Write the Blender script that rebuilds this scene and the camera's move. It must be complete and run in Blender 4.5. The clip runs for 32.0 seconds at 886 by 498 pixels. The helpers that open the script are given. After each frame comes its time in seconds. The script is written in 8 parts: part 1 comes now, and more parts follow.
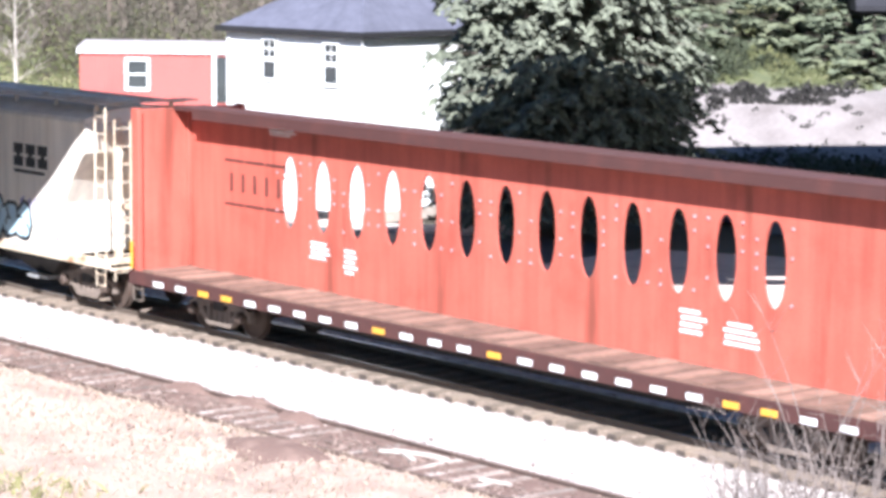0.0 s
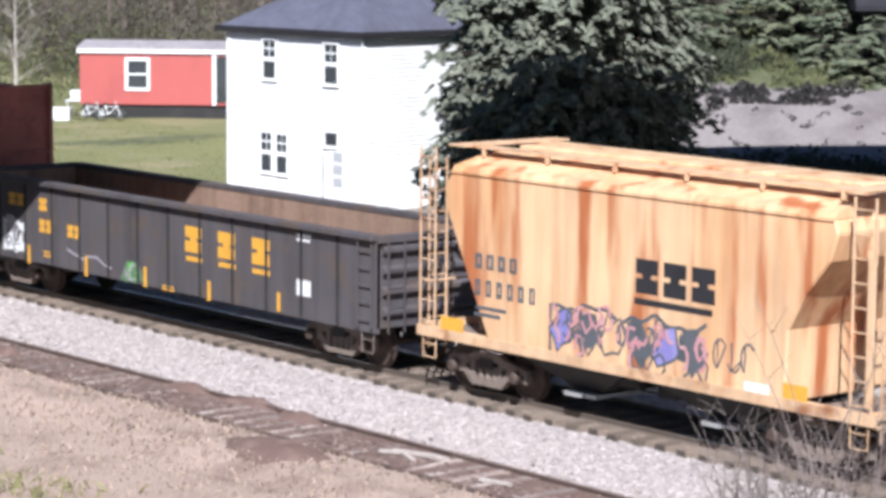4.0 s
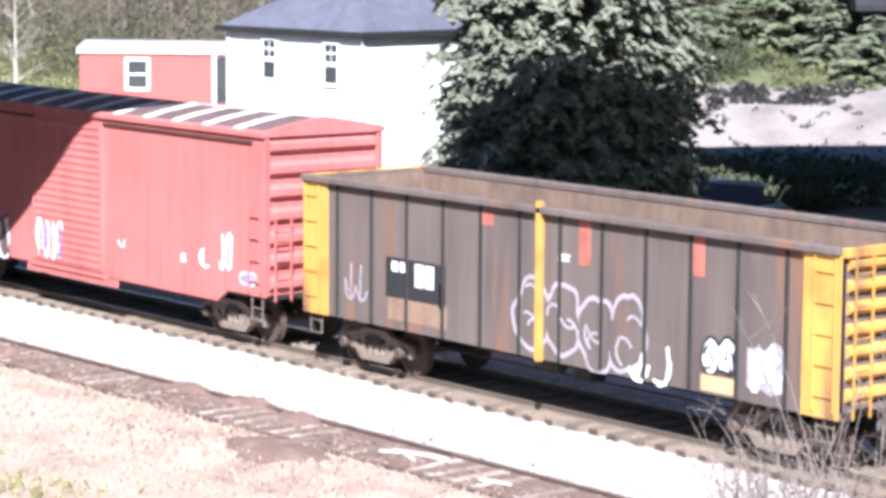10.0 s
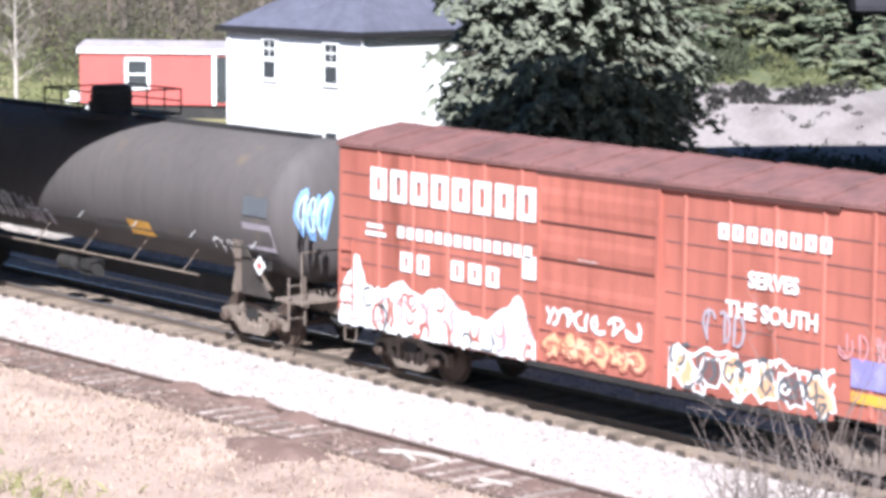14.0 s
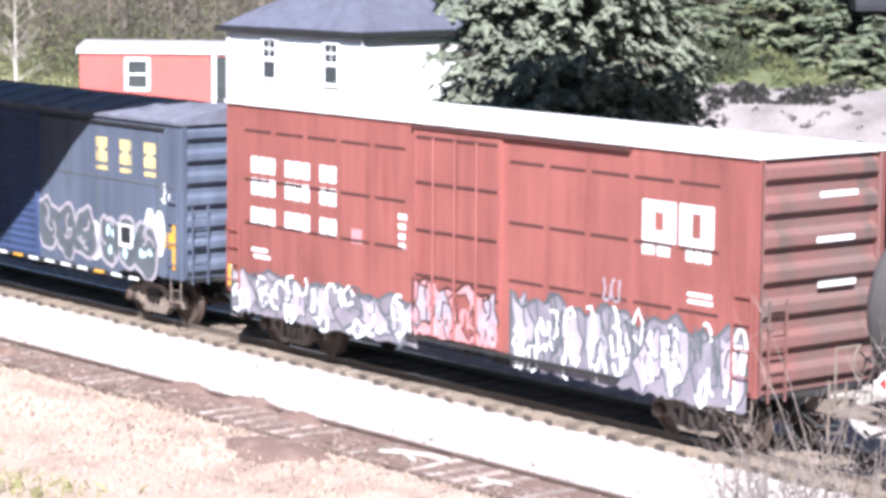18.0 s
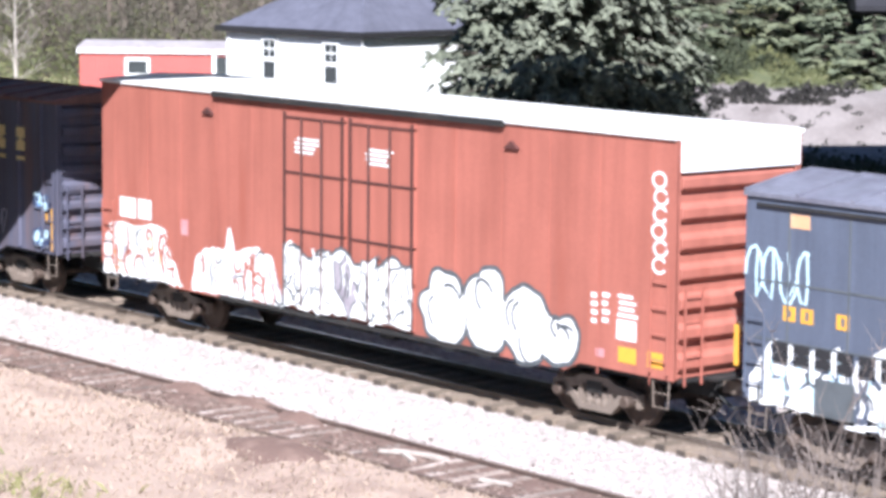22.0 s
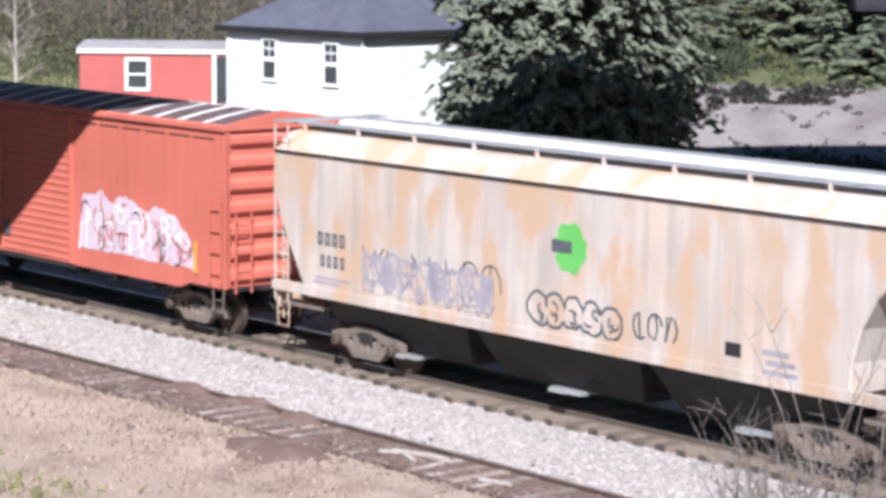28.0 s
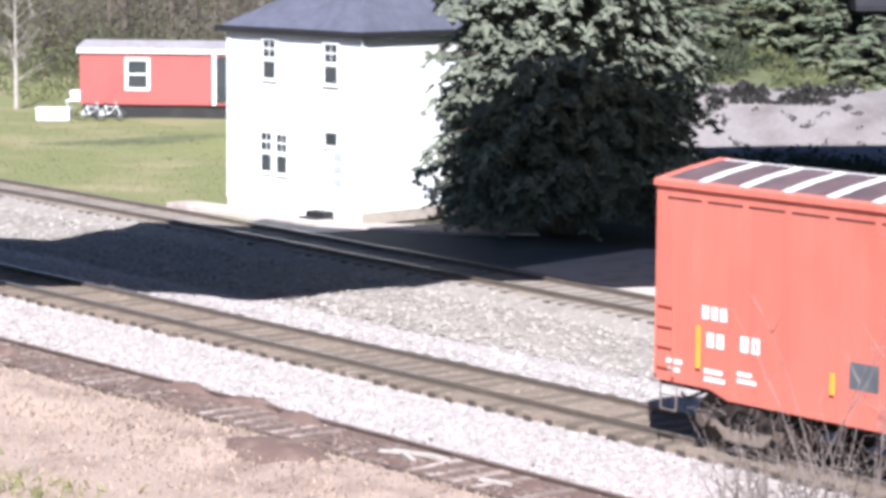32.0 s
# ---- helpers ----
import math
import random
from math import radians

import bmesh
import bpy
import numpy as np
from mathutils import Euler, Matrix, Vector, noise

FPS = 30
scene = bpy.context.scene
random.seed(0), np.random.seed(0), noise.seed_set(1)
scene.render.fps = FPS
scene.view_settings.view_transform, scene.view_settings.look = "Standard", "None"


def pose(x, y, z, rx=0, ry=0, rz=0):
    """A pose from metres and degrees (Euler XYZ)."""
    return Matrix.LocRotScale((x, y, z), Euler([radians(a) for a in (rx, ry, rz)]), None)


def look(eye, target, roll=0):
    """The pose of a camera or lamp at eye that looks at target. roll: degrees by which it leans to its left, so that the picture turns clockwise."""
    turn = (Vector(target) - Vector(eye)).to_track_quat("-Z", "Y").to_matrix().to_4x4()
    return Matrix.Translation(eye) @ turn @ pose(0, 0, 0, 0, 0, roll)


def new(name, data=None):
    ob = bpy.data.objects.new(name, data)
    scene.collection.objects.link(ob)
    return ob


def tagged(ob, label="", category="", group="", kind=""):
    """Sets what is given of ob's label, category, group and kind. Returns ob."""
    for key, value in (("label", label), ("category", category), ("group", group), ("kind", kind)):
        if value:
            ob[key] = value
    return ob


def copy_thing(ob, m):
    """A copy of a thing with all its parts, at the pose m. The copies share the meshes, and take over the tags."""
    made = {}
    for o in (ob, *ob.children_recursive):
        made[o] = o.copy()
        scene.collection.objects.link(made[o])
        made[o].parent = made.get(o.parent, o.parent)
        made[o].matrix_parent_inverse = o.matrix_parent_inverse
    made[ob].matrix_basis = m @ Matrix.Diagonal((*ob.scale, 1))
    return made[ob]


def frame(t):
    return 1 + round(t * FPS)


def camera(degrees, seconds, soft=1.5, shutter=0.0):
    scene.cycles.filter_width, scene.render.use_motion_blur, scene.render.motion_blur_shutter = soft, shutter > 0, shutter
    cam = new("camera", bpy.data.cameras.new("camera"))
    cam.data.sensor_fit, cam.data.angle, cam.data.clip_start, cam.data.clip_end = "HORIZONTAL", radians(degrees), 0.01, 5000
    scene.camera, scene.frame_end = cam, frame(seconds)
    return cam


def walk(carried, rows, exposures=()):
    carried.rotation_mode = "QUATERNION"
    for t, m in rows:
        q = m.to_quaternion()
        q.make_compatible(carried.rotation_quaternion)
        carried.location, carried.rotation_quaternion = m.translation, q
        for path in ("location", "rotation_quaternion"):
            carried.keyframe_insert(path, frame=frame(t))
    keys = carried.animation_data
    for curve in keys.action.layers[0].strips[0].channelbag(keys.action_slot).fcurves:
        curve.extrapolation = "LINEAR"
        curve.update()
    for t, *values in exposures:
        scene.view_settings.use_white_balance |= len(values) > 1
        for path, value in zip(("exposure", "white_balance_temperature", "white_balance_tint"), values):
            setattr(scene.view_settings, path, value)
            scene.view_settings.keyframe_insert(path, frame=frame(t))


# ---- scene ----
# x runs along the main track, the way the train goes; z = 0 is the top of its rails
cam = camera(19.2, 32.0, soft=3.8)
EYE = Vector((0.0, -31.88, 8.883))
FORWARD = Vector((-0.77241, 0.622345, -0.126764))
# the film camera brightens and darkens its picture as pale and dark cars pass
STOPS = [(0, 1.60), (1, 1.44), (1.5, 1.08), (2, 0.56), (3, 0.45), (3.5, 0.48), (5.5, 1.54), (6.3, 1.49), (7, 0.63), (8, 0.32), (9, 0.63), (9.6, 1.38), (10, 1.53), (11, 1.64), (12, 1.48), (13, 1.38), (14, 1.28), (14.5, 1.33),
         (16.5, 1.73), (17, 1.84), (18, 1.51), (20, 1.45), (21.5, 1.33), (22, 1.23), (23, 0.98), (24, 1.23), (24.5, 1.38), (25, 1.5), (25.5, 1.48), (27.5, 0.83), (28, 0.73), (29, 0.81), (30, 1.18), (32, 1.08)]
AUTO = [(t, e, 5800, 12) for t, e in STOPS]
walk(cam, [(0, look(EYE, EYE + FORWARD, 0.428)), (32, look(EYE, EYE + FORWARD, 0.428))], AUTO)

# ---- light ----
SUN = Vector((0.83, -0.75, 1.0)).normalized()
world = bpy.data.worlds.new("sky")
scene.world = world
world.use_nodes = True
sky = world.node_tree.nodes.new("ShaderNodeTexSky")
sky.sky_type, sky.sun_disc = "NISHITA", False
sky.sun_elevation, sky.sun_rotation = math.asin(SUN.z), math.atan2(SUN.x, SUN.y)
back = world.node_tree.nodes["Background"]
sky.dust_density, sky.ozone_density = 0.2, 6.0
back.inputs[1].default_value = 0.048
world.node_tree.links.new(sky.outputs[0], back.inputs[0])
lamp = bpy.data.lights.new("sun", "SUN")
lamp.energy, lamp.angle, lamp.color = 5.5, radians(0.5), (1.0, 0.96, 0.91)
new("sun", lamp).matrix_world = look(SUN * 200, (0, 0, 0))


# ---- materials ----
def mat(name, col, rough=0.6, metal=0.0, col2=None, scale=2.5, mix=0.5, stretch=(1, 1, 1), rust=None, rust_at=1.0,
        rust_stretch=(1, 1, 0.12), rust_scale=1.6, bump=0.15, fine=45.0, shift=0.0, island=0.0, each=0.0, grime=0.0):
    m = bpy.data.materials.new(name)
    m.use_nodes = True
    nt = m.node_tree
    n, ln = nt.nodes, nt.links
    bsdf = n["Principled BSDF"]
    tc = n.new("ShaderNodeTexCoord")

    def noisy(stretched, sc, detail):
        mp = n.new("ShaderNodeMapping")
        mp.inputs["Scale"].default_value = stretched
        mp.inputs["Location"].default_value = (shift, shift * 0.7, 0)
        ln.new(tc.outputs["Object"], mp.inputs[0])
        no = n.new("ShaderNodeTexNoise")
        no.inputs["Scale"].default_value, no.inputs["Detail"].default_value = sc, detail
        ln.new(mp.outputs[0], no.inputs["Vector"])
        return no.outputs["Fac"]

    def ramp(fac, lo, hi):
        r = n.new("ShaderNodeMapRange")
        r.interpolation_type = "SMOOTHSTEP"
        r.inputs["From Min"].default_value, r.inputs["From Max"].default_value = lo, hi
        ln.new(fac, r.inputs["Value"])
        return r.outputs[0]

    def blend(fac, a, b, kind="MIX"):
        x = n.new("ShaderNodeMix")
        x.data_type, x.blend_type = "RGBA", kind
        if fac is None:
            x.inputs["Factor"].default_value = 1.0
        else:
            ln.new(fac, x.inputs["Factor"])
        for sock, v in ((x.inputs["A"], a), (x.inputs["B"], b)):
            if isinstance(v, tuple):
                sock.default_value = (*v, 1)
            else:
                ln.new(v, sock)
        return x.outputs["Result"]

    col2 = col2 or tuple(c * 0.72 for c in col)
    out = blend(ramp(noisy(stretch, scale, 6), 0.62 - mix * 0.35, 0.62 + (1 - mix) * 0.3), col, col2)
    small = noisy((1, 1, 1), fine, 3)
    grey = n.new("ShaderNodeMapRange")
    grey.inputs["To Min"].default_value, grey.inputs["To Max"].default_value = 0.72, 1.25
    ln.new(small, grey.inputs["Value"])
    cg = n.new("ShaderNodeCombineColor")
    for k in range(3):
        ln.new(grey.outputs[0], cg.inputs[k])
    out = blend(None, out, cg.outputs[0], "MULTIPLY")
    if grime:
        # soot and rain streaks running down, and broad faded patches
        for stretched, sc, lo, hi in (((2.2, 2.2, 0.14), 2.0, 0.40, 0.72), ((1, 1, 1), 0.55, 0.35, 0.75)):
            dirt = n.new("ShaderNodeMapRange")
            dirt.inputs["From Min"].default_value, dirt.inputs["From Max"].default_value = lo, hi
            dirt.inputs["To Min"].default_value, dirt.inputs["To Max"].default_value = 1.10, 1.0 - grime
            ln.new(noisy(stretched, sc, 9), dirt.inputs["Value"])
            cd = n.new("ShaderNodeCombineColor")
            for k in range(3):
                ln.new(dirt.outputs[0], cd.inputs[k])
            out = blend(None, out, cd.outputs[0], "MULTIPLY")
    if island:
        geo = n.new("ShaderNodeNewGeometry")
        hv = n.new("ShaderNodeHueSaturation")
        mr = n.new("ShaderNodeMapRange")
        mr.inputs["To Min"].default_value, mr.inputs["To Max"].default_value = 1 - island, 1 + island
        ln.new(geo.outputs["Random Per Island"], mr.inputs["Value"])
        ln.new(mr.outputs[0], hv.inputs["Value"])
        ln.new(out, hv.inputs["Color"])
        out = hv.outputs[0]
    if each:
        info = n.new("ShaderNodeObjectInfo")
        hv2 = n.new("ShaderNodeHueSaturation")
        mr2 = n.new("ShaderNodeMapRange")
        mr2.inputs["To Min"].default_value, mr2.inputs["To Max"].default_value = 1 - each, 1 + each
        ln.new(info.outputs["Random"], mr2.inputs["Value"])
        ln.new(mr2.outputs[0], hv2.inputs["Value"])
        ln.new(out, hv2.inputs["Color"])
        out = hv2.outputs[0]
    if rust:
        fac = ramp(noisy(rust_stretch, rust_scale, 8), rust_at - 0.05, rust_at + 0.12)
        out = blend(fac, out, rust)
    ln.new(out, bsdf.inputs["Base Color"])
    bsdf.inputs["Roughness"].default_value, bsdf.inputs["Metallic"].default_value = rough, metal
    if bump:
        bp = n.new("ShaderNodeBump")
        bp.inputs["Strength"].default_value, bp.inputs["Distance"].default_value = bump, 0.02
        ln.new(small, bp.inputs["Height"])
        ln.new(bp.outputs[0], bsdf.inputs["Normal"])
    return m


RUST = (0.16, 0.07, 0.035)
STREAK = (1, 1, 0.1)
M = {}
for args in (
    dict(name="ballast", col=(0.38, 0.335, 0.315), col2=(0.27, 0.235, 0.22), rough=0.9, scale=9, mix=0.45, fine=26, bump=0.9),
    dict(name="far_ballast", col=(0.28, 0.245, 0.215), col2=(0.20, 0.172, 0.148), rough=0.95, scale=2.5, fine=14, bump=0.9),
    dict(name="old_ballast", col=(0.215, 0.165, 0.128), col2=(0.16, 0.122, 0.095), rough=0.95, scale=1.4, fine=22, bump=0.8),
    dict(name="brown_bed", col=(0.142, 0.09, 0.074), col2=(0.215, 0.145, 0.118), rough=0.95, scale=1.8, fine=18, bump=0.8),
    dict(name="stones", col=(0.39, 0.345, 0.325), col2=(0.29, 0.25, 0.235), rough=0.9, scale=5, fine=30, bump=0.3, island=0.32),
    dict(name="stones_beige", col=(0.35, 0.31, 0.275), col2=(0.24, 0.21, 0.185), rough=0.9, scale=3, fine=30, bump=0.3, island=0.35),
    dict(name="creosote", col=(0.06, 0.046, 0.037), col2=(0.09, 0.07, 0.056), rough=0.9, scale=5, fine=30, bump=0.5),
    dict(name="dry_ground", col=(0.36, 0.272, 0.222), col2=(0.19, 0.13, 0.104), rough=1.0, scale=0.6, mix=0.5, fine=14, bump=0.8),
    dict(name="dry_grass", col=(0.345, 0.265, 0.205), col2=(0.26, 0.195, 0.148), rough=0.95, scale=0.9, fine=20, island=0.2),
    dict(name="hill_grass", col=(0.085, 0.095, 0.045), col2=(0.19, 0.18, 0.085), rough=1.0, scale=0.9, mix=0.5, fine=7, bump=0.8),
    dict(name="brush", col=(0.032, 0.029, 0.027), col2=(0.07, 0.062, 0.055), rough=0.95, scale=1.5, fine=12, island=0.35),
    dict(name="crib_stones", col=(0.25, 0.195, 0.155), col2=(0.165, 0.128, 0.1), rough=0.95, scale=2, fine=30, island=0.3),
    # dark needle litter; shade under the spruce and bank foot is put into its colour
    dict(name="litter", col=(0.10, 0.085, 0.06), col2=(0.065, 0.075, 0.04), rough=1.0, scale=0.8, fine=9, bump=0.7),
    dict(name="lawn", col=(0.175, 0.175, 0.068), col2=(0.28, 0.235, 0.13), rough=1.0, scale=0.22, fine=9, bump=0.7),
    dict(name="green_grass", col=(0.17, 0.175, 0.065), col2=(0.27, 0.23, 0.12), rough=0.9, scale=0.22, fine=9, island=0.15),
    dict(name="asphalt", col=(0.055, 0.055, 0.06), col2=(0.085, 0.082, 0.08), rough=0.9, scale=0.8, fine=60, bump=0.4),
    dict(name="path_stone", col=(0.50, 0.42, 0.38), col2=(0.34, 0.28, 0.25), rough=0.95, scale=1.5, fine=25, bump=0.5),
    dict(name="dirt_bank", col=(0.215, 0.188, 0.18), col2=(0.12, 0.10, 0.095), rough=1.0, scale=0.35, fine=7, bump=0.9),
    dict(name="tie_wood", mix=0.25, each=0.32, col=(0.17, 0.132, 0.10), col2=(0.52, 0.44, 0.36), rough=0.95, scale=1.6, stretch=(4, 0.6, 1), fine=30, bump=0.6),
    dict(name="tie_wood_old", each=0.45, col=(0.22, 0.175, 0.15), col2=(0.50, 0.43, 0.39), rough=0.95, scale=1.3, stretch=(3, 0.8, 1), fine=30, bump=0.6),
    dict(name="rail_steel", col=(0.15, 0.118, 0.094), col2=(0.19, 0.15, 0.12), rough=0.7, metal=0.1, scale=3, fine=40),
    dict(name="rail_rust", col=(0.13, 0.09, 0.075), col2=(0.09, 0.062, 0.052), rough=0.85, scale=3, fine=40),
    dict(name="railhead", col=(0.45, 0.43, 0.42), rough=0.3, metal=1.0, scale=2, bump=0.0),
    dict(name="black_steel", col=(0.018, 0.017, 0.017), col2=(0.035, 0.03, 0.027), rough=0.75, scale=2, fine=30),
    dict(name="roof_pale", col=(0.331, 0.295, 0.295), col2=(0.259, 0.230, 0.230), rough=0.6, scale=1.5, fine=12),
    dict(name="truck_dark", col=(0.045, 0.036, 0.031), col2=(0.027, 0.023, 0.020), rough=0.85, scale=4, fine=30, bump=0.4),
    dict(name="truck_steel", col=(0.19, 0.15, 0.122), col2=(0.11, 0.085, 0.07), rough=0.8, scale=4, fine=30, bump=0.4),
    dict(name="wheel_steel", col=(0.10, 0.07, 0.055), col2=(0.05, 0.04, 0.035), rough=0.7, metal=0.3, scale=6, fine=30),
    dict(name="galvanised", col=(0.50, 0.50, 0.50), col2=(0.36, 0.35, 0.35), rough=0.5, metal=0.5, scale=2, fine=20),
    dict(name="white_roof", col=(0.80, 0.79, 0.77), col2=(0.62, 0.60, 0.57), rough=0.6, scale=1.2, fine=14),
    dict(name="centerbeam_red", col=(0.448, 0.106, 0.074), col2=(0.368, 0.083, 0.057), rough=0.6, scale=1.2, mix=0.4, rust=(0.22, 0.06, 0.04), rust_at=0.62, shift=3),
    dict(name="deck_red", each=0.4, col=(0.20, 0.118, 0.088), col2=(0.115, 0.07, 0.052), rough=0.8, scale=1.6, fine=20),
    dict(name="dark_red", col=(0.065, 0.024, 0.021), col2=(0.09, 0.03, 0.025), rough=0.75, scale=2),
    dict(name="hopper_white", col=(0.76, 0.70, 0.61), col2=(0.68, 0.59, 0.47), rough=0.6, scale=1.1, stretch=(1, 1, 0.3), rust=(0.62, 0.46, 0.31), rust_at=0.64, shift=1),
    dict(name="hopper_rust", col=(0.68, 0.44, 0.25), col2=(0.60, 0.32, 0.15), rough=0.65, scale=0.8, mix=0.6, stretch=(1.2, 1, 0.3), rust=(0.40, 0.13, 0.045), rust_at=0.56, shift=5),
    dict(name="hopper_cream", col=(0.66, 0.55, 0.42), col2=(0.50, 0.38, 0.26), rough=0.65, scale=2.0, mix=0.5, rust=(0.36, 0.19, 0.10), rust_at=0.62, rust_stretch=(1, 1, 1)),
    dict(name="hopper_tan", col=(0.60, 0.40, 0.24), col2=(0.46, 0.27, 0.14), rough=0.7, scale=2.0, mix=0.5, rust=(0.30, 0.13, 0.06), rust_at=0.60, rust_stretch=(1, 1, 1)),
    dict(name="cinders", col=(0.19, 0.138, 0.115), col2=(0.11, 0.078, 0.064), rough=0.95, scale=1.6, fine=18, island=0.5),
    dict(name="gon_black", rust_stretch=(1, 1, 0.8), col=(0.082, 0.073, 0.077), col2=(0.058, 0.051, 0.054), rough=0.7, scale=1.2, stretch=STREAK, rust=(0.095, 0.072, 0.06), rust_at=0.56, shift=2),
    dict(name="gon_rust", col=(0.25, 0.165, 0.118), col2=(0.19, 0.115, 0.08), rough=0.9, scale=1.5, stretch=(1, 1, 0.3), fine=12, shift=4),
    dict(name="lumber_car_red", rust_stretch=(1, 1, 1), col=(0.38, 0.125, 0.095), col2=(0.27, 0.09, 0.07), rough=0.6, scale=2, rust=(0.17, 0.07, 0.05), rust_at=0.63),
    dict(name="pale_pink", col=(0.66, 0.42, 0.36), col2=(0.55, 0.32, 0.27), rough=0.6, scale=3),
    dict(name="wrap_white", each=0.04, col=(0.84, 0.85, 0.83), col2=(0.79, 0.80, 0.78), rough=0.35, scale=4, fine=8, bump=0.25),
    dict(name="wrap_green", col=(0.05, 0.15, 0.095), col2=(0.10, 0.25, 0.17), rough=0.4, scale=3, fine=8),
    dict(name="wrap_pale", col=(0.45, 0.64, 0.56), rough=0.4, scale=3, fine=8),
    dict(name="lumber", col=(0.46, 0.38, 0.33), col2=(0.32, 0.25, 0.22), rough=0.85, scale=5, stretch=(0.4, 1, 4), fine=20),
    dict(name="gon_brown", col=(0.122, 0.094, 0.084), col2=(0.090, 0.070, 0.065), rough=0.75, scale=1.3, stretch=STREAK, rust=(0.19, 0.10, 0.065), rust_at=0.60, shift=7),
    dict(name="gon_inside", col=(0.17, 0.115, 0.085), col2=(0.12, 0.08, 0.06), rough=0.9, scale=1.5, fine=12),
    dict(name="end_yellow", col=(0.50, 0.28, 0.065), col2=(0.40, 0.205, 0.05), rough=0.6, scale=1.5, rust=(0.22, 0.11, 0.06), rust_at=0.57),
    dict(name="box_salmon", grime=0.08, col=(0.43, 0.135, 0.125), col2=(0.38, 0.115, 0.105), rough=0.65, scale=1.0, stretch=(1, 1, 0.4), mix=0.4, shift=1),
    dict(name="box_southern", col=(0.36, 0.118, 0.086), col2=(0.29, 0.09, 0.066), rough=0.65, scale=1.2, stretch=(1, 1, 0.3), rust=(0.20, 0.06, 0.04), rust_at=0.62, shift=9),
    dict(name="roof_brown", col=(0.17, 0.08, 0.072), col2=(0.115, 0.06, 0.055), rough=0.75, scale=1.5, fine=12),
    dict(name="roof_violet", col=(0.12, 0.075, 0.078), col2=(0.09, 0.06, 0.062), rough=0.75, scale=1.5, fine=12),
    dict(name="tank_grey", grime=0.06, col=(0.076, 0.067, 0.065), col2=(0.062, 0.055, 0.054), rough=0.8, scale=0.8, stretch=(0.3, 0.3, 0.3), rust=(0.115, 0.09, 0.07), rust_at=0.64, shift=3),
    dict(name="box_maroon", col=(0.25, 0.083, 0.070), col2=(0.205, 0.066, 0.055), rough=0.65, scale=1.1, stretch=(1, 1, 0.3), rust=(0.22, 0.06, 0.05), rust_at=0.64, shift=6),
    dict(name="maroon_end", col=(0.180, 0.079, 0.069), col2=(0.13, 0.085, 0.075), rough=0.75, scale=0.9, mix=0.6, rust=(0.10, 0.07, 0.06), rust_at=0.55, shift=4),
    dict(name="box_bluegrey", col=(0.093, 0.108, 0.150), col2=(0.075, 0.088, 0.123), rough=0.6, scale=1.2, stretch=(1, 1, 0.3), rust=(0.14, 0.10, 0.085), rust_at=0.68, shift=8),
    dict(name="door_blue", col=(0.048, 0.068, 0.145), col2=(0.042, 0.06, 0.125), rough=0.55, scale=1.2),
    dict(name="roof_blue", col=(0.15, 0.15, 0.185), col2=(0.115, 0.11, 0.14), rough=0.6, scale=1.5, fine=12),
    dict(name="box_orange", grime=0.08, col=(0.33, 0.112, 0.082), col2=(0.285, 0.094, 0.068), rough=0.65, scale=1.0, stretch=(1, 1, 0.25), rust=(0.30, 0.09, 0.062), rust_at=0.64, shift=2),
    dict(name="box_blue", col=(0.092, 0.091, 0.13), col2=(0.122, 0.095, 0.106), rough=0.65, scale=1.2, stretch=(2, 1, 0.2), rust=(0.17, 0.10, 0.09), rust_at=0.60, shift=5),
    dict(name="door_bluegrey", col=(0.15, 0.165, 0.21), col2=(0.20, 0.17, 0.165), rough=0.65, scale=1.0, rust=(0.22, 0.11, 0.07), rust_at=0.64, shift=4),
    dict(name="door_plug", col=(0.070, 0.083, 0.140), col2=(0.059, 0.070, 0.117), rough=0.6, scale=1.2, rust=(0.17, 0.10, 0.09), rust_at=0.68, shift=14),
    dict(name="roof_rust", col=(0.20, 0.105, 0.088), col2=(0.14, 0.072, 0.06), rough=0.8, scale=1.4, fine=12),
    dict(name="grain_white", col=(0.52, 0.455, 0.41), col2=(0.51, 0.40, 0.32), rough=0.6, scale=0.8, mix=0.6, stretch=(1, 1, 0.3), rust=(0.53, 0.365, 0.25), rust_at=0.51, rust_stretch=(1.6, 1, 0.8), rust_scale=0.8, shift=13),
    dict(name="box_bright", grime=0.04, col=(0.51, 0.14, 0.10), col2=(0.46, 0.12, 0.085), rough=0.6, scale=1.0, stretch=(1, 1, 0.4), mix=0.4, shift=11),
    dict(name="paint_white", col=(0.80, 0.80, 0.79), col2=(0.70, 0.70, 0.69), rough=0.55, scale=3, fine=20, bump=0.05),
    dict(name="paint_cream", col=(0.74, 0.56, 0.25), col2=(0.62, 0.45, 0.20), rough=0.6, scale=3, bump=0.05),
    dict(name="paint_yellow", col=(0.70, 0.36, 0.045), col2=(0.62, 0.31, 0.045), rough=0.55, scale=3, bump=0.05),
    dict(name="paint_black", col=(0.025, 0.025, 0.028), rough=0.55, scale=3, bump=0.05),
    dict(name="paint_silver", col=(0.37, 0.335, 0.37), col2=(0.27, 0.235, 0.275), rough=0.5, scale=2.5, bump=0.05),
    dict(name="paint_lilac", col=(0.36, 0.31, 0.36), col2=(0.46, 0.38, 0.40), rough=0.55, scale=2.5, bump=0.05),
    dict(name="paint_blush", col=(0.62, 0.50, 0.57), col2=(0.66, 0.46, 0.50), rough=0.55, scale=2.0, bump=0.05),
    dict(name="paint_dusk", col=(0.21, 0.185, 0.215), col2=(0.30, 0.265, 0.295), rough=0.55, scale=2.5, bump=0.05),
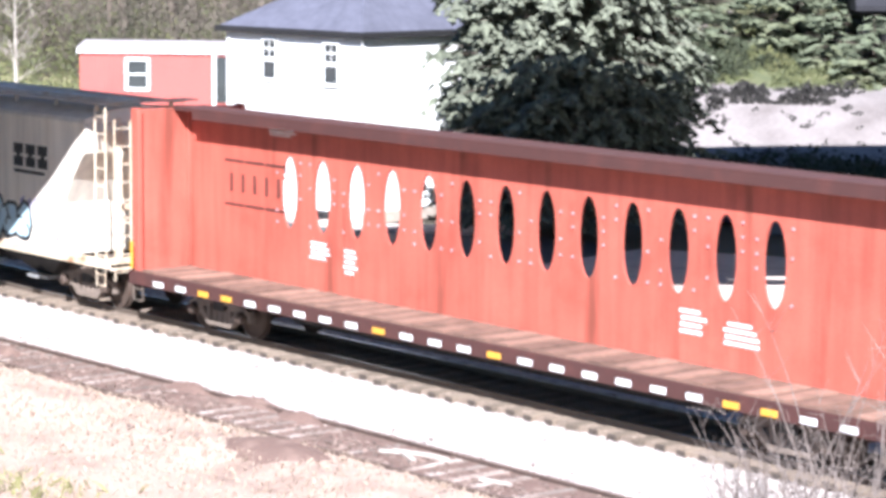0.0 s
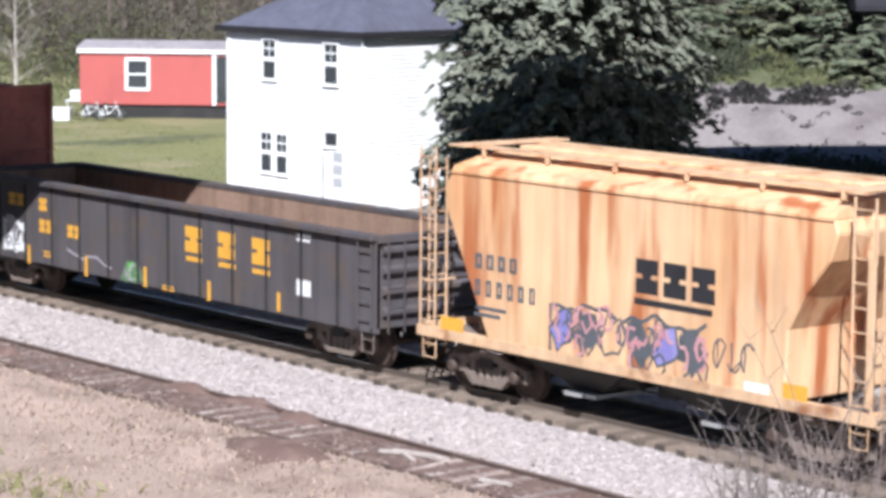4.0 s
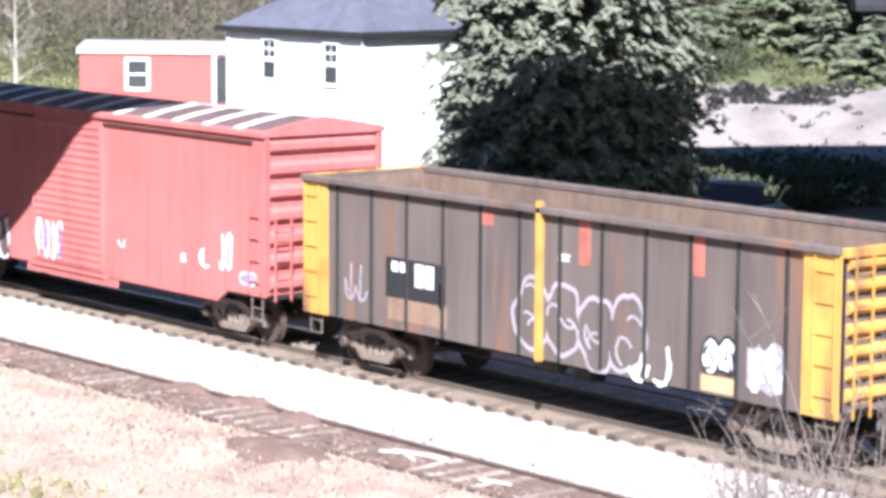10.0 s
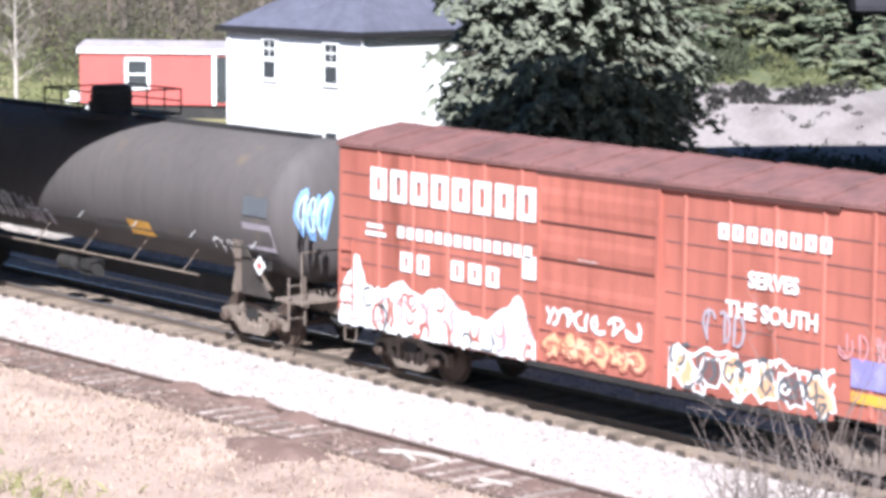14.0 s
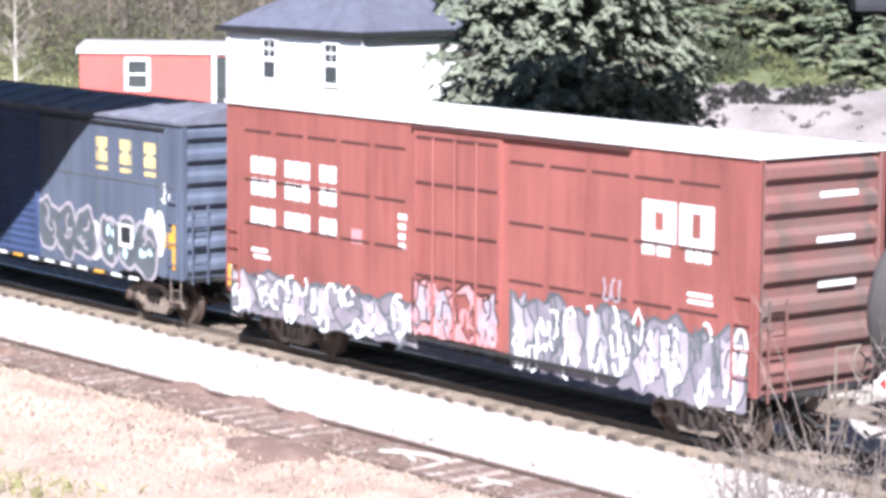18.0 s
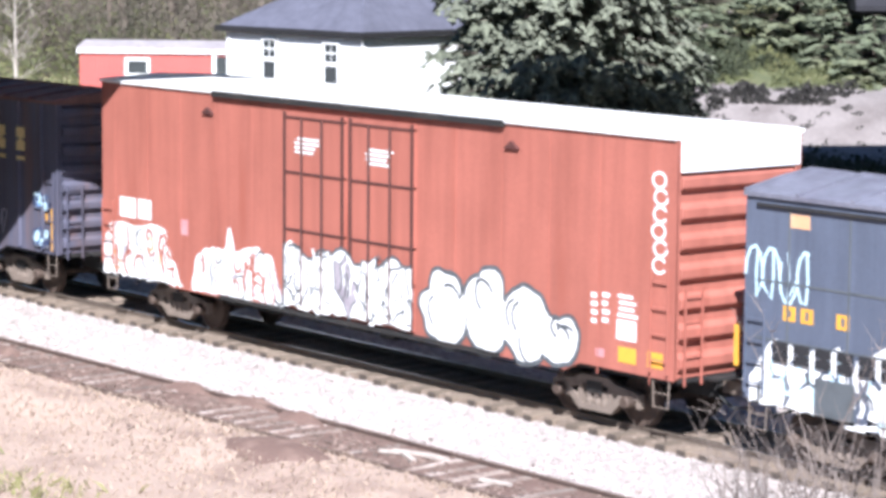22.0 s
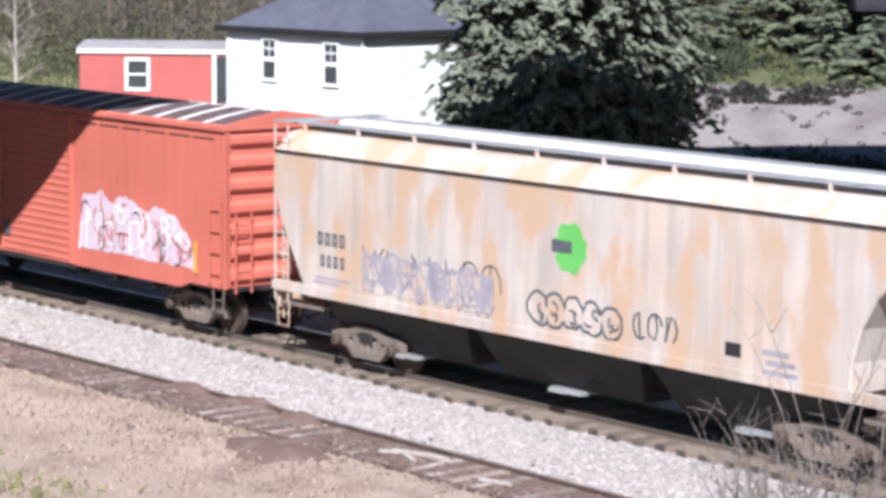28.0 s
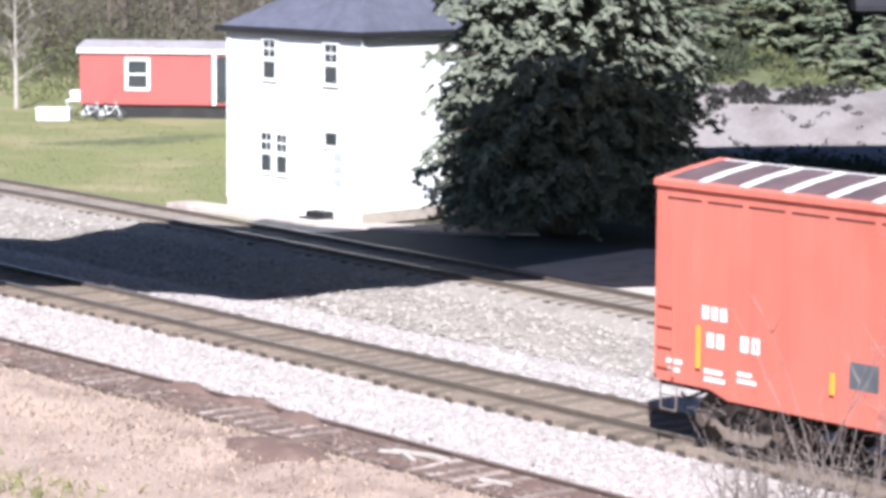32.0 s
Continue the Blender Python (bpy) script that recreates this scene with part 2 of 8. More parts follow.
    dict(name="paint_pink", col=(0.52, 0.25, 0.26), col2=(0.60, 0.38, 0.39), rough=0.55, scale=2.5, bump=0.05),
    dict(name="paint_blue", col=(0.20, 0.36, 0.62), col2=(0.30, 0.50, 0.72), rough=0.55, scale=2.5, bump=0.05),
    dict(name="paint_sky", col=(0.50, 0.68, 0.76), col2=(0.62, 0.76, 0.82), rough=0.55, scale=2.5, bump=0.05),
    dict(name="paint_violet", col=(0.22, 0.20, 0.45), col2=(0.32, 0.30, 0.55), rough=0.55, scale=2.5, bump=0.05),
    dict(name="paint_green", col=(0.14, 0.46, 0.10), col2=(0.18, 0.52, 0.13), rough=0.55, scale=2.5, bump=0.05),
    dict(name="paint_moss", col=(0.10, 0.17, 0.09), col2=(0.15, 0.22, 0.13), rough=0.6, scale=2.5, bump=0.05),
    dict(name="paint_red", col=(0.50, 0.05, 0.04), rough=0.55, scale=2.5, bump=0.05),
    dict(name="paint_tan", col=(0.62, 0.36, 0.20), col2=(0.70, 0.50, 0.34), rough=0.55, scale=2.5, bump=0.05),
    dict(name="paint_slate", col=(0.10, 0.11, 0.12), col2=(0.07, 0.078, 0.085), rough=0.55, scale=2.5, bump=0.05),
    dict(name="siding_white", each=0.03, col=(0.80, 0.80, 0.78), col2=(0.74, 0.73, 0.71), rough=0.6, scale=0.9, fine=12, bump=0.1),
    dict(name="roof_slate", col=(0.098, 0.098, 0.128), col2=(0.08, 0.08, 0.105), rough=0.7, scale=1.2, fine=16, bump=0.3),
    dict(name="fascia_dark", col=(0.016, 0.015, 0.016), rough=0.7, scale=2),
    dict(name="trailer_red", col=(0.42, 0.10, 0.088), col2=(0.37, 0.088, 0.078), rough=0.55, scale=1.2, stretch=(1, 1, 0.3), fine=14),
    dict(name="window_dark", col=(0.055, 0.06, 0.062), rough=0.08, scale=1, bump=0.0),
    dict(name="foundation", col=(0.42, 0.36, 0.31), col2=(0.30, 0.25, 0.21), rough=0.9, scale=2.5, fine=18, bump=0.5),
    dict(name="concrete", col=(0.36, 0.35, 0.33), col2=(0.28, 0.27, 0.25), rough=0.85, scale=0.7, fine=15, bump=0.3),
    dict(name="spruce", col=(0.134, 0.145, 0.106), col2=(0.088, 0.097, 0.066), rough=0.85, scale=0.7, fine=12, bump=0.3, island=0.4),
    dict(name="pine", col=(0.101, 0.117, 0.071), col2=(0.178, 0.178, 0.092), rough=0.8, mix=0.35, scale=0.3, fine=9, bump=0.3, island=0.25),
    dict(name="leaf_green", col=(0.105, 0.115, 0.05), col2=(0.19, 0.18, 0.07), rough=0.8, scale=0.3, fine=9, bump=0.2, island=0.3),
    dict(name="leaf_brown", col=(0.118, 0.096, 0.076), col2=(0.052, 0.057, 0.031), rough=0.9, scale=0.11, mix=0.55, fine=9, bump=0.2, island=0.3),
    dict(name="tar_roof", col=(0.017, 0.016, 0.02), col2=(0.025, 0.024, 0.028), rough=0.9, scale=1.5, fine=14),
    dict(name="leaf_dark", col=(0.055, 0.066, 0.036), col2=(0.085, 0.09, 0.05), rough=0.9, scale=0.5, fine=9, bump=0.2, island=0.3),
    dict(name="bark", col=(0.13, 0.10, 0.08), col2=(0.08, 0.065, 0.055), rough=0.95, scale=3, stretch=(2, 2, 0.4), fine=18, bump=0.7),
    dict(name="pale_bark", col=(0.42, 0.37, 0.33), col2=(0.30, 0.26, 0.23), rough=0.9, scale=3, fine=18, bump=0.5),
    dict(name="twig", col=(0.22, 0.18, 0.16), col2=(0.15, 0.12, 0.105), rough=0.9, scale=4, fine=20),
    dict(name="bin_blue", col=(0.02, 0.035, 0.085), col2=(0.018, 0.03, 0.07), rough=0.5, scale=2),
    dict(name="glass_pale", col=(0.42, 0.43, 0.44), col2=(0.34, 0.35, 0.36), rough=0.2, scale=3),
    dict(name="tarp_pale", col=(0.07, 0.09, 0.115), col2=(0.05, 0.065, 0.085), rough=0.5, scale=2),
    dict(name="rubber", col=(0.025, 0.025, 0.025), rough=0.8, scale=4),
):
    if args["name"].split("_")[0] in ("box", "gon", "hopper", "tank", "grain", "door", "centerbeam", "lumber", "roof", "end", "deck"):
        args.setdefault("grime", 0.15)
    M[args["name"]] = mat(**args)


# ---- mesh building ----
class Form:
    """Vertices and faces of one mesh, gathered piece by piece."""

    def __init__(self):
        self.v, self.f = [], []

    def add(self, v, f):
        k = len(self.v)
        self.v += [tuple(p) for p in v]
        self.f += [tuple(i + k for i in q) for q in f]
        return self

    def box(self, x0, x1, y0, y1, z0, z1):
        x0, x1, y0, y1, z0, z1 = min(x0, x1), max(x0, x1), min(y0, y1), max(y0, y1), min(z0, z1), max(z0, z1)
        return self.add([(x0, y0, z0), (x1, y0, z0), (x1, y1, z0), (x0, y1, z0), (x0, y0, z1), (x1, y0, z1), (x1, y1, z1), (x0, y1, z1)],
                        [(3, 2, 1, 0), (4, 5, 6, 7), (0, 1, 5, 4), (1, 2, 6, 5), (2, 3, 7, 6), (3, 0, 4, 7)])

    def prism(self, pts, axis, a, b):
        """The outline pts in the plane across the axis, pushed from a to b."""
        def put(p, d):
            return {"x": (d, p[0], p[1]), "y": (p[0], d, p[1]), "z": (p[0], p[1], d)}[axis]
        n = len(pts)
        f = [tuple(range(n)), tuple(reversed(range(n, 2 * n)))]
        f += [(i, i + n, (i + 1) % n + n, (i + 1) % n) for i in range(n)]
        return self.add([put(p, a) for p in pts] + [put(p, b) for p in pts], f)

    def rod(self, a, b, r, r2=None, seg=6):
        a, b = Vector(a), Vector(b)
        r2 = r if r2 is None else r2
        d = (b - a).normalized()
        u = d.orthogonal().normalized()
        w = d.cross(u)
        v = []
        for p, q in ((a, r), (b, r2)):
            v += [p + (u * math.cos(2 * math.pi * i / seg) + w * math.sin(2 * math.pi * i / seg)) * q for i in range(seg)]
        f = [(i, (i + 1) % seg, (i + 1) % seg + seg, i + seg) for i in range(seg)]
        f += [tuple(reversed(range(seg))), tuple(range(seg, 2 * seg))]
        return self.add(v, f)

    def path(self, pts, r, seg=5):
        """A bent rod through pts, in one piece."""
        p = [Vector(q) for q in pts]
        v, n, u = [], len(p), None
        for i, q in enumerate(p):
            d = ((p[min(i + 1, n - 1)] - q).normalized() + (q - p[max(i - 1, 0)]).normalized()).normalized()
            u = d.orthogonal() if u is None else u - d * u.dot(d)
            u.normalize()
            w = d.cross(u)
            v += [q + (u * math.cos(2 * math.pi * k / seg) + w * math.sin(2 * math.pi * k / seg)) * r for k in range(seg)]
        f = [(i * seg + k, i * seg + (k + 1) % seg, (i + 1) * seg + (k + 1) % seg, (i + 1) * seg + k) for i in range(n - 1) for k in range(seg)]
        f += [tuple(reversed(range(seg))), tuple(range((n - 1) * seg, n * seg))]
        return self.add(v, f)

    def lathe(self, prof, seg=20, axis="x", at=(0, 0, 0)):
        """Rings of (along, radius) about an axis."""
        v, f = [], []
        for d, r in prof:
            for i in range(seg):
                c, s = math.cos(2 * math.pi * i / seg) * r, math.sin(2 * math.pi * i / seg) * r
                p = {"x": (d, c, s), "y": (s, d, c), "z": (c, s, d)}[axis]
                v.append((p[0] + at[0], p[1] + at[1], p[2] + at[2]))
        for k in range(len(prof) - 1):
            for i in range(seg):
                j = (i + 1) % seg
                f.append((k * seg + i, k * seg + j, (k + 1) * seg + j, (k + 1) * seg + i))
        f += [tuple(reversed(range(seg))), tuple(range((len(prof) - 1) * seg, len(prof) * seg))]
        return self.add(v, f)

    def mesh(self, name):
        me = bpy.data.meshes.new(name)
        me.from_pydata(self.v, [], self.f)
        bm = bmesh.new()
        bm.from_mesh(me)
        bmesh.ops.recalc_face_normals(bm, faces=bm.faces)
        bm.to_mesh(me)
        bm.free()
        return me


def part(name, form, material, parent=None, label="", smooth=False, bevel=0.0):
    me = form if isinstance(form, bpy.types.Mesh) else form.mesh(name)
    if not me.materials:
        me.materials.append(M[material])
    if smooth:
        for p in me.polygons:
            p.use_smooth = True
    ob = new(name, me)
    ob.parent = parent
    if label:
        tagged(ob, label)
    if bevel:
        bv = ob.modifiers.new("edge", "BEVEL")
        bv.width, bv.segments, bv.limit_method = bevel, 1, "ANGLE"
    return ob


def fast(name, v, f, material, smooth=False):
    """One large mesh from arrays."""
    me = bpy.data.meshes.new(name)
    me.from_pydata(np.asarray(v).tolist(), [], f if isinstance(f, list) else f.tolist())
    me.materials.append(M[material])
    if smooth:
        me.polygons.foreach_set("use_smooth", [True] * len(me.polygons))
    return new(name, me)


# ---- ground ----
def far_y(x):
    """The far track's middle line, which draws slowly nearer to the main one."""
    return 10.55 - 0.0016 * max(0.0, x + 78) ** 1.85 if x < 20 else 10.55 - 0.0016 * 98 ** 1.85


def siding_y(x):
    """The old siding's middle line, not quite parallel to the main track."""
    return -5.27 + 0.012 * max(-70.0, min(0.0, x + 34))


def smooth(a, b, t):
    t = min(1, max(0, (t - a) / (b - a)))
    return t * t * (3 - 2 * t)


def ground_z(x, y):
    d = math.hypot(x, y + 31.88)
    z = -0.34
    if y > -4.3:
        z = -0.34 - 0.25 * smooth(2.6, 4.6, y) + 0.25 * smooth(far_y(x) - 4.2, far_y(x) - 2.2, y)
    z += 0.07 * noise.noise(Vector((x * 0.35, y * 0.35, 0))) * (1 if y < -7.2 or y > 12 else 0.35)
    # the bank behind the spruce, and the rise behind it
    s = (y - 36.5) - 0.85 * (x + 67)
    if y > 14:
        z += 2.6 * smooth(-1.0, 8.0, s) * smooth(-90, -76, x) + max(0.0, s - 9) * 0.16 * smooth(-90, -76, x)
        z += 0.05 * max(0.0, math.hypot(x, y + 32) - 128)
    # the rise on which the camera stands
    return max(z, 7.2 - 0.3 * d)


def grid(name, xs, ys, material):
    v = [(x, y, ground_z(x, y)) for y in ys for x in xs]
    n = len(xs)
    f = [(j * n + i, j * n + i + 1, (j + 1) * n + i + 1, (j + 1) * n + i) for j in range(len(ys) - 1) for i in range(n - 1)]
    return v, f


def spread(lo, hi, near_lo, near_hi, fine, far):
    out, t = [], near_lo
    while t < near_hi:
        out.append(t)
        t += fine
    out.append(near_hi)
    step = fine
    t = near_hi
    while t < hi:
        step = min(far, step * 1.5)
        t = min(hi, t + step)
        out.append(t)
    step, t = fine, near_lo
    while t > lo:
        step = min(far, step * 1.5)
        t = max(lo, t - step)
        out.insert(0, t)
    return out


XS = spread(-2200, 1500, -125, 10, 0.9, 300)
YS = spread(-1500, 2200, -14, 62, 0.6, 300)
v, f = grid("ground", XS, YS, "")
ground = fast("ground", v, f, "dry_ground", True)
tagged(ground, "dry straw-coloured earth with lawn and a gravel bank", "ground", kind="structure")
for k in ("ballast", "lawn", "dirt_bank", "brown_bed", "litter", "far_ballast", "hill_grass"):
    ground.data.materials.append(M[k])
for p in ground.data.polygons:
    x, y, z = p.center
    s = (y - 36.5) - 0.85 * (x + 67)
    if 4.9 + 0.3 * noise.noise(Vector((x * 0.3, 0, 1))) < y < far_y(x) + 1.9:
        p.material_index = 6
    elif siding_y(x) + 0.95 < y <= 5.3:
        p.material_index = 1
    elif siding_y(x) - 0.8 < y <= siding_y(x) + 0.95:
        p.material_index = 4
    elif y > 12:
        edge = 0.8 * noise.noise(Vector((x * 0.4, y * 0.4, 7)))
        p.material_index = 3 if (x > -79 and 1.2 + 0.6 * edge < s < 9.5 + 2.5 * edge) else 5 if x + edge > -70 and y > 16 and s <= 1.2 + 0.6 * edge else 7 if x > -92 and s > 5 else 2


def strip(name, edge, half, z_top, z_foot, foot, material, lab, x0=-260, x1=160, n=420, ragged=0.10):
    """A ballast bed: a flat top with sloped shoulders, along a middle line; half and foot are (near, far) widths."""
    v, f = [], []
    for i in range(n + 1):
        x = x0 + (x1 - x0) * i / n
        c = edge(x)
        wob = ragged * (noise.noise(Vector((x * 0.8, c, 3))) + 0.5 * noise.noise(Vector((x * 3.1, c, 5))))
        wob2 = ragged * (noise.noise(Vector((x * 0.7, c, 9))) + 0.5 * noise.noise(Vector((x * 2.7, c, 11))))
        v += [(x, c - foot[0] - wob, z_foot), (x, c - half[0] + wob * 0.4, z_top), (x, c + half[1] + wob2 * 0.4, z_top), (x, c + foot[1] + wob2, z_foot)]
    for i in range(n):
        for k in range(3):
            f.append((4 * i + k, 4 * i + 4 + k, 4 * i + 5 + k, 4 * i + 1 + k))
    return tagged(fast(name, v, f, material), lab, "track bed", kind="structure")


strip("ballast_bed", lambda x: 0.0, (1.19, 1.22), -0.14, -0.42, (1.25, 1.3), "old_ballast", "brown-grey worn ballast bed under the main track", ragged=0.05)
strip("ballast_shoulder", lambda x: -1.26, (0.25, 0.0), -0.235, -0.44, (1.1, 0.02), "ballast", "pale crushed stone shoulder along the main track", ragged=0.06)
strip("ballast_shoulder", lambda x: 1.3, (0.0, 0.25), -0.21, -0.5, (0.02, 1.1), "ballast", "pale crushed stone shoulder behind the main track", ragged=0.06)
strip("ballast_bed_far", far_y, (1.17, 1.35), -0.132, -0.56, (2.6, 3.6), "far_ballast", "brown-grey ballast bed under the far track")
strip("dry_verge", lambda x: siding_y(x) - 1.4, (0.5, 0.48), -0.15, -0.42, (1.5, 0.66), "dry_ground", "dry straw-strewn earth heaped against the old siding", -75, -15, 300, ragged=0.42)
strip("siding_bed", siding_y, (0.84, 0.84), -0.195, -0.45, (1.1, 1.15), "brown_bed", "brown cinder bed under the old siding", ragged=0.35)


def rail_form(y_of, x0, x1, n, z_top, head):
    """One rail: base, web and head, following a line."""
    prof = [(-0.07, -0.17), (0.07, -0.17), (0.07, -0.15), (0.012, -0.12), (0.012, -0.05), (0.036, -0.04), (0.036, -0.006), (-0.036, -0.006), (-0.036, -0.04), (-0.012, -0.05), (-0.012, -0.12), (-0.07, -0.15)]
    if head:
        prof = [(-0.03, -0.006), (0.03, -0.006), (0.028, 0.0), (-0.028, 0.0)]
    m, fo = len(prof), Form()
    for i in range(n + 1):
        x = x0 + (x1 - x0) * i / n
        fo.v += [(x, y_of(x) + a, z_top + b) for a, b in prof]
    for i in range(n):
        for k in range(m):
            fo.f.append((i * m + k, (i + 1) * m + k, (i + 1) * m + (k + 1) % m, i * m + (k + 1) % m))
    return fo


def track(name, mid, z, tie_mat, steel, shine, near, step, lab, sunk=0.0, seed=1, tie_top=0.115, tie_half=1.29):
    """Two rails on wooden ties; the ties near the camera are parts of their own."""
    rng = random.Random(seed)
    root = tagged(new(name), lab, "railway track", kind="structure")
    for side in (-0.755, 0.755):
        part("rail", rail_form(lambda x: mid(x) + side, -260, 160, 60, z, False), steel, root)
        if shine:
            part("rail_head", rail_form(lambda x: mid(x) + side, -260, 160, 60, z, True), "railhead", root, "bright worn rail head")
    shapes = []
    for _ in range(4):
        fo = Form()
        a, b = 0.115 + rng.uniform(-0.008, 0.01), tie_half + rng.uniform(-0.03, 0.03)
        fo.prism([(-a, -0.15), (a, -0.15), (a, -0.012), (a - 0.015, 0), (-a + 0.015, 0), (-a, -0.012)], "y", -b, b)
        shapes.append(fo)
    meshes = []
    for s in shapes:
        me = s.mesh("tie")
        me.materials.append(M[tie_mat])
        me.materials.append(M["creosote"])
        for p in me.polygons:
            p.material_index = 1 if abs(p.normal.y) > 0.9 else 0
        meshes.append(me)
    rest, x = Form(), -200.0
    while x < 60:
        s = rng.randrange(4)
        y, turn, dz = mid(x) + rng.uniform(-0.06, 0.06), rng.uniform(-1.6, 1.6), z - tie_top - sunk * rng.random()
        x += step + rng.uniform(-0.03, 0.03)
        if near[0] < x < near[1] and not (sunk and rng.random() < 0.22):
            ob = part("tie", meshes[s], tie_mat, root)
            ob.matrix_basis = pose(x, y, dz, 0, 0, turn)
        else:
            c, d = math.cos(radians(turn)), math.sin(radians(turn))
            rest.add([(x + c * p[0] - d * p[1], y + d * p[0] + c * p[1], dz + p[2]) for p in shapes[s].v], shapes[s].f)
    tagged(part("ties_beyond", rest, tie_mat, root), kind="stuff")


track("main_track", lambda x: 0.0, 0.0, "tie_wood", "rail_steel", True, (-62, -22), 0.56, "railway track with brown steel rails on wooden ties", 0.012)
track("far_track", far_y, 0.0, "tie_wood", "rail_steel", True, (-84, -38), 0.56, "railway track with rusty rails beside a white house", 0.012, seed=2)
track("siding_track", siding_y, -0.10, "tie_wood_old", "rail_rust", False, (-56, -24), 0.56, "disused siding with rusty rails and half-buried weathered ties", 0.02, 3, 0.082, 1.0)


def stones(name, count, place, size, material, lab, seed):
    """Many small angular stones in one mesh."""
    rng = np.random.default_rng(seed)
    base = np.array([(1, 0, 0), (-1, 0, 0), (0, 1, 0), (0, -1, 0), (0, 0, 1), (0, 0, -1)], float)
    faces = np.array([(0, 2, 4), (2, 1, 4), (1, 3, 4), (3, 0, 4), (2, 0, 5), (1, 2, 5), (3, 1, 5), (0, 3, 5)])
    pts = []
    while len(pts) < count:
        p = place(rng)
        if p is not None:
            pts.append(p)
    pts = np.array(pts)
    r = size * (0.5 + rng.random((count, 1, 1)))
    v = base[None] * r * (0.6 + 0.8 * rng.random((count, 6, 1))) + rng.normal(0, 0.25, (count, 6, 3)) * r
    v[:, :, 2] *= 0.4
    v = (v + pts[:, None, :]).reshape(-1, 3)
    f = (faces[None] + 6 * np.arange(count)[:, None, None]).reshape(-1, 3)
    return tagged(fast(name, v, f, material), lab, "ballast", kind="stuff")


def shoulder(rng):
    x, y = rng.uniform(-64, -24), rng.uniform(-4.6, -1.2)
    if y < siding_y(x) + 0.9 + 0.25 * noise.noise(Vector((x * 0.7, y, 9))):
        return None
    return x, y, max(ground_z(x, y), -0.235 - 0.205 * max(0.0, (-1.51 - y) / 0.85)) + 0.004


def beyond(rng):
    x, y = rng.uniform(-86, -30), rng.uniform(1.35, 5.1)
    return (x, y, max(ground_z(x, y), -0.21 - 0.29 * max(0.0, (y - 1.55) / 0.85)) + 0.004)


def far_shoulder(rng):
    x = rng.uniform(-80, -30)
    y = rng.uniform(4.7, far_y(x) - 1.1)
    top = -0.16 - 0.40 * min(1.0, max(0.0, (far_y(x) - 1.17 - y) / 1.43))
    return (x, y, max(ground_z(x, y), top) + 0.01)


def crib(rng):
    x, y = rng.uniform(-64, -24), rng.uniform(-1.2, 1.2)
    return None if abs(abs(y) - 0.755) < 0.1 else (x, y, -0.139)


stones("crib_stones", 9000, crib, 0.030, "crib_stones", "brown-grey dirty stones between the ties of the main track", 8)
stones("ballast_stones", 36000, shoulder, 0.036, "stones", "pale crushed stone ballast between the tracks", 5)
stones("ballast_stones", 22000, beyond, 0.045, "stones", "pale crushed stone ballast behind the main track", 6)
stones("ballast_stones", 16000, far_shoulder, 0.05, "stones_beige", "coarse beige ballast heaped against the far track", 7)


# ---- the train ----
def train_x(t):
    """How far the train has rolled along the track; it slows down slowly."""
    a = math.acos(min(1.0, max(-1.0, (t - 16) / 16)))
    w = (131.6266, -4.5429, -0.6525, 0.254, -0.0385, -0.0283, 0.0001, -0.0106, 0.0246)
    return sum(c * math.cos((k + 1) * a) for k, c in enumerate(w)) - 21.33119


CARS, WHEELS, LOADS = [], [], []
HALF = 1.5


def ring_blob(cx, cz, rx, rz, rng, n=14, rough=0.12):
    ph = [rng.uniform(0, 6.28) for _ in range(3)]
    out = []
    for i in range(n):
        a = 2 * math.pi * i / n
        k = 1 + rough * (math.sin(2 * a + ph[0]) + 0.7 * math.sin(3 * a + ph[1]) + 0.5 * math.sin(5 * a + ph[2]))
        out.append((cx + rx * k * math.cos(a), cz + rz * k * math.sin(a)))
    return out


def flat(fo, pts, y):
    k = len(fo.v)
    fo.v += [(a, y, b) for a, b in pts]
    fo.f.append(tuple(range(k, k + len(pts))))


def ribbon(fo, pts, w, y):
    """A painted line through pts, w wide, in one strip."""
    k, n = len(fo.v), len(pts)
    for i, (x, z) in enumerate(pts):
        (x0, z0), (x1, z1) = pts[max(0, i - 1)], pts[min(n - 1, i + 1)]
        d = math.hypot(x1 - x0, z1 - z0) or 1
        nx, nz = -(z1 - z0) / d * w / 2, (x1 - x0) / d * w / 2
        fo.v += [(x + nx, y - 0.00003 * i, z + nz), (x - nx, y - 0.00003 * i, z - nz)]
    fo.f += [(k + 2 * i, k + 2 * i + 1, k + 2 * i + 3, k + 2 * i + 2) for i in range(n - 1)]


